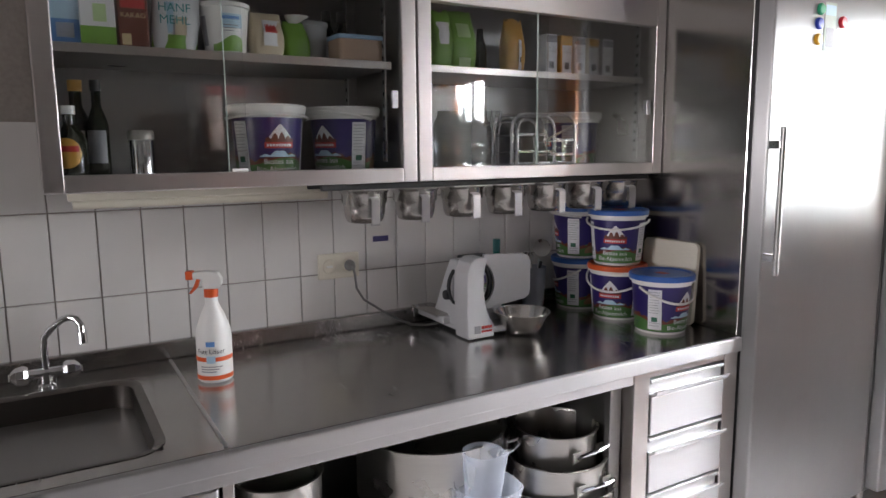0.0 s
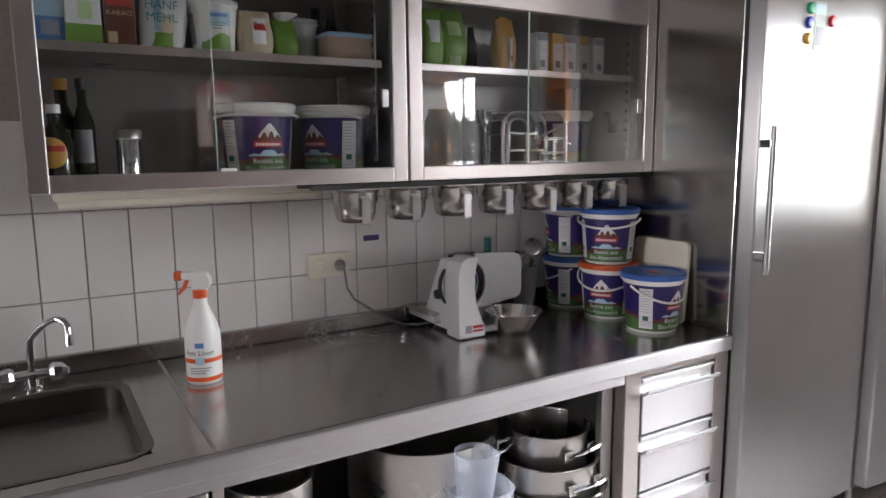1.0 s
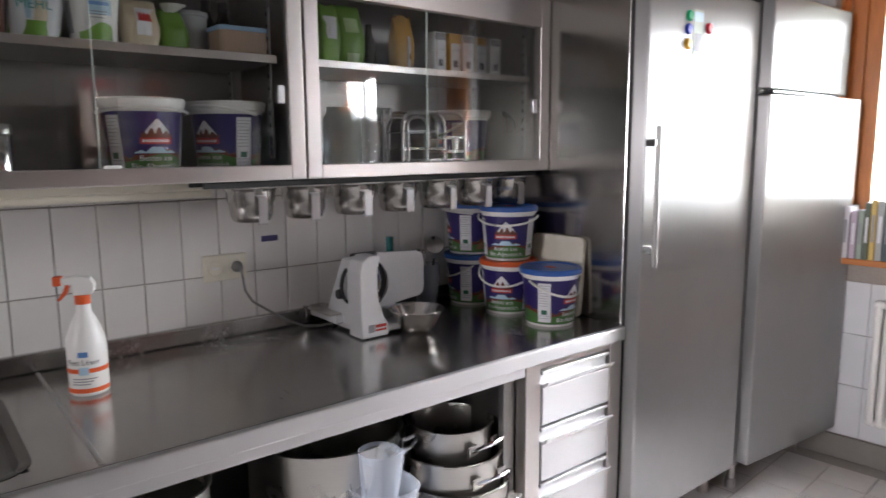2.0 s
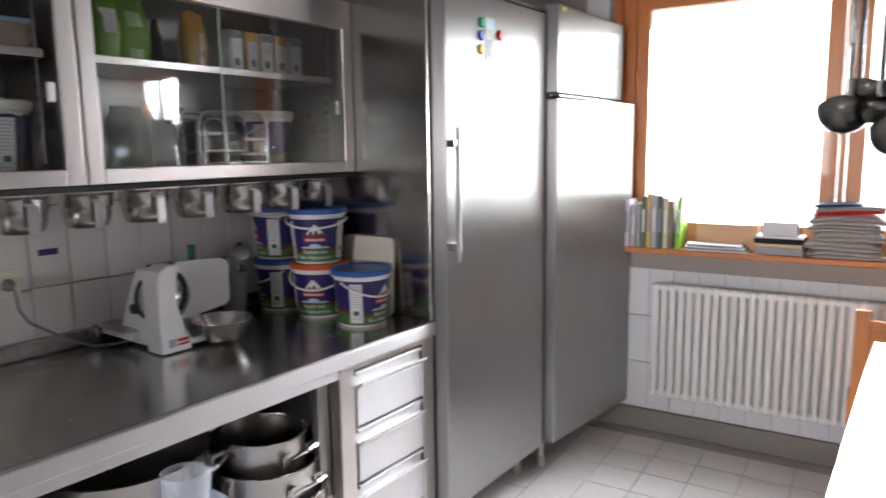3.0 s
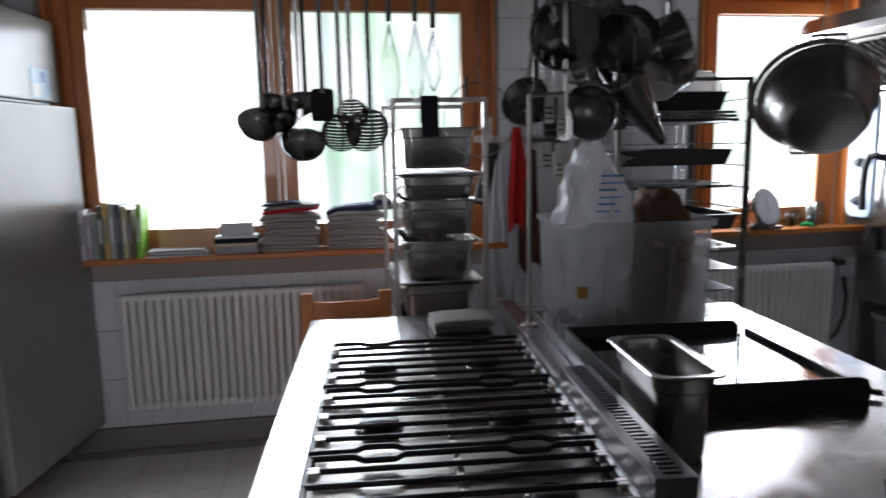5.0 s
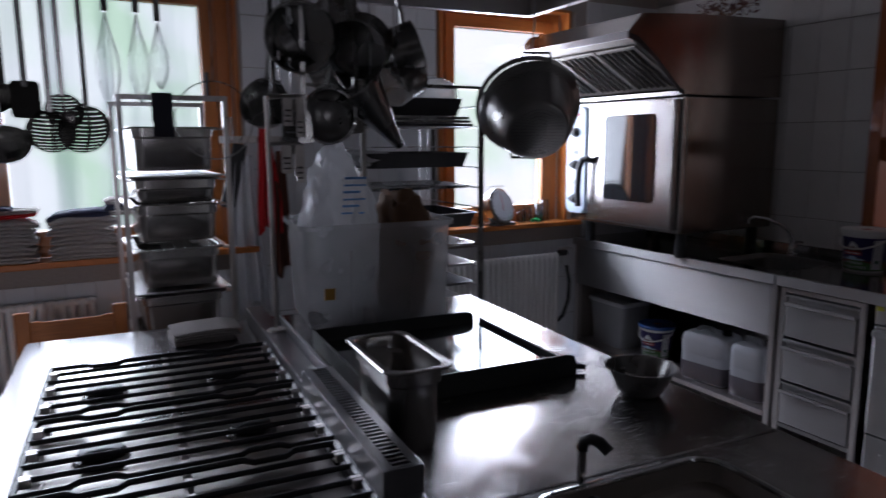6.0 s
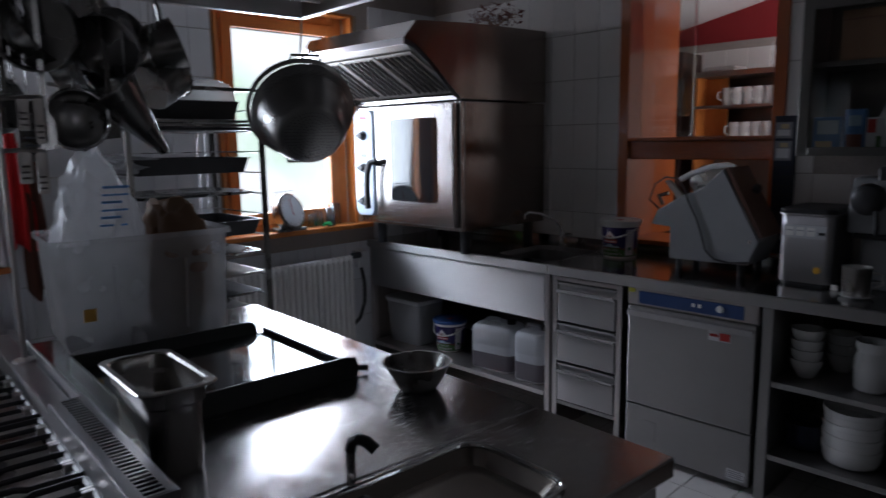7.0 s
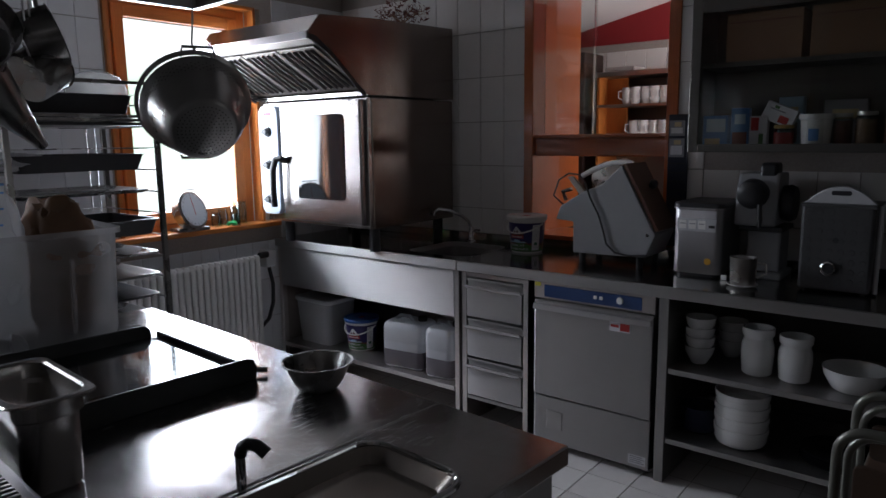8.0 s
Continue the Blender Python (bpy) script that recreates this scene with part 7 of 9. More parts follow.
for z, h, w, mt, lb in ((1.385, 0.065, 0.52, BAKE, "deep dark roasting tray in the trolley"), (1.283, 0.014, 0.55, STEEL_WORN, "flat steel baking tray in the trolley"), (1.098, 0.065, 0.60, BAKE, "deep dark roasting tray pulled out slightly"), (1.005, 0.012, 0.57, STEEL_WORN, "flat steel baking tray in the trolley"), (0.905, 0.014, 0.57, STEEL_POT, "bright flat baking tray in the trolley"), (0.812, 0.014, 0.55, BAKE, "flat dark baking tray in the trolley"), (0.716, 0.014, 0.55, STEEL_WORN, "flat steel baking tray in the trolley")):
    tray(at(I4, 2.02, 2.985, z), w, 0.44, h, mt, lb)
bd2 = thing("tray_stack", at(I4, 2.0, 2.98, 1.572), "stack of flat baking sheets on the trolley", "tray stack")
for k in range(3):
    part("sheet", box(-0.29, 0.27 - 0.01 * k, -0.26, 0.20, 0.016 * k, 0.016 * k + 0.013, 0.003), STEEL_WORN if k else BAKE, bd2)
tray(at(I4, 1.99, 2.95, 1.622), 0.52, 0.36, 0.075, BAKE, "deep black roasting pan on top of the trolley")
db = thing("glass_dome", at(I4, 2.185, 2.96, 1.700), "upturned clear glass bowl on the trolley", "bowl")
part("dome", lathe([(0.125, 0.0), (0.128, 0.002), (0.122, 0.045), (0.098, 0.082), (0.055, 0.104), (0, 0.112)], 32), milky("cloudy_dome", (0.55, 0.55, 0.53), 0.45, 0.2), db, smooth=True)
crumpled("plastic_bag", at(I4, 1.93, 2.93, 1.020, 0), 0.34, 0.25, 0.075, CLEAR_BAG, "thin clear plastic bag on a baking tray", "bag", 9.0, 0.8, 0.2)
crumpled("plastic_bag", at(I4, 1.78, 2.90, 1.393, 0), 0.26, 0.25, 0.075, CLEAR_BAG, "thin white plastic bag on a tray", "bag", 12.0, 0.8, 0.2)


# ---- hood over the island with hanging pans ----
ih = thing("island_hood", MI, "large dark stainless extractor hood above the island", "extractor hood")
H0, H1, J0, J1, HZ = 0.05, 2.104, 0.45, 2.382, 1.985
for x0, x1, y0, y1 in ((H0, H1, J1 - 0.012, J1), (H0, H1, J0, J0 + 0.012), (H0, H0 + 0.012, J0 + 0.012, J1 - 0.012), (H1 - 0.012, H1, J0 + 0.012, J1 - 0.012)):
    part("skirt", box(x0, x1, y0, y1, HZ, HZ + 0.30, 0.002), STEEL_CAB, ih)
for x0, x1, y0, y1 in ((H0, H1, J1 - 0.03, J1 - 0.012), (H0, H1, J0 + 0.012, J0 + 0.03), (H0 + 0.012, H0 + 0.03, J0 + 0.03, J1 - 0.03), (H1 - 0.03, H1 - 0.012, J0 + 0.03, J1 - 0.03)):
    part("gutter_lip", box(x0, x1, y0, y1, HZ, HZ + 0.006, 0.002), STEEL_EDGE, ih)
part("top_panel", box(H0, H1, J0, J1, HZ + 0.30, HZ + 0.32), STEEL_DARK, ih)
part("duct", box(0.9, 1.4, 1.2, 1.6, HZ + 0.32, CEIL + 0.001), STEEL_CAB, ih)
for k in range(4):
    part("grease_filter", box(0.15 + k * 0.48, 0.58 + k * 0.48, 0.9, 1.9, HZ + 0.20, HZ + 0.225, 0.003), STEEL_DARK, ih)
hr = thing("hanging_rail", MI, "round steel rail under the hood for hanging pans", "rail")
RJ = 2.19
part("rail_bar", tube([(0.15, RJ, 2.02), (2.06, RJ, 2.02)], 0.009, 10), CHROME, hr, smooth=True)
for x in (0.2, 1.1, 2.02):
    part("rail_hanger", tube([(x, RJ, 2.02), (x, RJ, HZ + 0.30)], 0.006, 6), CHROME, hr)


def s_hook(parent, z0, z1, r=0.003):
    part("hook", tube([(0.0, 0, z0), (0.006, 0, z0 + 0.01), (0.0, 0, z0 + 0.03), (0, 0, z1 - 0.02), (-0.008, 0, z1 - 0.005), (0, 0, z1 + 0.008), (0.012, 0, z1)], r, 6), STEEL_WIRE, parent)


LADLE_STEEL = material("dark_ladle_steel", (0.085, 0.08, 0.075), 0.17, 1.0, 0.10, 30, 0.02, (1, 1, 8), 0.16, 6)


def ladle(m, zrail, zb, r, label, slots=False, flat=False, tilt=28):
    """A long-handled utensil hanging from the rail. The origin is under the rail at floor height."""
    l = thing("ladle", m, label, "ladle", "hanging utensils")
    r = r * (1.0 if flat else 1.15)
    ztop = zb + (0.09 if flat else 1.9 * r if slots else 1.40 * r)
    part("handle", box(-0.0075, 0.0075, -0.002, 0.002, ztop - 0.006, zrail - 0.03, 0.001), STEEL_WORN, l)
    part("hook_end", tube([(0, 0, zrail - 0.035), (0, 0.004, zrail + 0.004), (0, 0.012, zrail + 0.012), (0, 0.020, zrail + 0.004), (0, 0.020, zrail - 0.01)], 0.004, 6), STEEL_WORN, l)
    if flat:
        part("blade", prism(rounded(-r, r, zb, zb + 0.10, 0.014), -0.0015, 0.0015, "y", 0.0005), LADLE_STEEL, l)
        return l
    n = 14 if slots else 9
    depth = r * (0.38 if slots else 0.95)
    prof = [(0, -depth)] + [(r * math.sin(math.pi / 2 * k / n), -depth * math.cos(math.pi / 2 * k / n)) for k in range(1, n + 1)]
    bm = lathe(prof, 36, cy=r)
    if slots:
        # a shallow dish cut by rows of slots, with a bar left standing at the rim and between slots
        bm.free()
        bm = bmesh.new()
        rows = [-r + 2 * r * k / 73 for k in range(74)]
        cols = [-1 + 2 * k / 14 for k in range(15)]
        grid = []
        for y in rows:
            hw = math.sqrt(max(r * r - y * y, 1e-8))
            grid.append([bm.verts.new((u * hw, r + y, -depth * (1 - ((u * hw) ** 2 + y * y) / (r * r)))) for u in cols])
        for j in range(73):
            for k in range(14):
                slot = j % 6 == 1 and 6 <= j <= 67 and 2 <= k <= 11 and k not in (6 + (j % 2),)
                if not slot:
                    bm.faces.new((grid[j][k], grid[j][k + 1], grid[j + 1][k + 1], grid[j + 1][k]))
    bmesh.ops.solidify(bm, geom=bm.faces[:], thickness=0.0016)
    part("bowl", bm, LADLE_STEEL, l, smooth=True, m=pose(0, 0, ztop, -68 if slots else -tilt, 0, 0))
    return l


def rail_y(x):
    """Where the rail, turned like the island, runs at a place x."""
    return (MI @ Vector(((x - RJ * 0.0628) / 0.998, RJ, 0))).y


def hang(x, rz=0):
    return at(I4, x, rail_y(x) - 0.010, 0) @ pose(0, 0.010, 0, 0, 0, rz) @ pose(0, -0.010, 0)


ladle(hang(0.325, 10), 2.02, 1.519, 0.064, "large steel soup ladle hanging from the rail")
ladle(hang(0.352, -30), 2.02, 1.600, 0.040, "small steel sauce ladle hanging from the rail")
ladle(hang(0.395, 20), 2.02, 1.545, 0.045, "medium steel ladle hanging from the rail")
ladle(hang(0.442, -5), 2.02, 1.454, 0.064, "deep steel soup ladle hanging lowest")
ladle(hang(0.455, 30), 2.02, 1.590, 0.048, "steel ladle hanging behind others")
ladle(hang(0.510, 5), 2.02, 1.575, 0.036, "slotted steel turner hanging from the rail", flat=True)
ladle(hang(0.565, 0), 2.02, 1.478, 0.055, "perforated steel skimmer hanging from the rail", slots=True)
ladle(hang(0.652, 15), 2.02, 1.476, 0.062, "wide perforated steel skimmer hanging from the rail", slots=True)
ladle(hang(0.600, -10), 2.02, 1.545, 0.045, "small perforated skimmer hanging from the rail", slots=True)


def whisk(m, zt, zb, r, label):
    w = thing("whisk", m, label, "whisk", "hanging utensils")
    part("grip", tube([(0, 0, zt), (0, 0, zt - 0.12)], 0.009, 8), STEEL_WORN, w)
    part("loop", tube([(0.008 * math.cos(a), 0, zt + 0.012 + 0.012 * math.sin(a)) for a in [2 * math.pi * k / 12 for k in range(12)]], 0.002, 5, closed=True), STEEL_WIRE, w)
    part("hook", tube([(0, 0, zt + 0.02), (0, 0, 2.012), (0, 0.010, 2.034), (0, 0.020, 2.015)], 0.002, 5), STEEL_WIRE, w)
    for q in range(5):
        a = math.pi * q / 5
        pts = []
        for k in range(13):
            s = -1 + k / 6
            x = r * math.sin(math.pi * 0.5 * s) if abs(s) < 0.6 else r * math.copysign(math.sin(math.pi * 0.3) * (1 - abs(s)) / 0.4, s)
            z = zb + (zt - 0.12 - zb) * abs(s) ** 1.6
            pts.append((x * math.cos(a), x * math.sin(a), z))
        part("wire", tube(pts, 0.0011, 4), STEEL_WIRE, w)
    return w


whisk(hang(0.72), 1.99, 1.60, 0.045, "wire balloon whisk hanging by the window")
whisk(hang(0.80), 1.99, 1.62, 0.040, "slim wire whisk hanging by the window")
whisk(hang(0.855), 1.97, 1.66, 0.035, "small wire whisk hanging by the window")


def pan(m, r, h, label, handle=0.20, name="saucepan", cat="pan", mat=None):
    """A pan whose open side looks along +z of m; handle along +y."""
    p = thing(name, m, label, cat, "hanging pans")
    part("pan", lathe([(0, 0.0), (r * 0.92, 0.0), (r * 0.98, 0.008), (r, h - 0.003), (r + 0.004, h), (r - 0.002, h), (r * 0.965, 0.010), (0, 0.004)], 36), mat or STEEL_WORN, p, smooth=True)
    if handle:
        part("handle", tube([(0, r - 0.004, h * 0.75), (0, r + 0.03, h * 0.85), (0, r + handle, h * 0.9), (0, r + handle + 0.01, h * 0.9)], 0.008, 8), STEEL_WORN, p, smooth=True)
    return p


def hung(x, y, z, rx, rz, ry=0):
    return at(I4, x, y, z) @ pose(0, 0, 0, 0, 0, rz) @ pose(0, 0, 0, rx, ry, 0)


# a thick cluster of pans between the windows: open sides turned various ways
pan(hung(1.25, 2.20, 1.82, 62, 48), 0.112, 0.07, "dark steel frying pan hung flat against others", 0.16)
pan(hung(1.30, 2.12, 1.83, 95, -35), 0.105, 0.10, "steel saucepan hanging by its handle", 0.14)
pan(hung(1.36, 2.24, 1.75, 75, 50), 0.10, 0.09, "steel saucepan hanging behind the others", 0.18)
pan(hung(1.50, 2.12, 1.84, 118, -48), 0.095, 0.09, "steel saucepan hanging with its bottom outwards", 0.12)
pan(hung(1.60, 2.16, 1.80, 70, 70), 0.085, 0.10, "tall steel saucepan hanging sideways", 0.16)
pan(hung(1.585, 2.14, 1.69, 60, 100, 20), 0.078, 0.115, "steel milk pan tilted on its hook", 0.15)
pan(hung(1.20, 2.25, 1.62, 70, -40), 0.080, 0.05, "small steel pan hanging low", 0.2)
pan(hung(1.42, 2.26, 1.86, 90, 10), 0.12, 0.06, "wide steel pan at the back of the cluster", 0.1)
sv = thing("sieve", hung(1.352, 2.10, 1.59, 88, -30), "round wire sieve with a bright rim", "sieve", "hanging pans")
part("rim", tube([(0.088 * math.cos(a), 0.088 * math.sin(a), 0) for a in [2 * math.pi * k / 32 for k in range(32)]], 0.005, 8, closed=True), CHROME, sv, smooth=True)
part("mesh_bowl", lathe([(0.086, 0)] + [(0.086 * math.cos(t), -0.07 * math.sin(t)) for t in [math.pi / 2 * k / 7 for k in range(1, 7)]] + [(0, -0.07)], 32), STEEL_WORN, sv, smooth=True)
part("handle", tube([(0, 0.088, 0), (0, 0.30, 0.01)], 0.006, 8), STEEL_WORN, sv)
fn = thing("funnel", hung(1.50, 2.09, 1.62, 0, 0) @ pose(0, 0, 0, 0, -38, 0), "conical steel strainer hanging tilted", "strainer", "hanging pans")
part("cone", lathe([(0.085, 0.075), (0.088, 0.078), (0.088, 0.082), (0.082, 0.082), (0.022, -0.135), (0.016, -0.165), (0.012, -0.165), (0.016, -0.135), (0.080, 0.075)], 32), STEEL_WORN, fn, smooth=True)
part("handle", tube([(0, 0.085, 0.078), (-0.02, 0.14, 0.10), (-0.06, 0.26, 0.16)], 0.007, 8), STEEL_WORN, fn)
rg = thing("wire_hoop", hung(1.013, 2.20, 1.575, 90, 5), "large thin wire hoop hanging from the rail", "hoop", "hanging utensils")
part("hoop", tube([(0.120 * math.cos(a), 0.120 * math.sin(a), 0) for a in [2 * math.pi * k / 40 for k in range(40)]], 0.002, 6, closed=True), STEEL_WORN, rg)
part("loop", tube([(0, 0.12, 0), (0.004, 0.30, 0), (0, 0.445, 0)], 0.002, 5), STEEL_WORN, rg)
for x, z in ((1.24, 1.93), (1.30, 1.95), (1.36, 1.90), (1.50, 1.94), (1.60, 1.90), (1.42, 1.97), (1.585, 1.80), (1.352, 1.85), (1.50, 1.72), (1.20, 1.75)):
    hk = thing("wire_hook", at(I4, x, rail_y(x), 0), "bent steel wire hook on the hanging rail", "hook", "pan hooks")
    s_hook(hk, z - 0.06, 2.015)

def spatula(m, zt, zb, w, label):
    """A flat blade on a strip handle, hooked over the rail."""
    sp = thing("spatula", m, label, "spatula", "hanging utensils")
    part("handle", box(-0.008, 0.008, -0.0015, 0.0015, zb + 0.09, zt - 0.02, 0.0007), STEEL_WORN, sp)
    part("blade", prism([(-w * 0.5, zb), (w * 0.5, zb + 0.006), (w * 0.42, zb + 0.085), (0.010, zb + 0.105), (-0.010, zb + 0.105), (-w * 0.42, zb + 0.085)], -0.001, 0.001, "y"), STEEL_WORN, sp)
    part("hook_end", tube([(0, 0, zt - 0.03), (0, 0.004, zt + 0.004), (0, 0.012, zt + 0.012), (0, 0.020, zt + 0.004), (0, 0.020, zt - 0.01)], 0.0035, 6), CHROME, sp)
    return sp


spatula(hang(1.175, 12), 2.02, 1.56, 0.06, "bright steel spatula hanging among the pans")
spatula(hang(1.275, -20), 2.02, 1.50, 0.05, "narrow bright steel spatula hanging low")
spatula(hang(1.445, 8), 2.02, 1.53, 0.055, "long steel turner hanging in front of pans")
gt = thing("box_grater", hang(1.225, 25), "bright steel grater hanging on a hook", "grater", "hanging utensils")
gb = part("plate", prism(rounded(-0.04, 0.04, 1.47, 1.64, 0.012), -0.006, -0.004, "y"), STEEL_WORN, gt)
for k in range(6):
    part("slot", box(-0.030, 0.030, -0.0085, -0.006, 1.49 + 0.022 * k, 1.496 + 0.022 * k), CHROME, gb)
part("hook", tube([(0, -0.005, 1.635), (0, 0.0, 2.012), (0, 0.010, 2.034), (0, 0.020, 2.015)], 0.002, 5), STEEL_WIRE, gt)

# colander
COLANDER_STEEL = material("grey_colander_steel", (0.42, 0.41, 0.395), 0.30, 1.0, 0.10, 30, 0.03, (1, 1, 8), 0.16, 6)
cl = thing("colander", hung(1.994, 1.888, 1.612, 0, 0) @ look((0, 0, 0), (0.36, 0.80, 0.50)), "large dark steel colander hanging from the hood", "colander")
# the open side looks away from the room's aisle: base along +z of its own axis
R, RB, D = 0.163, 0.102, 0.158
part("bowl", lathe([(0, D), (RB * 0.9, D), (RB, D - 0.006), (RB + 0.006, D - 0.014), (RB + 0.03, D * 0.62), (R - 0.02, D * 0.18), (R - 0.004, 0.012), (R + 0.008, 0.004), (R + 0.010, -0.002), (R - 0.004, 0.0), (R - 0.010, 0.012), (RB + 0.02, D * 0.62), (RB - 0.008, D - 0.01), (0, D - 0.004)], 48), COLANDER_STEEL, cl, smooth=True)
part("second_rim", lathe([(R + 0.004, -0.012), (R + 0.016, -0.018), (R + 0.016, -0.024), (R + 0.002, -0.022)], 48, close=True), COLANDER_STEEL, cl, smooth=True, m=pose(-0.006, 0.005, 0.004))
bmh = bmesh.new()
for kr in range(1, 8):
    rr = 0.0115 * kr
    for q in range(6 * kr):
        a = 2 * math.pi * q / (6 * kr)
        lathe([(0, D + 0.0006), (0.0021, D + 0.0006)], 6, bmh, rr * math.cos(a), rr * math.sin(a))
for kr in range(5):
    zz = D * (0.10 + 0.055 * kr)
    rr = R - 0.004 - 0.20 * (zz - 0.012)
    for q in range(44):
        a = 2 * math.pi * (q + 0.5 * (kr % 2)) / 44
        c = Vector((rr * math.cos(a), rr * math.sin(a), zz))
        tv, uv = Vector((-math.sin(a), math.cos(a), 0)) * 0.0022, Vector((-0.2 * math.cos(a), -0.2 * math.sin(a), 1)).normalized() * 0.0022
        nv = Vector((math.cos(a), math.sin(a), 0.2)) * 0.0012
        bmh.faces.new([bmh.verts.new(c + nv + tv * math.cos(t) + uv * math.sin(t)) for t in [2 * math.pi * i / 6 for i in range(6)]])
ho = part("perforation", bmh, PRINT_BLACK, cl, "rings of small drain holes")
tagged(ho, kind="stuff")
part("handle", tube([(-0.05, R + 0.004, -0.005), (-0.045, R + 0.035, -0.008), (0.045, R + 0.035, -0.008), (0.05, R + 0.004, -0.005)], 0.005, 8), COLANDER_STEEL, cl, smooth=True)
part("handle", tube([(-0.05, -R - 0.004, -0.005), (-0.045, -R - 0.03, -0.008), (0.045, -R - 0.03, -0.008), (0.05, -R - 0.004, -0.005)], 0.005, 8), COLANDER_STEEL, cl, smooth=True)
hk = thing("wire_hook", at(I4, 1.945, 1.806, 0), "long steel wire hook holding the colander", "hook", "pan hooks")
part("wire", tube([(0.0, 0, 2.29), (0.0, 0, 1.99), (0.003, 0.0, 1.88), (0.0, 0.01, 1.80), (0.0, 0.0, 1.775), (0.0, -0.012, 1.79)], 0.003, 6), STEEL_WIRE, hk)

# ---- wall between the windows ----
hb = thing("coat_hooks", I4, "small row of wall hooks", "hooks")
part("hook_board", box(1.26, 1.62, 3.452, 3.47, 1.50, 1.535, 0.003), STEEL_CAB, hb)
for x in (1.31, 1.44, 1.56):
    part("hook", tube([(x, 3.455, 1.515), (x, 3.425, 1.51), (x, 3.418, 1.53)], 0.004, 6), CHROME, hb)


def drape(name, m, w, h, mat, label, folds, seed, taper=0.3, cat="cloth"):
    """A cloth hanging from one point: folds fan out downwards."""
    d = thing(name, m, label, cat, "hanging cloths")
    rnd = random.Random(seed)
    nu, nv = 26, 14
    ph = rnd.uniform(0, 6)
    bm = bmesh.new()
    grid = []
    for v in range(nv + 1):
        f = v / nv
        row = []
        for u in range(nu + 1):
            g = u / nu - 0.5
            ww = w * (taper + (1 - taper) * min(1, f * 1.4))
            y = -0.020 * math.sin(g * folds * 2 * math.pi + ph + f) * (0.5 + f) - 0.012
            row.append(bm.verts.new((g * ww + 0.01 * math.sin(f * 3 + ph), y, -f * h * (1 + 0.05 * math.sin(g * 7 + ph)))))
        grid.append(row)
    for a, b in zip(grid, grid[1:]):
        for k in range(nu):
            bm.faces.new((a[k], a[k + 1], b[k + 1], b[k]))
    ob = part("cloth", bm, mat, d, smooth=True)
    so = ob.modifiers.new("thickness", "SOLIDIFY")
    so.thickness = 0.004
    return d


drape("red_apron", at(I4, 1.475, 3.425, 1.575), 0.115, 0.52, CLOTH_RED, "bright red apron hanging on a wall hook", 2.2, 2, 0.35, "apron")
drape("white_cloth", at(I4, 1.375, 3.44, 1.44), 0.17, 0.78, CLOTH_WHITE, "white cloth hanging on the tiled wall", 2.6, 5, 0.5)
drape("brown_apron", at(I4, 1.545, 3.43, 1.46), 0.10, 0.62, colour("brown_cloth", (0.10, 0.035, 0.02), 0.9), "dark brown apron beside the red one", 1.6, 9, 0.4, "apron")
fsh = thing("dark_pan", at(I4, 1.315, 3.43, 1.34) @ pose(0, 0, 0, 0, 14, 0), "narrow dark steel tray hanging on the wall", "tray")
part("tray", box(-0.035, 0.035, -0.012, 0.012, -0.16, 0.16, 0.008), BAKE, fsh)
part("handle", tube([(0, 0, 0.16), (0, 0, 0.20)], 0.005, 6), STEEL_WORN, fsh)

# wooden chair behind the island
ch = thing("wooden_chair", at(I4, 0.568, 2.85, 0), "orange-brown wooden chair with a notched backrest", "chair")
for x in (-0.165, 0.165):
    part("back_post", box(x - 0.026, x + 0.026, -0.012, 0.014, 0.0, 0.887, 0.005), WOOD, ch)
    part("front_leg", box(x - 0.02, x + 0.02, 0.36, 0.40, 0.0, 0.44, 0.005), WOOD, ch)
part("back_board", prism([(-0.139, 0.60), (0.139, 0.60), (0.139, 0.85), (0.110, 0.85), (0.095, 0.845), (-0.095, 0.845), (-0.110, 0.85), (-0.139, 0.85)], -0.008, 0.008, "y", 0.003), WOOD_X, ch)
part("seat", prism(rounded(-0.20, 0.20, -0.01, 0.42, 0.03), 0.44, 0.465, "z", 0.005), WOOD_X, ch)

# ---- things on the window board ----
SZ = 0.985
books = ((-0.645, 0.030, 0.235, (0.62, 0.60, 0.62)), (-0.612, 0.024, 0.215, (0.50, 0.40, 0.48)), (-0.585, 0.022, 0.220, (0.30, 0.36, 0.30)), (-0.560, 0.022, 0.255, (0.10, 0.12, 0.08)), (-0.535, 0.022, 0.270, (0.60, 0.42, 0.12)), (-0.508, 0.026, 0.265, (0.40, 0.41, 0.40)), (-0.480, 0.024, 0.262, (0.06, 0.09, 0.10)), (-0.452, 0.024, 0.250, (0.55, 0.50, 0.30)), (-0.426, 0.020, 0.235, (0.20, 0.13, 0.08)), (-0.396, 0.022, 0.262, (0.22, 0.48, 0.04)))
for k, (x, w, h, c) in enumerate(books):
    bk1 = thing("book", at(I4, x, 3.48, SZ) @ pose(0, 0, 0, 0, (0, 0, 0, 0, 0, 0, 0, 0, 0, 3)[k], 0), "upright cookbook with a coloured spine", "book", "cookbooks")
    cm = colour("book_cover", c, 0.5)
    part("cover", box(-w / 2, w / 2, -0.085, 0.075, 0, h, 0.002), cm, bk1)
    part("page_block", box(-w / 2 + 0.003, w / 2 - 0.003, -0.083, 0.076, 0.003, h + 0.0006), PRINT_WHITE, bk1)
    part("spine_title", box(-w * 0.22, w * 0.22, -0.0858, -0.085, h * 0.3, h * 0.75), PRINT_WHITE if k % 2 else PRINT_GREY, bk1)
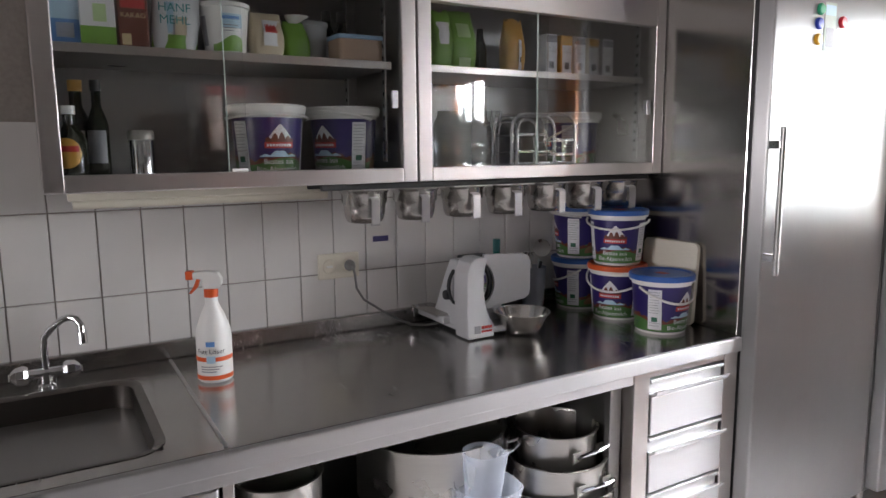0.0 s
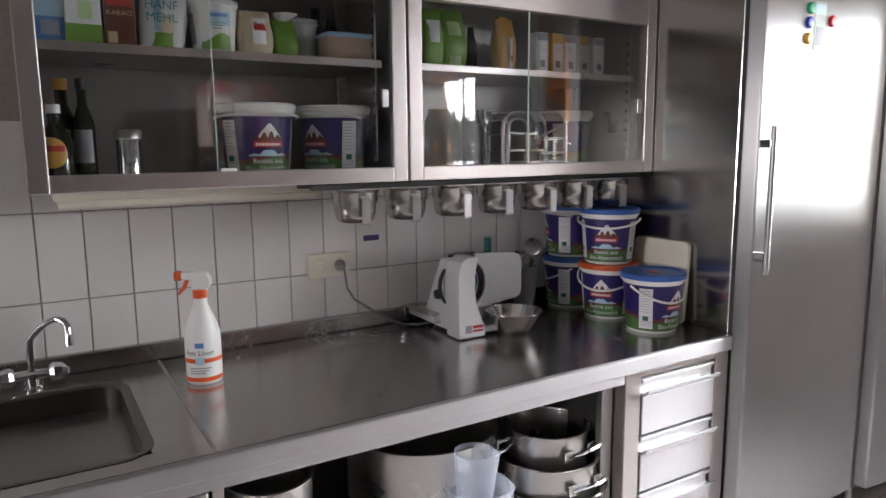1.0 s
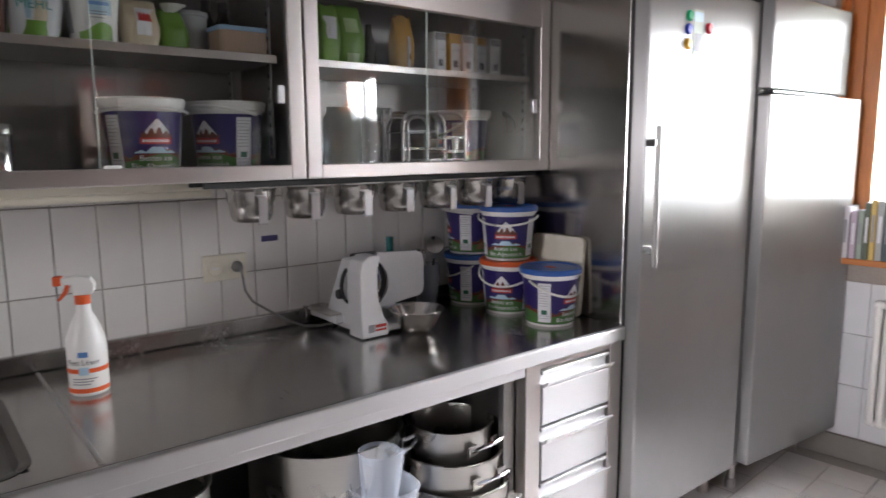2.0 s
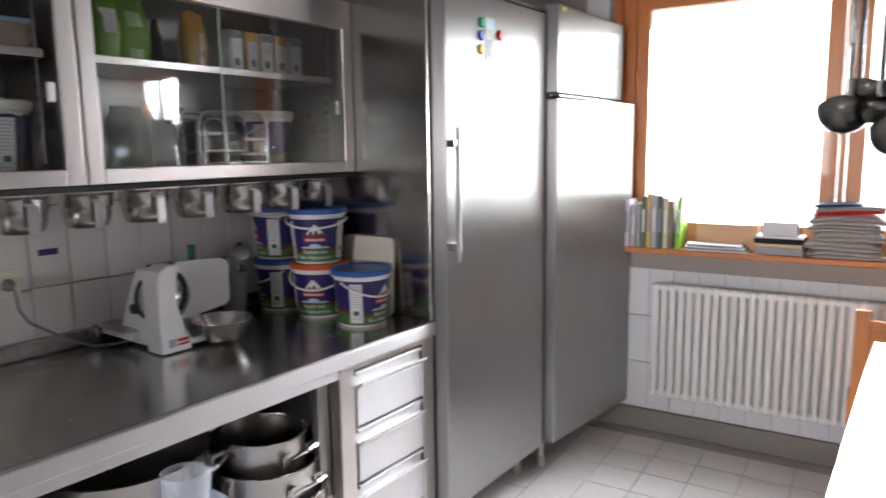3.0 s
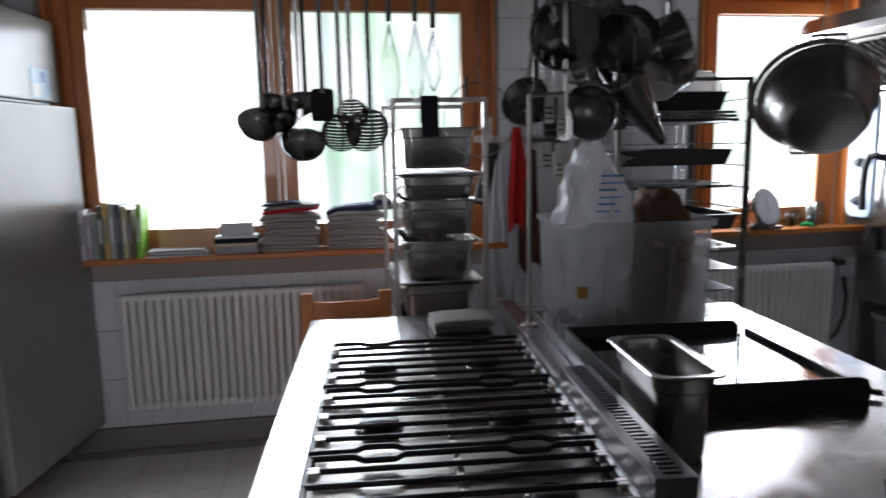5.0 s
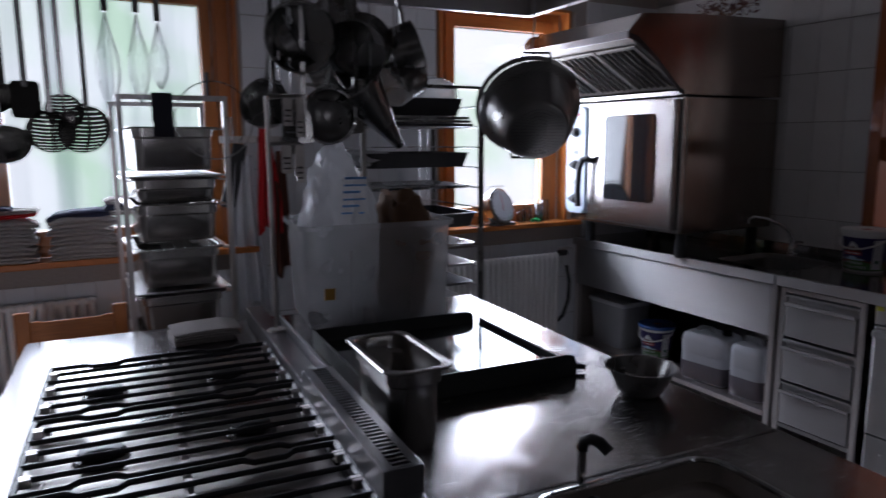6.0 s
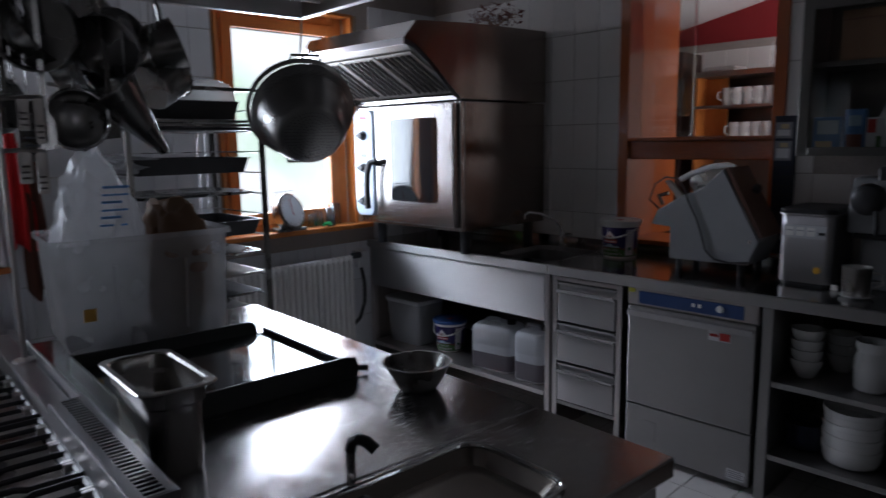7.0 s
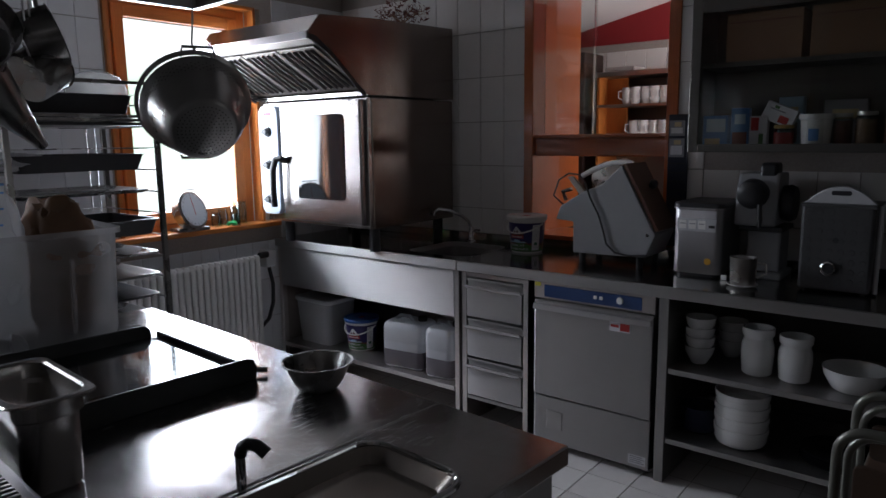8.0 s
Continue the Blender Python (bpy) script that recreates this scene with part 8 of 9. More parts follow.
wbk = thing("wooden_box", at(I4, -0.18, 3.52, SZ), "flat pale wooden box on the window board", "box")
part("box", box(-0.14, 0.14, -0.04, 0.035, 0.0, 0.125, 0.003), material("pale_wood", (0.60, 0.34, 0.18), 0.5, 0, 0.15, 8, 0.05, (2, 20, 20)), wbk)
pp = thing("paper_pile", at(I4, -0.22, 3.43, SZ), "low pile of papers and magazines", "papers")
for k in range(5):
    part("magazine", box(-0.14 + 0.008 * (k % 3), 0.145 - 0.006 * k, -0.035, 0.06, 0.007 * k, 0.007 * k + 0.0055, 0.001), PRINT_WHITE if k % 2 == 0 else PRINT_GREY, pp, m=pose(0, 0, 0, 0, 0, (2, -3, 1, -2, 4)[k]))
bx1 = thing("box_pile", at(I4, 0.055, 3.475, SZ), "small pile of boxes and papers, some dark blue", "boxes")
for k, (w, d, z0, z1, mt) in enumerate(((0.20, 0.13, 0.0, 0.035, PRINT_GREY), (0.19, 0.13, 0.035, 0.052, CREAM_LABEL), (0.21, 0.13, 0.052, 0.075, CLOTH_DARK), (0.20, 0.12, 0.075, 0.088, PRINT_WHITE), (0.15, 0.10, 0.088, 0.150, GREY_PLASTIC))):
    part("box", box(-w / 2, w / 2, -d / 2, d / 2, z0, z1, 0.002), mt, bx1)
folded_stack(at(I4, 0.315, 3.475, SZ), 0.305, 0.16, 5, 0.042, [CLOTH], "stack of folded grey kitchen towels on the window board", 11)
folded_stack(at(I4, 0.330, 3.475, SZ + 0.195) @ pose(0, 0, 0, 0, -4, 0), 0.29, 0.15, 2, 0.018, [CLOTH_RED, CLOTH], "folded red towel on a pile of grey ones", 12)
folded_stack(at(I4, 0.27, 3.475, SZ + 0.228) @ pose(0, 0, 0, 0, -3, 0), 0.20, 0.13, 1, 0.018, [CLOTH_BLUE], "folded dark blue towel topping the pile", 13)
folded_stack(at(I4, 0.640, 3.475, SZ), 0.31, 0.16, 5, 0.038, [CLOTH], "wide stack of folded grey kitchen towels", 14)
folded_stack(at(I4, 0.635, 3.475, SZ + 0.180) @ pose(0, 0, 0, 0, -5, 0), 0.30, 0.15, 1, 0.034, [CLOTH_BLUE], "dark blue folded towel on top", 15)
folded_stack(at(I4, 0.80, 3.475, SZ + 0.190), 0.16, 0.14, 3, 0.028, [CLOTH, CLOTH_BLUE], "loose towels piled by the window frame", 16)

# scale and jars on the other board
ks = thing("kitchen_scale", at(I4, 2.885, 3.445, 0.995), "round-dialled metal kitchen scale", "kitchen scale")
part("base", box(-0.10, 0.10, -0.045, 0.055, 0, 0.02, 0.006), STEEL_WORN, ks)
dial = part("housing", lathe([(0, -0.03), (0.105, -0.03), (0.112, -0.024), (0.112, 0.028), (0.104, 0.034), (0, 0.034)], 36), STEEL_WORN, ks, smooth=True, m=pose(0, 0, 0.112, 72, 0, 18))
part("dial_face", lathe([(0, 0.0345), (0.096, 0.0345)], 36), GREY_PLASTIC, dial)
part("needle", box(-0.002, 0.002, -0.03, 0.075, 0.0355, 0.037), PRINT_RED, dial)
for k in range(20):
    a = 2 * math.pi * k / 20
    part("dial_mark", box(-0.001, 0.001, 0.080, 0.092, 0.035, 0.0356), PRINT_BLACK, dial, m=Matrix.Rotation(a, 4, "Z"))
part("frame_arm", tube([(-0.07, 0.02, 0.15), (-0.07, 0.02, 0.235), (0.05, 0.02, 0.235), (0.05, 0.02, 0.18)], 0.004, 6), STEEL_WORN, ks)
for k, (x, r, h) in enumerate(((3.075, 0.030, 0.085), (3.14, 0.032, 0.095), (3.21, 0.030, 0.125), (3.275, 0.034, 0.135), (3.17, 0.026, 0.075))):
    j = thing("glass_jar", at(I4, x, 3.475 + 0.03 * (k % 2) - (0.06 if k == 4 else 0), 0.995), "small clear empty glass jar", "jar", "glass jars")
    part("glass", lathe([(0, 0.0), (r, 0.0), (r, h * 0.8), (r * 0.8, h * 0.88), (r * 0.8, h), (r * 0.74, h), (r * 0.74, h * 0.88), (r * 0.93, h * 0.79), (r * 0.93, 0.004), (0, 0.004)], 20), CLEAR_GLASS, j, smooth=True)
hbp = thing("green_cutter", at(I4, 3.135, 3.405, 0.995), "bright green plastic cutter on the window board", "utensil")
part("ring", tube([(0.025 * math.cos(a), 0.014 * math.sin(a), 0.02 + 0.006 * math.sin(2 * a)) for a in [2 * math.pi * k / 14 for k in range(14)]], 0.010, 6, closed=True), colour("vivid_green", (0.02, 0.40, 0.10), 0.35), hbp, smooth=True)
# radiator valve and cable
rv = thing("radiator_valve", at(I4, 3.315, 3.36, 0.80), "black thermostat valve on the radiator", "valve")
part("head", tube([(-0.03, 0, 0), (0.03, 0, 0)], 0.020, 12), BLACK_PLASTIC, rv)
part("box", box(0.035, 0.115, 0.02, 0.10, -0.09, 0.02, 0.008), GREY_PLASTIC, rv)
part("pipe", tube([(0.075, 0.05, -0.09), (0.085, 0.03, -0.2), (0.08, 0.03, -0.32), (0.04, 0.03, -0.42), (-0.02, 0.04, -0.47)], 0.012, 8), BLACK_PLASTIC, rv, "black hose", smooth=True)

# ---- things on the dish side ----
SLATE_PLASTIC = material("grey_enamel", (0.29, 0.295, 0.30), 0.42, 0.0, 0.04, 60, 0.05, stain=0.08, stain_scale=5)
BROWN_PANEL = material("brown_panel", (0.16, 0.085, 0.06), 0.45, 0.0, 0.08, 30, 0.05, stain=0.12)
NAVY_PRINT = colour("navy_print", (0.012, 0.016, 0.035), 0.5)
AMBER_SEAL = colour("amber_seal", (0.55, 0.30, 0.03), 0.4)
GLASS_JAR = thin_glass("jar_glass", (0.86, 0.90, 0.88), 0.10)
CANISTER = milky("canister_plastic", (0.88, 0.90, 0.93), 0.80, 0.4)
DARK_LIQUID = colour("brown_liquid", (0.13, 0.115, 0.13), 0.35)

# sink tap
tp = thing("tap", pose(4.04, 2.285, EZ), "chrome swivel tap beside the dish sink", "tap")
part("base", lathe([(0, 0), (0.026, 0), (0.026, 0.012), (0.018, 0.018), (0.018, 0.085), (0.014, 0.092), (0, 0.094)], 20), CHROME, tp, smooth=True)
part("spout", tube([(0, 0, 0.08), (-0.01, 0.015, 0.13), (-0.03, 0.05, 0.165), (-0.07, 0.11, 0.195), (-0.11, 0.165, 0.205), (-0.125, 0.185, 0.19), (-0.128, 0.188, 0.165)], 0.010, 10), CHROME, tp, smooth=True)
part("lever", tube([(0, -0.01, 0.07), (-0.02, -0.05, 0.085), (-0.025, -0.075, 0.084)], 0.007, 8), CHROME, tp, smooth=True)

bucket(pose(3.955, 1.845, EZ), 175, WHITE_PLASTIC, "purple yoghurt bucket with a white lid beside the slicer", handle_down=28)

# large slicing machine, seen from its back
sx = thing("slicing_machine", pose(3.80, -0.02, EZ), "grey enamelled slicing machine with a brown panel and black cable", "slicer")
SP = [(1.500, 0.050), (1.502, 0.205), (1.600, 0.213), (1.575, 0.280), (1.455, 0.355), (1.352, 0.396), (1.252, 0.490), (1.076, 0.168), (1.122, 0.056)]
housing = part("housing", prism([(y, z) for y, z in SP], 0.0, 0.25, "x", 0.006), SLATE_PLASTIC, sx)
for k in range(3):
    part("vent_groove", box(-0.002, 0.0008, 1.15, 1.485, 0.075 + k * 0.014, 0.079 + k * 0.014), PRINT_GREY, housing)
d = Vector((0, 1.076 - 1.252, 0.168 - 0.490)).normalized()
nrm = Vector((0, d.z, -d.y)) * (1 if d.z < 0 else -1)
q0, q1 = Vector((0, 1.252, 0.490)) + nrm * 0.001, Vector((0, 1.082, 0.178)) + nrm * 0.001
part("side_plate", prism([(q0.y, q0.z), (q1.y, q1.z), ((q1 + nrm * 0.02).y, (q1 + nrm * 0.02).z), ((q0 + nrm * 0.02).y, (q0 + nrm * 0.02).z)], 0.01, 0.245, "x", 0.004), BROWN_PANEL, sx, "brown side plate")
part("screw", lathe([(0, 0), (0.009, 0), (0.008, 0.003), (0, 0.004)], 14), CHROME, housing, m=pose(0, 1.115, 0.165, 0, -90, 0))
part("top_arm", tube([(0.09, 1.50, 0.43), (0.09, 1.44, 0.462), (0.09, 1.34, 0.497), (0.09, 1.27, 0.505), (0.09, 1.235, 0.492)], 0.014, 10), WHITE_PLASTIC, sx, "white carriage arm", smooth=True)
part("carriage_plate", prism([(1.555, 0.425), (1.525, 0.432), (1.425, 0.330), (1.470, 0.320)], 0.03, 0.05, "x", 0.004), STEEL_POT, sx)
part("blade_guard", lathe([(0, 0), (0.085, 0), (0.09, 0.008), (0.07, 0.014), (0, 0.016)], 32), STEEL_POT, sx, smooth=True, m=pose(0.10, 1.36, 0.415, 0, -90, 0))
part("knob", lathe([(0, 0), (0.022, 0), (0.024, 0.02), (0.014, 0.03), (0, 0.031)], 18), BLACK_PLASTIC, sx, smooth=True, m=pose(0.14, 1.160, 0.40, 110, 0, 0))
part("pusher", tube([(0.11, 1.60, 0.30), (0.11, 1.62, 0.345), (0.11, 1.57, 0.36)], 0.012, 8), STEEL_POT, sx, smooth=True)
part("cable", tube([(0.06, 1.58, 0.275), (0.03, 1.63, 0.33), (0.03, 1.60, 0.41), (0.02, 1.54, 0.445), (0.0, 1.47, 0.44), (-0.012, 1.43, 0.40), (-0.012, 1.405, 0.33), (-0.012, 1.36, 0.25), (-0.012, 1.335, 0.18), (-0.012, 1.315, 0.11), (-0.012, 1.27, 0.07), (-0.012, 1.20, 0.062), (-0.012, 1.11, 0.072)], 0.0048, 8), BLACK_PLASTIC, sx, "black power cable", smooth=True)
for yy in (1.46, 1.16):
    for xx in (0.03, 0.22):
        part("foot", lathe([(0, 0), (0.016, 0), (0.018, 0.052), (0, 0.052)], 14, cx=xx, cy=yy), BLACK_PLASTIC, sx)

# ice maker
im = thing("ice_maker", pose(3.78, 0, EZ), "brushed steel ice maker with a dark lid and button strip", "ice maker")
part("body", prism(rounded(0.0, 0.32, 0.755, 0.965, 0.03), 0.014, 0.300, "z", 0.003), STEEL_DOOR, im, smooth=True)
part("lid", prism(rounded(-0.008, 0.33, 0.748, 0.972, 0.035), 0.301, 0.330, "z", 0.008), BLACK_PLASTIC, im, "dark plastic lid", smooth=True)
part("trim", prism(rounded(-0.009, 0.331, 0.747, 0.973, 0.036), 0.302, 0.310, "z", 0.001), STEEL_EDGE, im)
kp = part("button_strip", box(-0.004, 0.001, 0.775, 0.948, 0.205, 0.262, 0.001), GREY_PLASTIC, im)
for k in range(3):
    part("button", box(-0.006, -0.004, 0.905 - 0.042 * k, 0.938 - 0.042 * k, 0.215, 0.253, 0.001), WHITE_PLASTIC, kp)
    part("print_line", box(-0.0068, -0.006, 0.910 - 0.042 * k, 0.933 - 0.042 * k, 0.236, 0.240), PRINT_GREY, kp)
part("display", box(-0.006, -0.004, 0.782, 0.808, 0.222, 0.234), BLACK_PLASTIC, kp)
part("amber_seal", lathe([(0, 0), (0.015, 0), (0.015, 0.001), (0, 0.001)], 20), AMBER_SEAL, im, m=pose(-0.0005, 0.808, 0.072, 0, -90, 0))
part("spout_block", box(-0.012, 0.0, 0.72, 0.745, 0.0, 0.022, 0.003), WHITE_PLASTIC, im, m=pose(0, 0, 0))
part("base", prism(rounded(0.01, 0.31, 0.765, 0.955, 0.03), 0.0, 0.014, "z"), BLACK_PLASTIC, im)

# vegetable mill with a big knob
vm = thing("vegetable_cutter", pose(3.86, 0.045, EZ), "grey electric vegetable cutter with a dark drum", "food processor")
part("foot_plate", box(0.02, 0.24, 0.485, 0.655, 0.0, 0.03, 0.008), SLATE_PLASTIC, vm)
part("column", prism([(0.05, 0.03), (0.22, 0.03), (0.22, 0.21), (0.06, 0.21)], 0.500, 0.640, "y", 0.01), SLATE_PLASTIC, vm)
part("gear_band", box(0.015, 0.23, 0.487, 0.665, 0.21, 0.232, 0.005), BLACK_PLASTIC, vm)
part("housing", prism([(0.0, 0.233), (0.22, 0.233), (0.22, 0.46), (0.06, 0.46), (0.02, 0.40)], 0.515, 0.685, "y", 0.012), SLATE_PLASTIC, vm)
part("drum", lathe([(0, 0), (0.062, 0), (0.066, 0.01), (0.060, 0.05), (0.035, 0.065), (0, 0.066)], 26), BLACK_PLASTIC, vm, "large dark round drum", smooth=True, m=pose(0.03, 0.612, 0.375, 0, -98, 0))
part("clamp", tube([(-0.03, 0.575, 0.33), (-0.03, 0.568, 0.26), (-0.02, 0.575, 0.235)], 0.010, 8), BLACK_PLASTIC, vm)
part("chute", prism([(0.05, 0.44), (0.16, 0.44), (0.15, 0.505), (0.06, 0.505)], 0.53, 0.60, "y", 0.012), BLACK_PLASTIC, vm)
part("side_drum", lathe([(0, 0), (0.075, 0), (0.08, 0.03), (0.07, 0.05), (0, 0.05)], 26), BLACK_PLASTIC, vm, smooth=True, m=pose(0.12, 0.512, 0.33, 90, 0, 0))
sc = thing("saucer", pose(3.685, 0.632, EZ), "small white saucer under a steel cup", "saucer")
part("plate", lathe([(0, 0), (0.04, 0), (0.060, 0.010), (0.062, 0.012), (0.059, 0.013), (0.05, 0.005), (0, 0.005)], 32), PORCELAIN, sc, smooth=True)
sc = thing("steel_cup", pose(3.685, 0.632, EZ + 0.0055), "dark shiny steel cup standing on a saucer", "cup")
part("cup", lathe([(0, 0), (0.046, 0), (0.049, 0.004), (0.052, 0.115), (0.054, 0.118), (0.052, 0.12), (0.049, 0.118), (0.046, 0.006), (0, 0.006)], 32), STEEL_POT, sc, smooth=True)
part("handle", tube([(0.03, -0.047, 0.095), (0.035, -0.078, 0.09), (0.035, -0.082, 0.05), (0.03, -0.048, 0.03)], 0.005, 8), STEEL_POT, sc, smooth=True)

# pale appliance with a carrying arch, its enamel darkened for shade
BOILER_SHADED = material("shaded_boiler_enamel", (0.06, 0.06, 0.062), 0.38, 0.0, 0.05, 60, 0.05, stain=0.10, stain_scale=5)
ap2 = thing("egg_boiler", pose(3.75, 0, EZ), "dotted appliance with a carrying arch and dial, darkened for shade", "kitchen appliance")
bx2 = part("body", box(0.0, 0.24, 0.185, 0.440, 0.008, 0.352, 0.012), BOILER_SHADED, ap2)
for i in range(6):
    for k in range(8):
        part("dimple", lathe([(0, 0), (0.011, 0), (0.010, 0.0012), (0, 0.0014)], 10), BOILER_SHADED, bx2, m=pose(-0.0002, 0.215 + i * 0.039, 0.05 + k * 0.039, 0, -90, 0))
archy = [(0.425 - 0.225 * k / 14, 0.365 + 0.055 * math.sin(math.pi * k / 14) ** 0.8) for k in range(15)]
part("carrying_arch", prism([(y, z) for y, z in archy] + [(0.185, 0.352), (0.440, 0.352)], 0.04, 0.075, "x", 0.004), GREY_PLASTIC, ap2)
part("grip_hole", prism([(y, z) for y, z in rounded(0.275, 0.345, 0.385, 0.403, 0.008)], 0.0385, 0.0402, "x"), PRINT_BLACK, ap2)
part("lid_rim", box(-0.006, 0.245, 0.180, 0.445, 0.340, 0.353, 0.004), BOILER_SHADED, ap2)
part("side_rail", tube([(0.03, 0.172, 0.01), (0.03, 0.168, 0.35)], 0.009, 8), GREY_PLASTIC, ap2)
part("hole", lathe([(0, 0), (0.011, 0), (0.011, 0.001), (0, 0.001)], 16), PRINT_BLACK, ap2, m=pose(-0.0012, 0.312, 0.212, 0, -90, 0))
dl = part("dial", lathe([(0, 0), (0.028, 0), (0.028, 0.010), (0.023, 0.012), (0.022, 0.006), (0, 0.006)], 24), CHROME, ap2, "chrome-ringed dial", m=pose(-0.0005, 0.332, 0.098, 0, -90, 0))
part("dial_face", lathe([(0, 0.0065), (0.021, 0.0065), (0.019, 0.009), (0, 0.009)], 20), BLACK_PLASTIC, dl)
for yy in (0.21, 0.415):
    for xx in (0.025, 0.215):
        part("foot", lathe([(0, 0), (0.011, 0), (0.011, 0.009), (0, 0.009)], 12, cx=xx, cy=yy), BLACK_PLASTIC, ap2)

# notice strip on the wall
nt2 = thing("notice_strip", pose(4.158, 0, 0), "dark hanging strip with small photographs on tiles", "wall strip")
part("strip", box(-0.016, -0.004, 1.040, 1.140, 0.945, 1.605, 0.003), NAVY_PRINT, nt2)
for k, (z0, z1) in enumerate(((1.50, 1.575), (1.395, 1.487))):
    ph = part("photograph", box(-0.0175, -0.0162, 1.058, 1.134, z0, z1), PRINT_GREY, nt2)
    part("print_panel", box(-0.0185, -0.0176, 1.068, 1.126, z0 + 0.012, z1 - 0.035), PRINT_WHITE, ph)
    part("print_panel", box(-0.0185, -0.0176, 1.075, 1.110, z1 - 0.030, z1 - 0.008), CREAM_LABEL, ph)
for k in range(8):
    part("ridge", box(-0.019, -0.0162, 1.044, 1.136, 1.36 - 0.045 * k, 1.367 - 0.045 * k, 0.001), PRINT_BLACK, nt2)

# ---- wall cabinet contents on the dish side ----
CZ = CZ0 + 0.0155
FW = pose(0, 0, 0, 0, 0, 180)


def stock(y, x=3.98, z=CZ, rz=0):
    return pose(x, y, z, 0, 0, 180 + rz)


pack(stock(0.855), 0.11, 0.06, 0.145, BLUE_PRINT, "blue carton with pale print in the dark cabinet", bands=((0.5, 0.9, -0.35, 0.4, SKY_PRINT), (0.1, 0.3, -0.4, 0.2, CREAM_LABEL)))
pack(stock(0.755, 3.99, rz=6), 0.075, 0.06, 0.175, BLUE_PRINT, "tall blue carton with reddish print", bands=((0.05, 0.4, -0.4, 0.4, COCOA), (0.6, 0.85, -0.3, 0.3, SKY_PRINT)))
pack(stock(0.668, 3.955), 0.072, 0.045, 0.138, PRINT_WHITE, "white carton with a red and green picture", bands=((0.55, 0.95, -0.42, 0.02, PRINT_RED), (0.05, 0.45, 0.05, 0.3, PRINT_GREEN)))
pj = stock(0.572, 3.965)
jr = thing("preserve_jar", pj, "glass jar of red preserve with a gold lid", "jar", "preserve jars")
part("glass", lathe([(0, 0), (0.040, 0), (0.043, 0.005), (0.043, 0.075), (0.036, 0.085)], 26), GLASS_JAR, jr, smooth=True)
part("preserve", lathe([(0, 0.003), (0.040, 0.004), (0.040, 0.066), (0, 0.066)], 26), PRINT_RED, jr, smooth=True)
part("lid", lathe([(0.038, 0.083), (0.040, 0.085), (0.040, 0.097), (0.037, 0.099), (0, 0.099)], 26), colour("gold_lid", (0.45, 0.30, 0.08), 0.3), jr)
cd = thing("recipe_carton", pose(3.962, 0.597, CZ + 0.099) @ pose(0, 0, 0.0, 24, 0, 0) @ pose(0, 0.01, 0.004) @ FW, "tilted white card box with red print on a jar", "package", "groceries")
part("carton", box(-0.02, 0.02, -0.065, 0.065, 0.0, 0.078, 0.002), PRINT_WHITE, cd)
part("print_panel", box(0.0202, 0.0212, 0.005, 0.045, 0.008, 0.038), PRINT_RED, cd)
part("print_panel", box(0.0202, 0.0212, -0.045, 0.02, 0.050, 0.056), PRINT_GREY, cd)
part("print_panel", box(0.0202, 0.0212, -0.03, -0.01, 0.058, 0.07), PRINT_GREEN, cd)
tb = thing("white_tub", stock(0.447, 3.96), "white plastic tub with small blue print", "tub", "groceries")
part("tub", lathe([(0, 0.002), (0.052, 0), (0.060, 0.118), (0.066, 0.12), (0.066, 0.140), (0, 0.141)], 30), WHITE_PLASTIC, tb, smooth=True)
part("print_panel", wrap_strip(lambda z: 0.052 + 0.068 * z, 0, -0.02, 0.02, 0.03, 0.08, 8), BLUE_PRINT, tb)
for yy, c, r, h in ((0.352, COCOA, 0.036, 0.14), (0.268, BROWN, 0.040, 0.145), (0.165, COCOA, 0.045, 0.15), (0.06, BROWN, 0.042, 0.14), (-0.05, PRINT_RED, 0.042, 0.15)):
    jr = thing("preserve_jar", stock(yy, 3.975), "tall glass jar of brown preserve with a metal lid", "jar", "preserve jars")
    part("glass", lathe([(0, 0), (r - 0.002, 0), (r, 0.005), (r, h - 0.025), (r - 0.006, h - 0.014)], 26), GLASS_JAR, jr, smooth=True)
    part("preserve", lathe([(0, 0.003), (r - 0.003, 0.004), (r - 0.003, h - 0.03), (0, h - 0.03)], 22), c, jr, smooth=True)
    part("lid", lathe([(r - 0.004, h - 0.016), (r - 0.002, h - 0.014), (r - 0.002, h), (0, h + 0.001)], 26), STEEL_POT, jr)
for yy, w, h, c in ((0.80, 0.14, 0.115, GREY_PLASTIC), (0.57, 0.10, 0.22, SKY_PRINT), (0.36, 0.16, 0.20, PRINT_GREY), (0.12, 0.15, 0.24, COCOA)):
    pack(stock(yy, 4.09), w, 0.06, h, c, "carton at the back of the dark wall cabinet", bands=((0.1, 0.5, -0.4, 0.3, PRINT_GREY), (0.6, 0.8, -0.3, 0.3, CREAM_LABEL)))
for yy, w, c in ((0.66, 0.30, BROWN), (0.30, 0.36, BROWN), (-0.15, 0.4, BROWN)):
    pack(stock(yy, 3.99, 1.8125), w, 0.18, 0.20, c, "brown cardboard box on the upper cabinet shelf", "box", "cardboard boxes", bands=((0.8, 0.82, -0.48, 0.48, COCOA),), name="cardboard_box")

# ---- crockery under the worktop ----
def crockery(name, m, prof, label, cat, group="", mat=None, n=36):
    c = thing(name, m, label, cat, group)
    part("body", lathe(prof, n), mat or PORCELAIN, c, smooth=True)
    return c


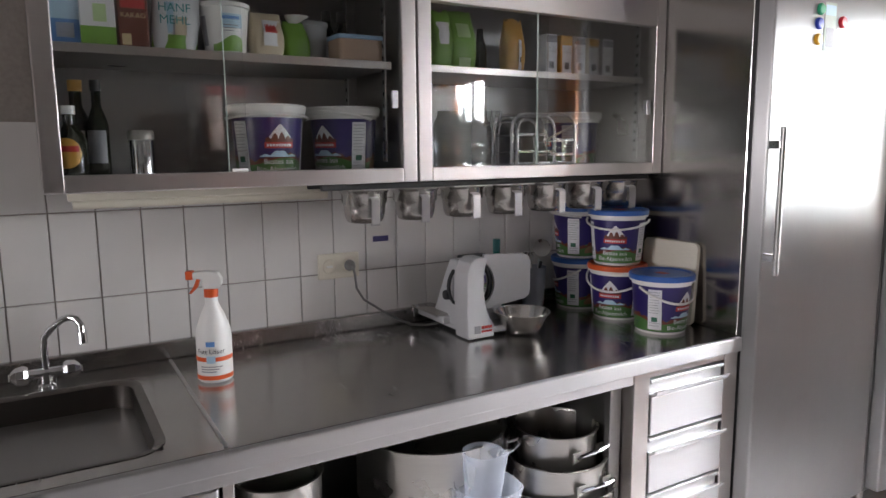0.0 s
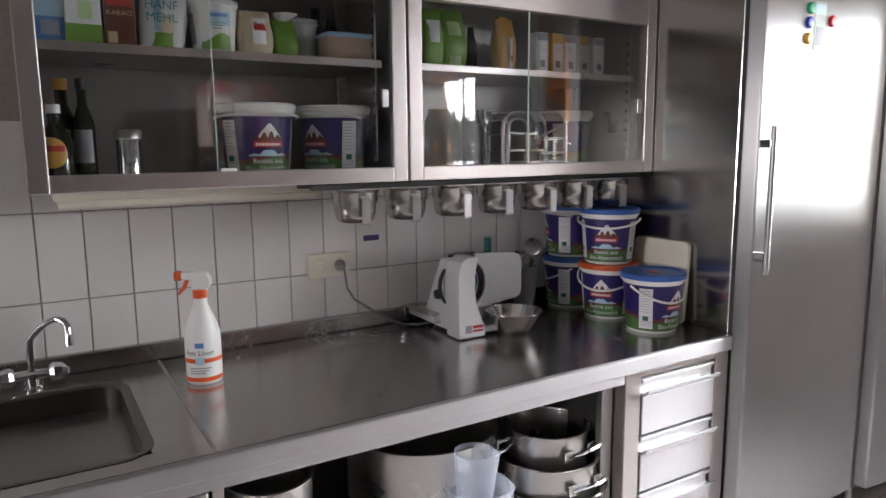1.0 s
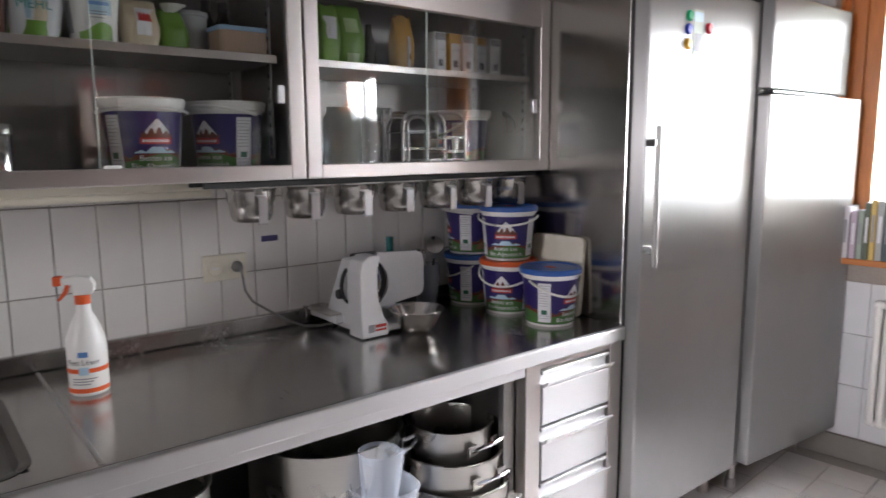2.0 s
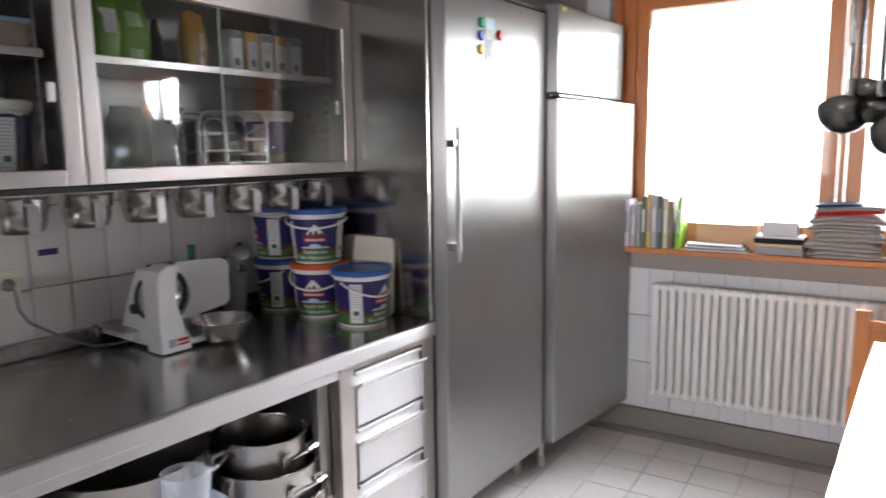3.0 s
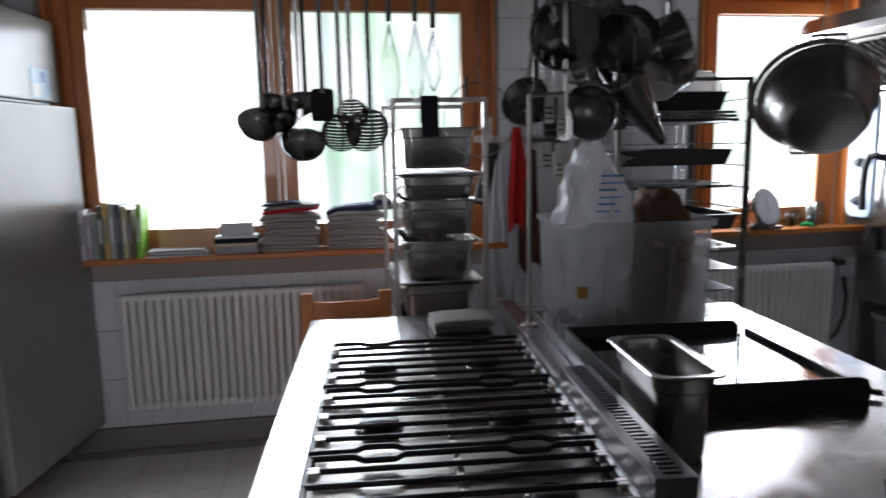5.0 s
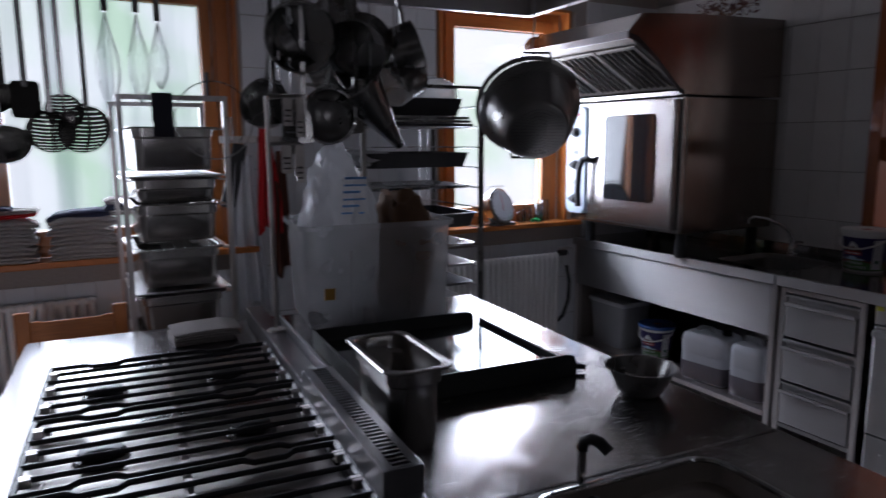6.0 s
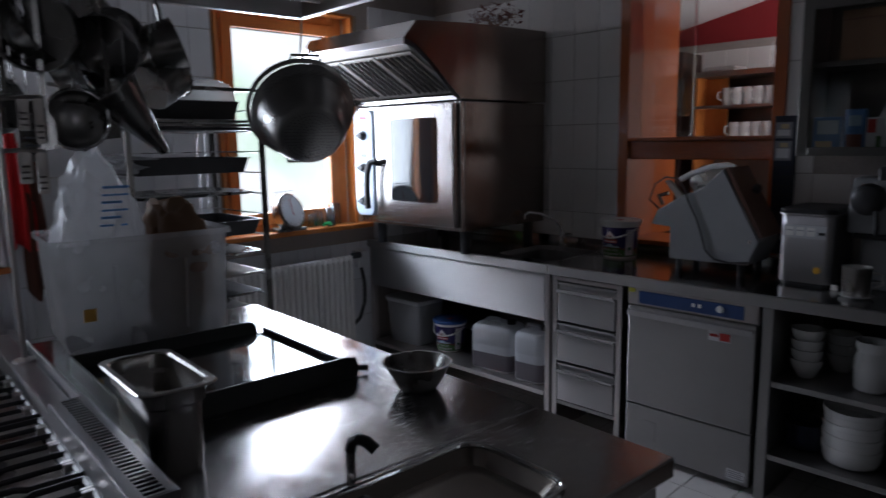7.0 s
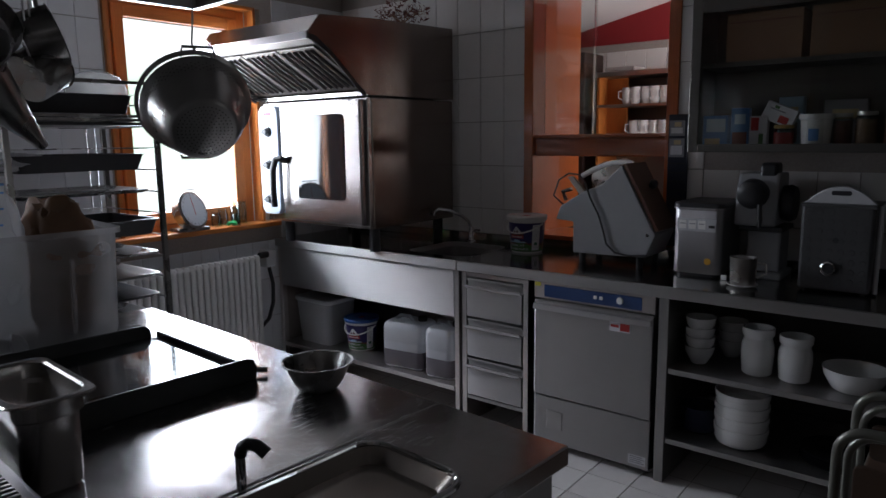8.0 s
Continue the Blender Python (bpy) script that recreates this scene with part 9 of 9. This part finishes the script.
CUP = [(0, 0.003), (0.030, 0.0), (0.034, 0.004), (0.058, 0.050), (0.063, 0.078), (0.0645, 0.080), (0.061, 0.080), (0.055, 0.050), (0.032, 0.008), (0, 0.007)]
for k in range(4):
    crockery("soup_cup", pose(3.66 + 0.003 * (k % 2), 0.786, 0.5225 + 0.042 * k), CUP, "small white porcelain bowl in a stack", "bowl", "stacked small bowls")
for k in range(3):
    crockery("soup_cup", pose(3.84 + 0.003 * (k % 2), 0.70, 0.5225 + 0.042 * k), CUP, "small white porcelain bowl at the back", "bowl", "stacked small bowls")
JAR = [(0, 0.002), (0.050, 0.0), (0.058, 0.008), (0.064, 0.09), (0.062, 0.13), (0.055, 0.153), (0.056, 0.162), (0.062, 0.170), (0.0625, 0.196), (0.060, 0.199), (0.056, 0.197), (0.052, 0.155), (0.058, 0.10), (0.052, 0.01), (0, 0.008)]
crockery("storage_pot", pose(3.66, 0.550, 0.5225), JAR, "tall white porcelain pot with a wide rim", "pot", "white pots")
crockery("storage_pot", pose(3.66, 0.408, 0.5225), [(r * 1.0, z * 0.93) for r, z in JAR], "tall white porcelain pot beside its twin", "pot", "white pots")
crockery("serving_bowl", pose(3.68, 0.200, 0.5225), [(0, 0.003), (0.072, 0.0), (0.080, 0.006), (0.108, 0.055), (0.114, 0.085), (0.116, 0.087), (0.1125, 0.087), (0.105, 0.056), (0.074, 0.010), (0, 0.008)], "wide white porcelain serving bowl", "bowl")
ST = [(0, 0.003), (0.080, 0.0), (0.096, 0.008), (0.104, 0.026), (0.105, 0.056), (0.109, 0.058), (0.1095, 0.078), (0.107, 0.080), (0.104, 0.078), (0.100, 0.030), (0.080, 0.010), (0, 0.009)]
for k in range(4):
    crockery("stacking_bowl", pose(3.655 + 0.002 * (k % 2), 0.596, 0.2075 + 0.0505 * k), ST, "white porcelain bowl in a stack of four", "bowl", "stacked large bowls")
crockery("dark_pot", pose(3.69, 0.782, 0.2075), [(0, 0.002), (0.066, 0.0), (0.076, 0.01), (0.078, 0.11), (0.081, 0.115), (0.077, 0.117), (0.074, 0.11), (0.070, 0.012), (0, 0.010)], "dark blue patterned earthenware pot", "pot", mat=colour("dark_blue_glaze", (0.02, 0.024, 0.05), 0.2, grain=0.3, stain=0.3))
for k in range(4):
    crockery("dark_plate", pose(3.68, 0.235, 0.2075 + 0.012 * k), [(0, 0.002), (0.09, 0.0), (0.135, 0.018), (0.138, 0.021), (0.134, 0.022), (0.09, 0.007), (0, 0.006)], "shiny black plate in a low stack", "plate", "stacked black plates", mat=colour("black_glaze", (0.012, 0.012, 0.014), 0.1, rough_var=0.03))

# ---- under the dish sink ----
bn = thing("waste_bin", pose(3.70, 3.235, 0.1905), "grey lidded plastic bin under the sink", "bin")
part("body", shells([ring(rounded(-0.11, 0.11, -0.145, 0.145, 0.04), 0), ring(rounded(-0.125, 0.125, -0.165, 0.165, 0.04), 0.27)], cap_first=True), SLATE_PLASTIC, bn, smooth=True)
part("lid", prism(rounded(-0.135, 0.135, -0.175, 0.175, 0.045), 0.271, 0.300, "z", 0.008), GREY_PLASTIC, bn, smooth=True)
bucket(pose(3.70, 2.905, 0.1905), 190, LID_BLUE, "purple yoghurt bucket with a blue lid under the sink")


def canister(m, w, d, h, level, label):
    c = thing("canister", m, label, "canister", "plastic canisters")
    o = rounded(-d / 2, d / 2, -w / 2, w / 2, 0.04, 5)
    sh = lambda f, z: [(x * f, y * f, z) for x, y in o]
    part("shell", shells([sh(0.93, 0), sh(1.0, 0.012), sh(1.0, h * 0.55), sh(0.985, h * 0.57), sh(1.0, h * 0.59), sh(1.0, h - 0.035), sh(0.95, h - 0.012), sh(0.84, h)], cap_first=True), CANISTER, c, smooth=True)
    part("liquid", shells([sh(0.935, 0.001), sh(1.003, 0.0125), sh(1.003, level), sh(0.99, level + 0.0005)], cap_first=True), DARK_LIQUID, c, smooth=True)
    part("cap", lathe([(0.026, h - 0.002), (0.027, h + 0.022), (0.024, h + 0.026), (0, h + 0.026)], 20, cx=0.02, cy=-w * 0.26), BLACK_PLASTIC, c)
    part("grip", tube([(0, -0.02, h - 0.004), (0, 0.0, h + 0.022), (0, 0.06, h + 0.022), (0, w * 0.36, h - 0.004)], 0.012, 8), CANISTER, c, smooth=True)
    return c


canister(pose(3.645, 2.445, 0.1905, 0, 0, 8), 0.28, 0.20, 0.265, 0.105, "white plastic canister half full of dark liquid")
canister(pose(3.645, 2.165, 0.1905, 0, 0, 4), 0.19, 0.22, 0.275, 0.11, "white plastic canister with a blank label")

# dried flowers on top of the hood
DRIED = material("dried_petals", (0.14, 0.045, 0.035), 0.8, 0.0, 0.3, 40, 0.2, stain=0.3)
df = thing("dried_flowers", pose(3.83, 2.62, 2.161), "bunch of dark dried flowers lying on the hood", "dried flowers")
rnd = random.Random(21)
bm = bmesh.new()
for k in range(170):
    a, q = rnd.uniform(0, 2 * math.pi), rnd.uniform(0, 1) ** 0.5
    c = Vector((0.15 * q * math.cos(a), 0.17 * q * math.sin(a), 0.02 + rnd.uniform(0, 0.15) * (1 - 0.6 * q)))
    u = Vector((rnd.uniform(-1, 1), rnd.uniform(-1, 1), rnd.uniform(-1, 1))).normalized()
    w = u.orthogonal().normalized() * rnd.uniform(0.006, 0.014)
    u = u * rnd.uniform(0.012, 0.028)
    n = u.cross(w).normalized() * 0.003
    bm.faces.new([bm.verts.new(p) for p in (c - u, c + w * 0.8 + n, c + u, c - w * 0.8 + n)])
part("petals", bm, DRIED, df)
bm = bmesh.new()
for k in range(9):
    a = 2 * math.pi * k / 9
    tube([(0, 0, 0.004), (0.06 * math.cos(a), 0.07 * math.sin(a), 0.05), (0.11 * math.cos(a), 0.13 * math.sin(a), 0.06)], 0.002, 5, bm)
part("stems", bm, BROWN, df)

# stickers on the dishwasher
stk = part("sticker", box(EX + 0.002, EX + 0.0038, 1.030, 1.128, 0.650, 0.692), PRINT_WHITE, dw, "white sticker with red print")
part("print_panel", box(EX + 0.001, EX + 0.0018, 1.034, 1.078, 0.655, 0.688), PRINT_RED, stk)
part("print_panel", box(EX + 0.001, EX + 0.0018, 1.084, 1.122, 0.668, 0.680), PRINT_RED, stk)
stk = part("rating_label", box(EX + 0.0065, EX + 0.0078, 0.945, 1.025, 0.052, 0.095), PRINT_WHITE, dw, "white rating label")
for k in range(4):
    part("print_line", box(EX + 0.0055, EX + 0.0062, 0.95 + 0.01 * (k % 2), 1.018, 0.060 + 0.009 * k, 0.0635 + 0.009 * k), PRINT_GREY, stk)

# ---- tubular chairs ----
TUBE_GREY = material("grey_green_tube", (0.17, 0.17, 0.145), 0.32, 0.6, 0.05, 40, 0.05, stain=0.12)


def tube_chair(m, ztop, label):
    """A chair whose back hoop stands in the plane x=0 and whose seat lies towards -x."""
    c = thing("tubular_chair", m, label, "chair", "tubular chairs")
    for dx, dz, dy in ((0.0, 0.0, 0.0), (0.035, -0.022, 0.022)):
        zt, w = ztop + dz, 0.21 - dy
        pts = [(dx, w, 0.0), (dx, w, zt - 0.07)] + [(dx, w - 0.07 + 0.07 * math.cos(a), zt - 0.07 + 0.07 * math.sin(a)) for a in [math.pi / 2 * k / 6 for k in range(1, 7)]]
        pts += [(dx, -y, z) for _, y, z in reversed(pts)]
        part("back_hoop", tube(pts, 0.0135 if dx == 0 else 0.011, 10), TUBE_GREY, c, smooth=True)
    for s in (1, -1):
        part("front_leg", tube([(-0.02, s * 0.19, 0.43), (-0.36, s * 0.19, 0.43), (-0.39, s * 0.19, 0.40), (-0.40, s * 0.19, 0.0)], 0.011, 8), TUBE_GREY, c, smooth=True)
    part("seat", prism(rounded(-0.40, -0.03, -0.19, 0.19, 0.05), 0.442, 0.468, "z", 0.008), colour("brown_seat", (0.10, 0.06, 0.04), 0.5), c)
    part("backrest", prism(rounded(-0.17, 0.17, ztop - 0.20, ztop - 0.09, 0.02), -0.004, 0.012, "x", 0.004), colour("brown_backrest", (0.10, 0.06, 0.04), 0.5), c)
    return c


tube_chair(pose(2.70, -0.095, 0), 0.735, "grey tubular steel chair with a brown seat")
tube_chair(pose(3.00, -0.10, 0, 0, 0, 180), 0.745, "grey tubular steel chair standing behind another")

# ---- room beyond the hatch ----
BX = 5.55
RED_WALL = material("dark_red_paint", (0.26, 0.012, 0.016), 0.55, 0.0, 0.04, 60, 0.05, stain=0.06)
tagged(part("wall_beyond", box(BX + 0.01, BX + 0.2, 0.30, 3.6, -0.1, 3.0), GROUT), "white tiled wall beyond the serving hatch", "wall", kind="structure")
tagged(part("wall_beyond_band", box(BX + 0.003, BX + 0.0095, 0.50, 3.40, 2.163, 2.95), RED_WALL), "dark red painted wall above the tiles", "wall", kind="structure")
tagged(part("wall_beyond_side", box(4.36, BX + 0.01, 0.30, 0.50, -0.1, 3.0), PLASTER), "plain side wall of the room beyond", "wall", kind="structure")
tagged(part("wall_beyond_end", box(4.36, BX + 0.01, 3.40, 3.60, -0.1, 3.0), PLASTER), "plain end wall of the room beyond", "wall", kind="structure")
tagged(part("floor_beyond", box(4.36, BX + 0.01, 0.50, 3.40, -0.1, 0.0), FLOOR_TILE), "pale floor of the room beyond", "floor", kind="structure")
cb = bmesh.new()
prism([(0.50, 2.66), (2.55, 2.235), (3.40, 2.235), (3.40, 2.95), (0.50, 2.95)], 4.37, BX + 0.0025, "x", bm=cb)
tagged(part("ceiling_beyond", cb, WHITE_PAINT), "white sloping ceiling of the room beyond", "ceiling", kind="structure")

su = thing("cup_shelf", pose(BX - 0.16, -0.09, 0), "steel shelf unit with two rows of white cups", "shelf unit")
for z in (1.475, 1.70, 1.905):
    part("shelf", box(-0.16, 0.158, 1.585, 2.155, z, z + (0.018 if z < 1.9 else 0.035), 0.002), STEEL_CAB, su)
for yy in (1.585, 2.137):
    part("side_panel", box(-0.155, 0.155, yy, yy + 0.018, 0.0, 1.905), STEEL_CAB if yy < 2 else WOOD, su)
part("back_panel", box(0.148, 0.158, 1.604, 2.135, 0.0, 1.905), STEEL_DARK, su)
part("wood_panel", box(-0.03, -0.012, 1.985, 2.136, 1.494, 1.90), WOOD, su, "orange wooden panel")
part("shelf", box(-0.16, 0.147, 1.604, 2.136, 0.90, 0.92), STEEL_CAB, su)
MUG = [(0, 0.003), (0.026, 0.0), (0.030, 0.004), (0.034, 0.03), (0.035, 0.112), (0.0335, 0.113), (0.032, 0.11), (0.030, 0.008), (0, 0.006)]
mug = thing("coffee_mug", pose(BX - 0.26, 1.54, 1.494), "tall white porcelain mug in a shelf row", "mug", "white mugs")
part("body", lathe(MUG, 24), PORCELAIN, mug, smooth=True)
part("handle", tube([(-0.022, 0.026, 0.09), (-0.034, 0.05, 0.085), (-0.034, 0.05, 0.045), (-0.022, 0.026, 0.03)], 0.0045, 6), PORCELAIN, mug, smooth=True)
for z, ys in ((1.494, (1.61, 1.68, 1.75, 1.82)), (1.719, (1.55, 1.61, 1.675, 1.74, 1.81, 1.875))):
    for k, yy in enumerate(ys):
        copy_thing(mug, pose(BX - 0.25 + 0.01 * (k % 2), yy, z, 0, 0, 13 * k % 31))
tw = thing("folded_cloths", pose(BX - 0.16, 1.94, 1.941), "grey folded cloths on the shelf unit", "cloth")
part("cloth", box(-0.1, 0.1, -0.12, 0.10, 0, 0.035, 0.012), CLOTH, tw)
wk = thing("wire_basket", pose(BX - 0.14, 1.57, 1.941), "thin wire basket standing on the shelf unit", "basket")
for k in range(3):
    part("wire_hoop", tube([(0.0, -0.05 + 0.05 * k - 0.02, 0.0), (0.0, -0.05 + 0.05 * k - 0.02, 0.17), (0.0, -0.05 + 0.05 * k + 0.02, 0.17), (0.0, -0.05 + 0.05 * k + 0.02, 0.0)], 0.003, 6), STEEL_WIRE, wk)
part("base_wire", tube([(-0.08, -0.07, 0.004), (0.08, -0.07, 0.004), (0.08, 0.07, 0.004), (-0.08, 0.07, 0.004)], 0.0035, 6, closed=True), STEEL_WIRE, wk)
dc = thing("dark_cupboard", pose(BX - 0.28, 2.265, 0), "tall dark brown cupboard with a pale strip", "cupboard")
part("body", box(-0.02, 0.275, -0.095, 0.105, 0.0, 2.09, 0.004), material("dark_brown_wood", (0.05, 0.028, 0.022), 0.45, 0.0, 0.15, 30, 0.1), dc)
part("glass_strip", box(-0.024, -0.0205, -0.03, 0.01, 1.62, 1.98, 0.002), GREY_PLASTIC, dc)
part("handle", tube([(-0.05, -0.07, 1.585), (-0.05, 0.09, 1.585)], 0.006, 8), CHROME, dc)

# ---- tiles, last ----
_tile_me = {}


def tile_mesh(w, h, mat, t=0.008):
    key = (round(w, 4), round(h, 4), mat.name)
    if key not in _tile_me:
        bm = box(-w / 2, w / 2, -t, 0, -h / 2, h / 2)
        top = [e for e in bm.edges if all(v.co.y < -t / 2 for v in e.verts)]
        bmesh.ops.bevel(bm, geom=top, offset=0.0012, segments=1, affect="EDGES")
        me = bpy.data.meshes.new("tile")
        bm.to_mesh(me); bm.free()
        me.materials.append(mat)
        _tile_me[key] = me
    return _tile_me[key]


def lay(parent, me, m):
    ob = new("tile", me)
    ob.parent = parent
    ob.matrix_parent_inverse = parent.matrix_basis.inverted()
    ob.matrix_basis = m
    return ob


def tile_field(parent, frame_m, a0, pa, na, z0, pz, nz, gap, mat, skip, gap_up=None):
    """Upright tiles: a grid of pitch pa by pz whose faces look along -y of frame_m."""
    me = tile_mesh(pa - (gap_up or gap), pz - gap, mat)
    for i in range(na):
        for k in range(nz):
            a, z = a0 + (i + 0.5) * pa, z0 + (k + 0.5) * pz
            if not skip(a, z):
                lay(parent, me, frame_m @ pose(a, 0, z))


# west wall: frame whose x runs along the wall's y and whose -y looks into the room
MWT = MW @ pose(W_X - 0.008, 0, 0, 0, 0, 90)
TY0, TP, TH, TZ = -0.048, 0.1207, 0.2535, 1.333
tile_field(wall_west, MWT, TY0 - 8 * TP, TP, 26, TZ - 2 * TH, TH, 4, 0.004, TILE, lambda a, z: z > 1.5 and a > -0.12)
MNT = pose(0, N_Y + 0.008, 0)
tile_field(wall_north, MNT, -0.90, 0.1205, 43, 0.8235 - 3 * 0.2503 + 0.045, 0.2503, 10, 0.0035, TILE_N,
           lambda a, z: (z > 0.93 and (-0.80 < a < 1.42 or 2.45 < a < 3.53)) or z > 2.4 or (z < 0.95 and a > 3.6), 0.0016)
MET = pose(E_X + 0.008, 0, 0, 0, 0, -90)
tile_field(wall_east, MET, -3.47, 0.167, 34, 0.815, 0.2605, 6, 0.004, TILE, lambda a, z: (-1.99 < a < -1.07) or (-0.9 < a < 1.2 and z > 1.45))

MBT = pose(BX + 0.0095, 0, 0, 0, 0, -90)
tile_field(bpy.data.objects["wall_beyond"], MBT, -2.60, 0.15, 8, 1.11, 0.2, 5, 0.004, TILE, lambda a, z: False)


def floor_tile_mesh(w):
    bm = box(-w / 2, w / 2, -w / 2, w / 2, -0.006, 0.0)
    top = [e for e in bm.edges if all(v.co.z > -0.001 for v in e.verts)]
    bmesh.ops.bevel(bm, geom=top, offset=0.0012, segments=1, affect="EDGES")
    me = bpy.data.meshes.new("tile")
    bm.to_mesh(me); bm.free()
    me.materials.append(FLOOR_TILE)
    return me


FP = 0.2
fme = floor_tile_mesh(FP - 0.005)
verts, faces = [], []
for i in range(-12, 22):
    for j in range(-20, 18):
        x, y = 0.085 + i * FP, 0.07 + j * FP
        if x > 4.1 or y > 3.44 or x < -2.2:
            continue
        near = (-0.9 < x < 0.42 and 0.9 < y) or (2.1 < x < 3.55 and -0.2 < y < 2.0)
        if near:
            lay(floor, fme, pose(x, y, 0))
        else:
            k = len(verts)
            h = (FP - 0.005) / 2
            verts += [(x - h, y - h, 0), (x + h, y - h, 0), (x + h, y + h, 0), (x - h, y + h, 0)]
            faces.append((k, k + 1, k + 2, k + 3))
me = bpy.data.meshes.new("floor_tiles")
me.from_pydata(verts, [], faces)
me.materials.append(FLOOR_TILE)
rest = new("floor_tiles", me)
rest.parent = floor
tagged(rest, "further pale floor tiles", kind="stuff")

# bright wooded slope outside
bd = bpy.data.materials.new("bright_outdoors")
bd.use_nodes = True
_n, _l = bd.node_tree.nodes, bd.node_tree.links
_n.remove(_n["Principled BSDF"])
_e = _n.new("ShaderNodeEmission")
_tc = _n.new("ShaderNodeTexCoord")
# pale tree trunks and foliage in haze towards the east, plain bright haze to the west
_mp = _n.new("ShaderNodeMapping"); _mp.inputs["Scale"].default_value = (2.6, 1, 0.10)
_no = _n.new("ShaderNodeTexNoise"); _no.inputs["Scale"].default_value, _no.inputs["Detail"].default_value = 1.0, 4
_fo = _n.new("ShaderNodeTexNoise"); _fo.inputs["Scale"].default_value, _fo.inputs["Detail"].default_value = 0.7, 6
_cr = _n.new("ShaderNodeValToRGB")
_cr.color_ramp.elements[0].position, _cr.color_ramp.elements[0].color = 0.38, (0.50, 0.57, 0.57, 1)
_cr.color_ramp.elements[1].position, _cr.color_ramp.elements[1].color = 0.56, (0.80, 0.86, 0.84, 1)
_cg = _n.new("ShaderNodeValToRGB")
_cg.color_ramp.elements[0].position, _cg.color_ramp.elements[0].color = 0.40, (0.70, 0.88, 0.68, 1)
_cg.color_ramp.elements[1].position, _cg.color_ramp.elements[1].color = 0.60, (1.0, 1.0, 1.0, 1)
_mu = _n.new("ShaderNodeMix"); _mu.data_type, _mu.blend_type = "RGBA", "MULTIPLY"
_mu.inputs[0].default_value = 1.0
_sx = _n.new("ShaderNodeSeparateXYZ")
_mr = _n.new("ShaderNodeMapRange")
_mr.inputs[1].default_value, _mr.inputs[2].default_value = -1.2, 0.6
_mx = _n.new("ShaderNodeMix"); _mx.data_type = "RGBA"
_mx.inputs[6].default_value = (1.0, 1.0, 1.0, 1)
_l.new(_tc.outputs["Object"], _mp.inputs[0]); _l.new(_mp.outputs[0], _no.inputs["Vector"]); _l.new(_no.outputs[0], _cr.inputs[0])
_l.new(_tc.outputs["Object"], _fo.inputs["Vector"]); _l.new(_fo.outputs[0], _cg.inputs[0])
_l.new(_cr.outputs[0], _mu.inputs[6]); _l.new(_cg.outputs[0], _mu.inputs[7])
_l.new(_tc.outputs["Object"], _sx.inputs[0]); _l.new(_sx.outputs[0], _mr.inputs[0]); _l.new(_mr.outputs[0], _mx.inputs[0])
_far = _n.new("ShaderNodeMapRange")
_far.inputs[1].default_value, _far.inputs[2].default_value = 4.0, 6.5
_l.new(_sx.outputs[0], _far.inputs[0])
_m3 = _n.new("ShaderNodeMix"); _m3.data_type = "RGBA"
_l.new(_far.outputs[0], _m3.inputs[0]); _l.new(_mu.outputs[2], _m3.inputs[6]); _l.new(_cg.outputs[0], _m3.inputs[7])
_l.new(_m3.outputs[2], _mx.inputs[7])
_l.new(_mx.outputs[2], _e.inputs[0])
_e.inputs[1].default_value = 4.6
_l.new(_e.outputs[0], _n["Material Output"].inputs[0])
tagged(part("backdrop", box(-14, 22, 14.0, 14.1, -1, 12), bd), "bright pale wooded slope in haze outside", "backdrop", kind="structure")
tagged(part("ground", box(-60, 60, 3.9, 70, -0.4, -0.3), material("meadow", (0.10, 0.15, 0.05), 0.9, 0, 0.3, 20, 0.4)), "green meadow outside the windows", "ground", kind="structure")
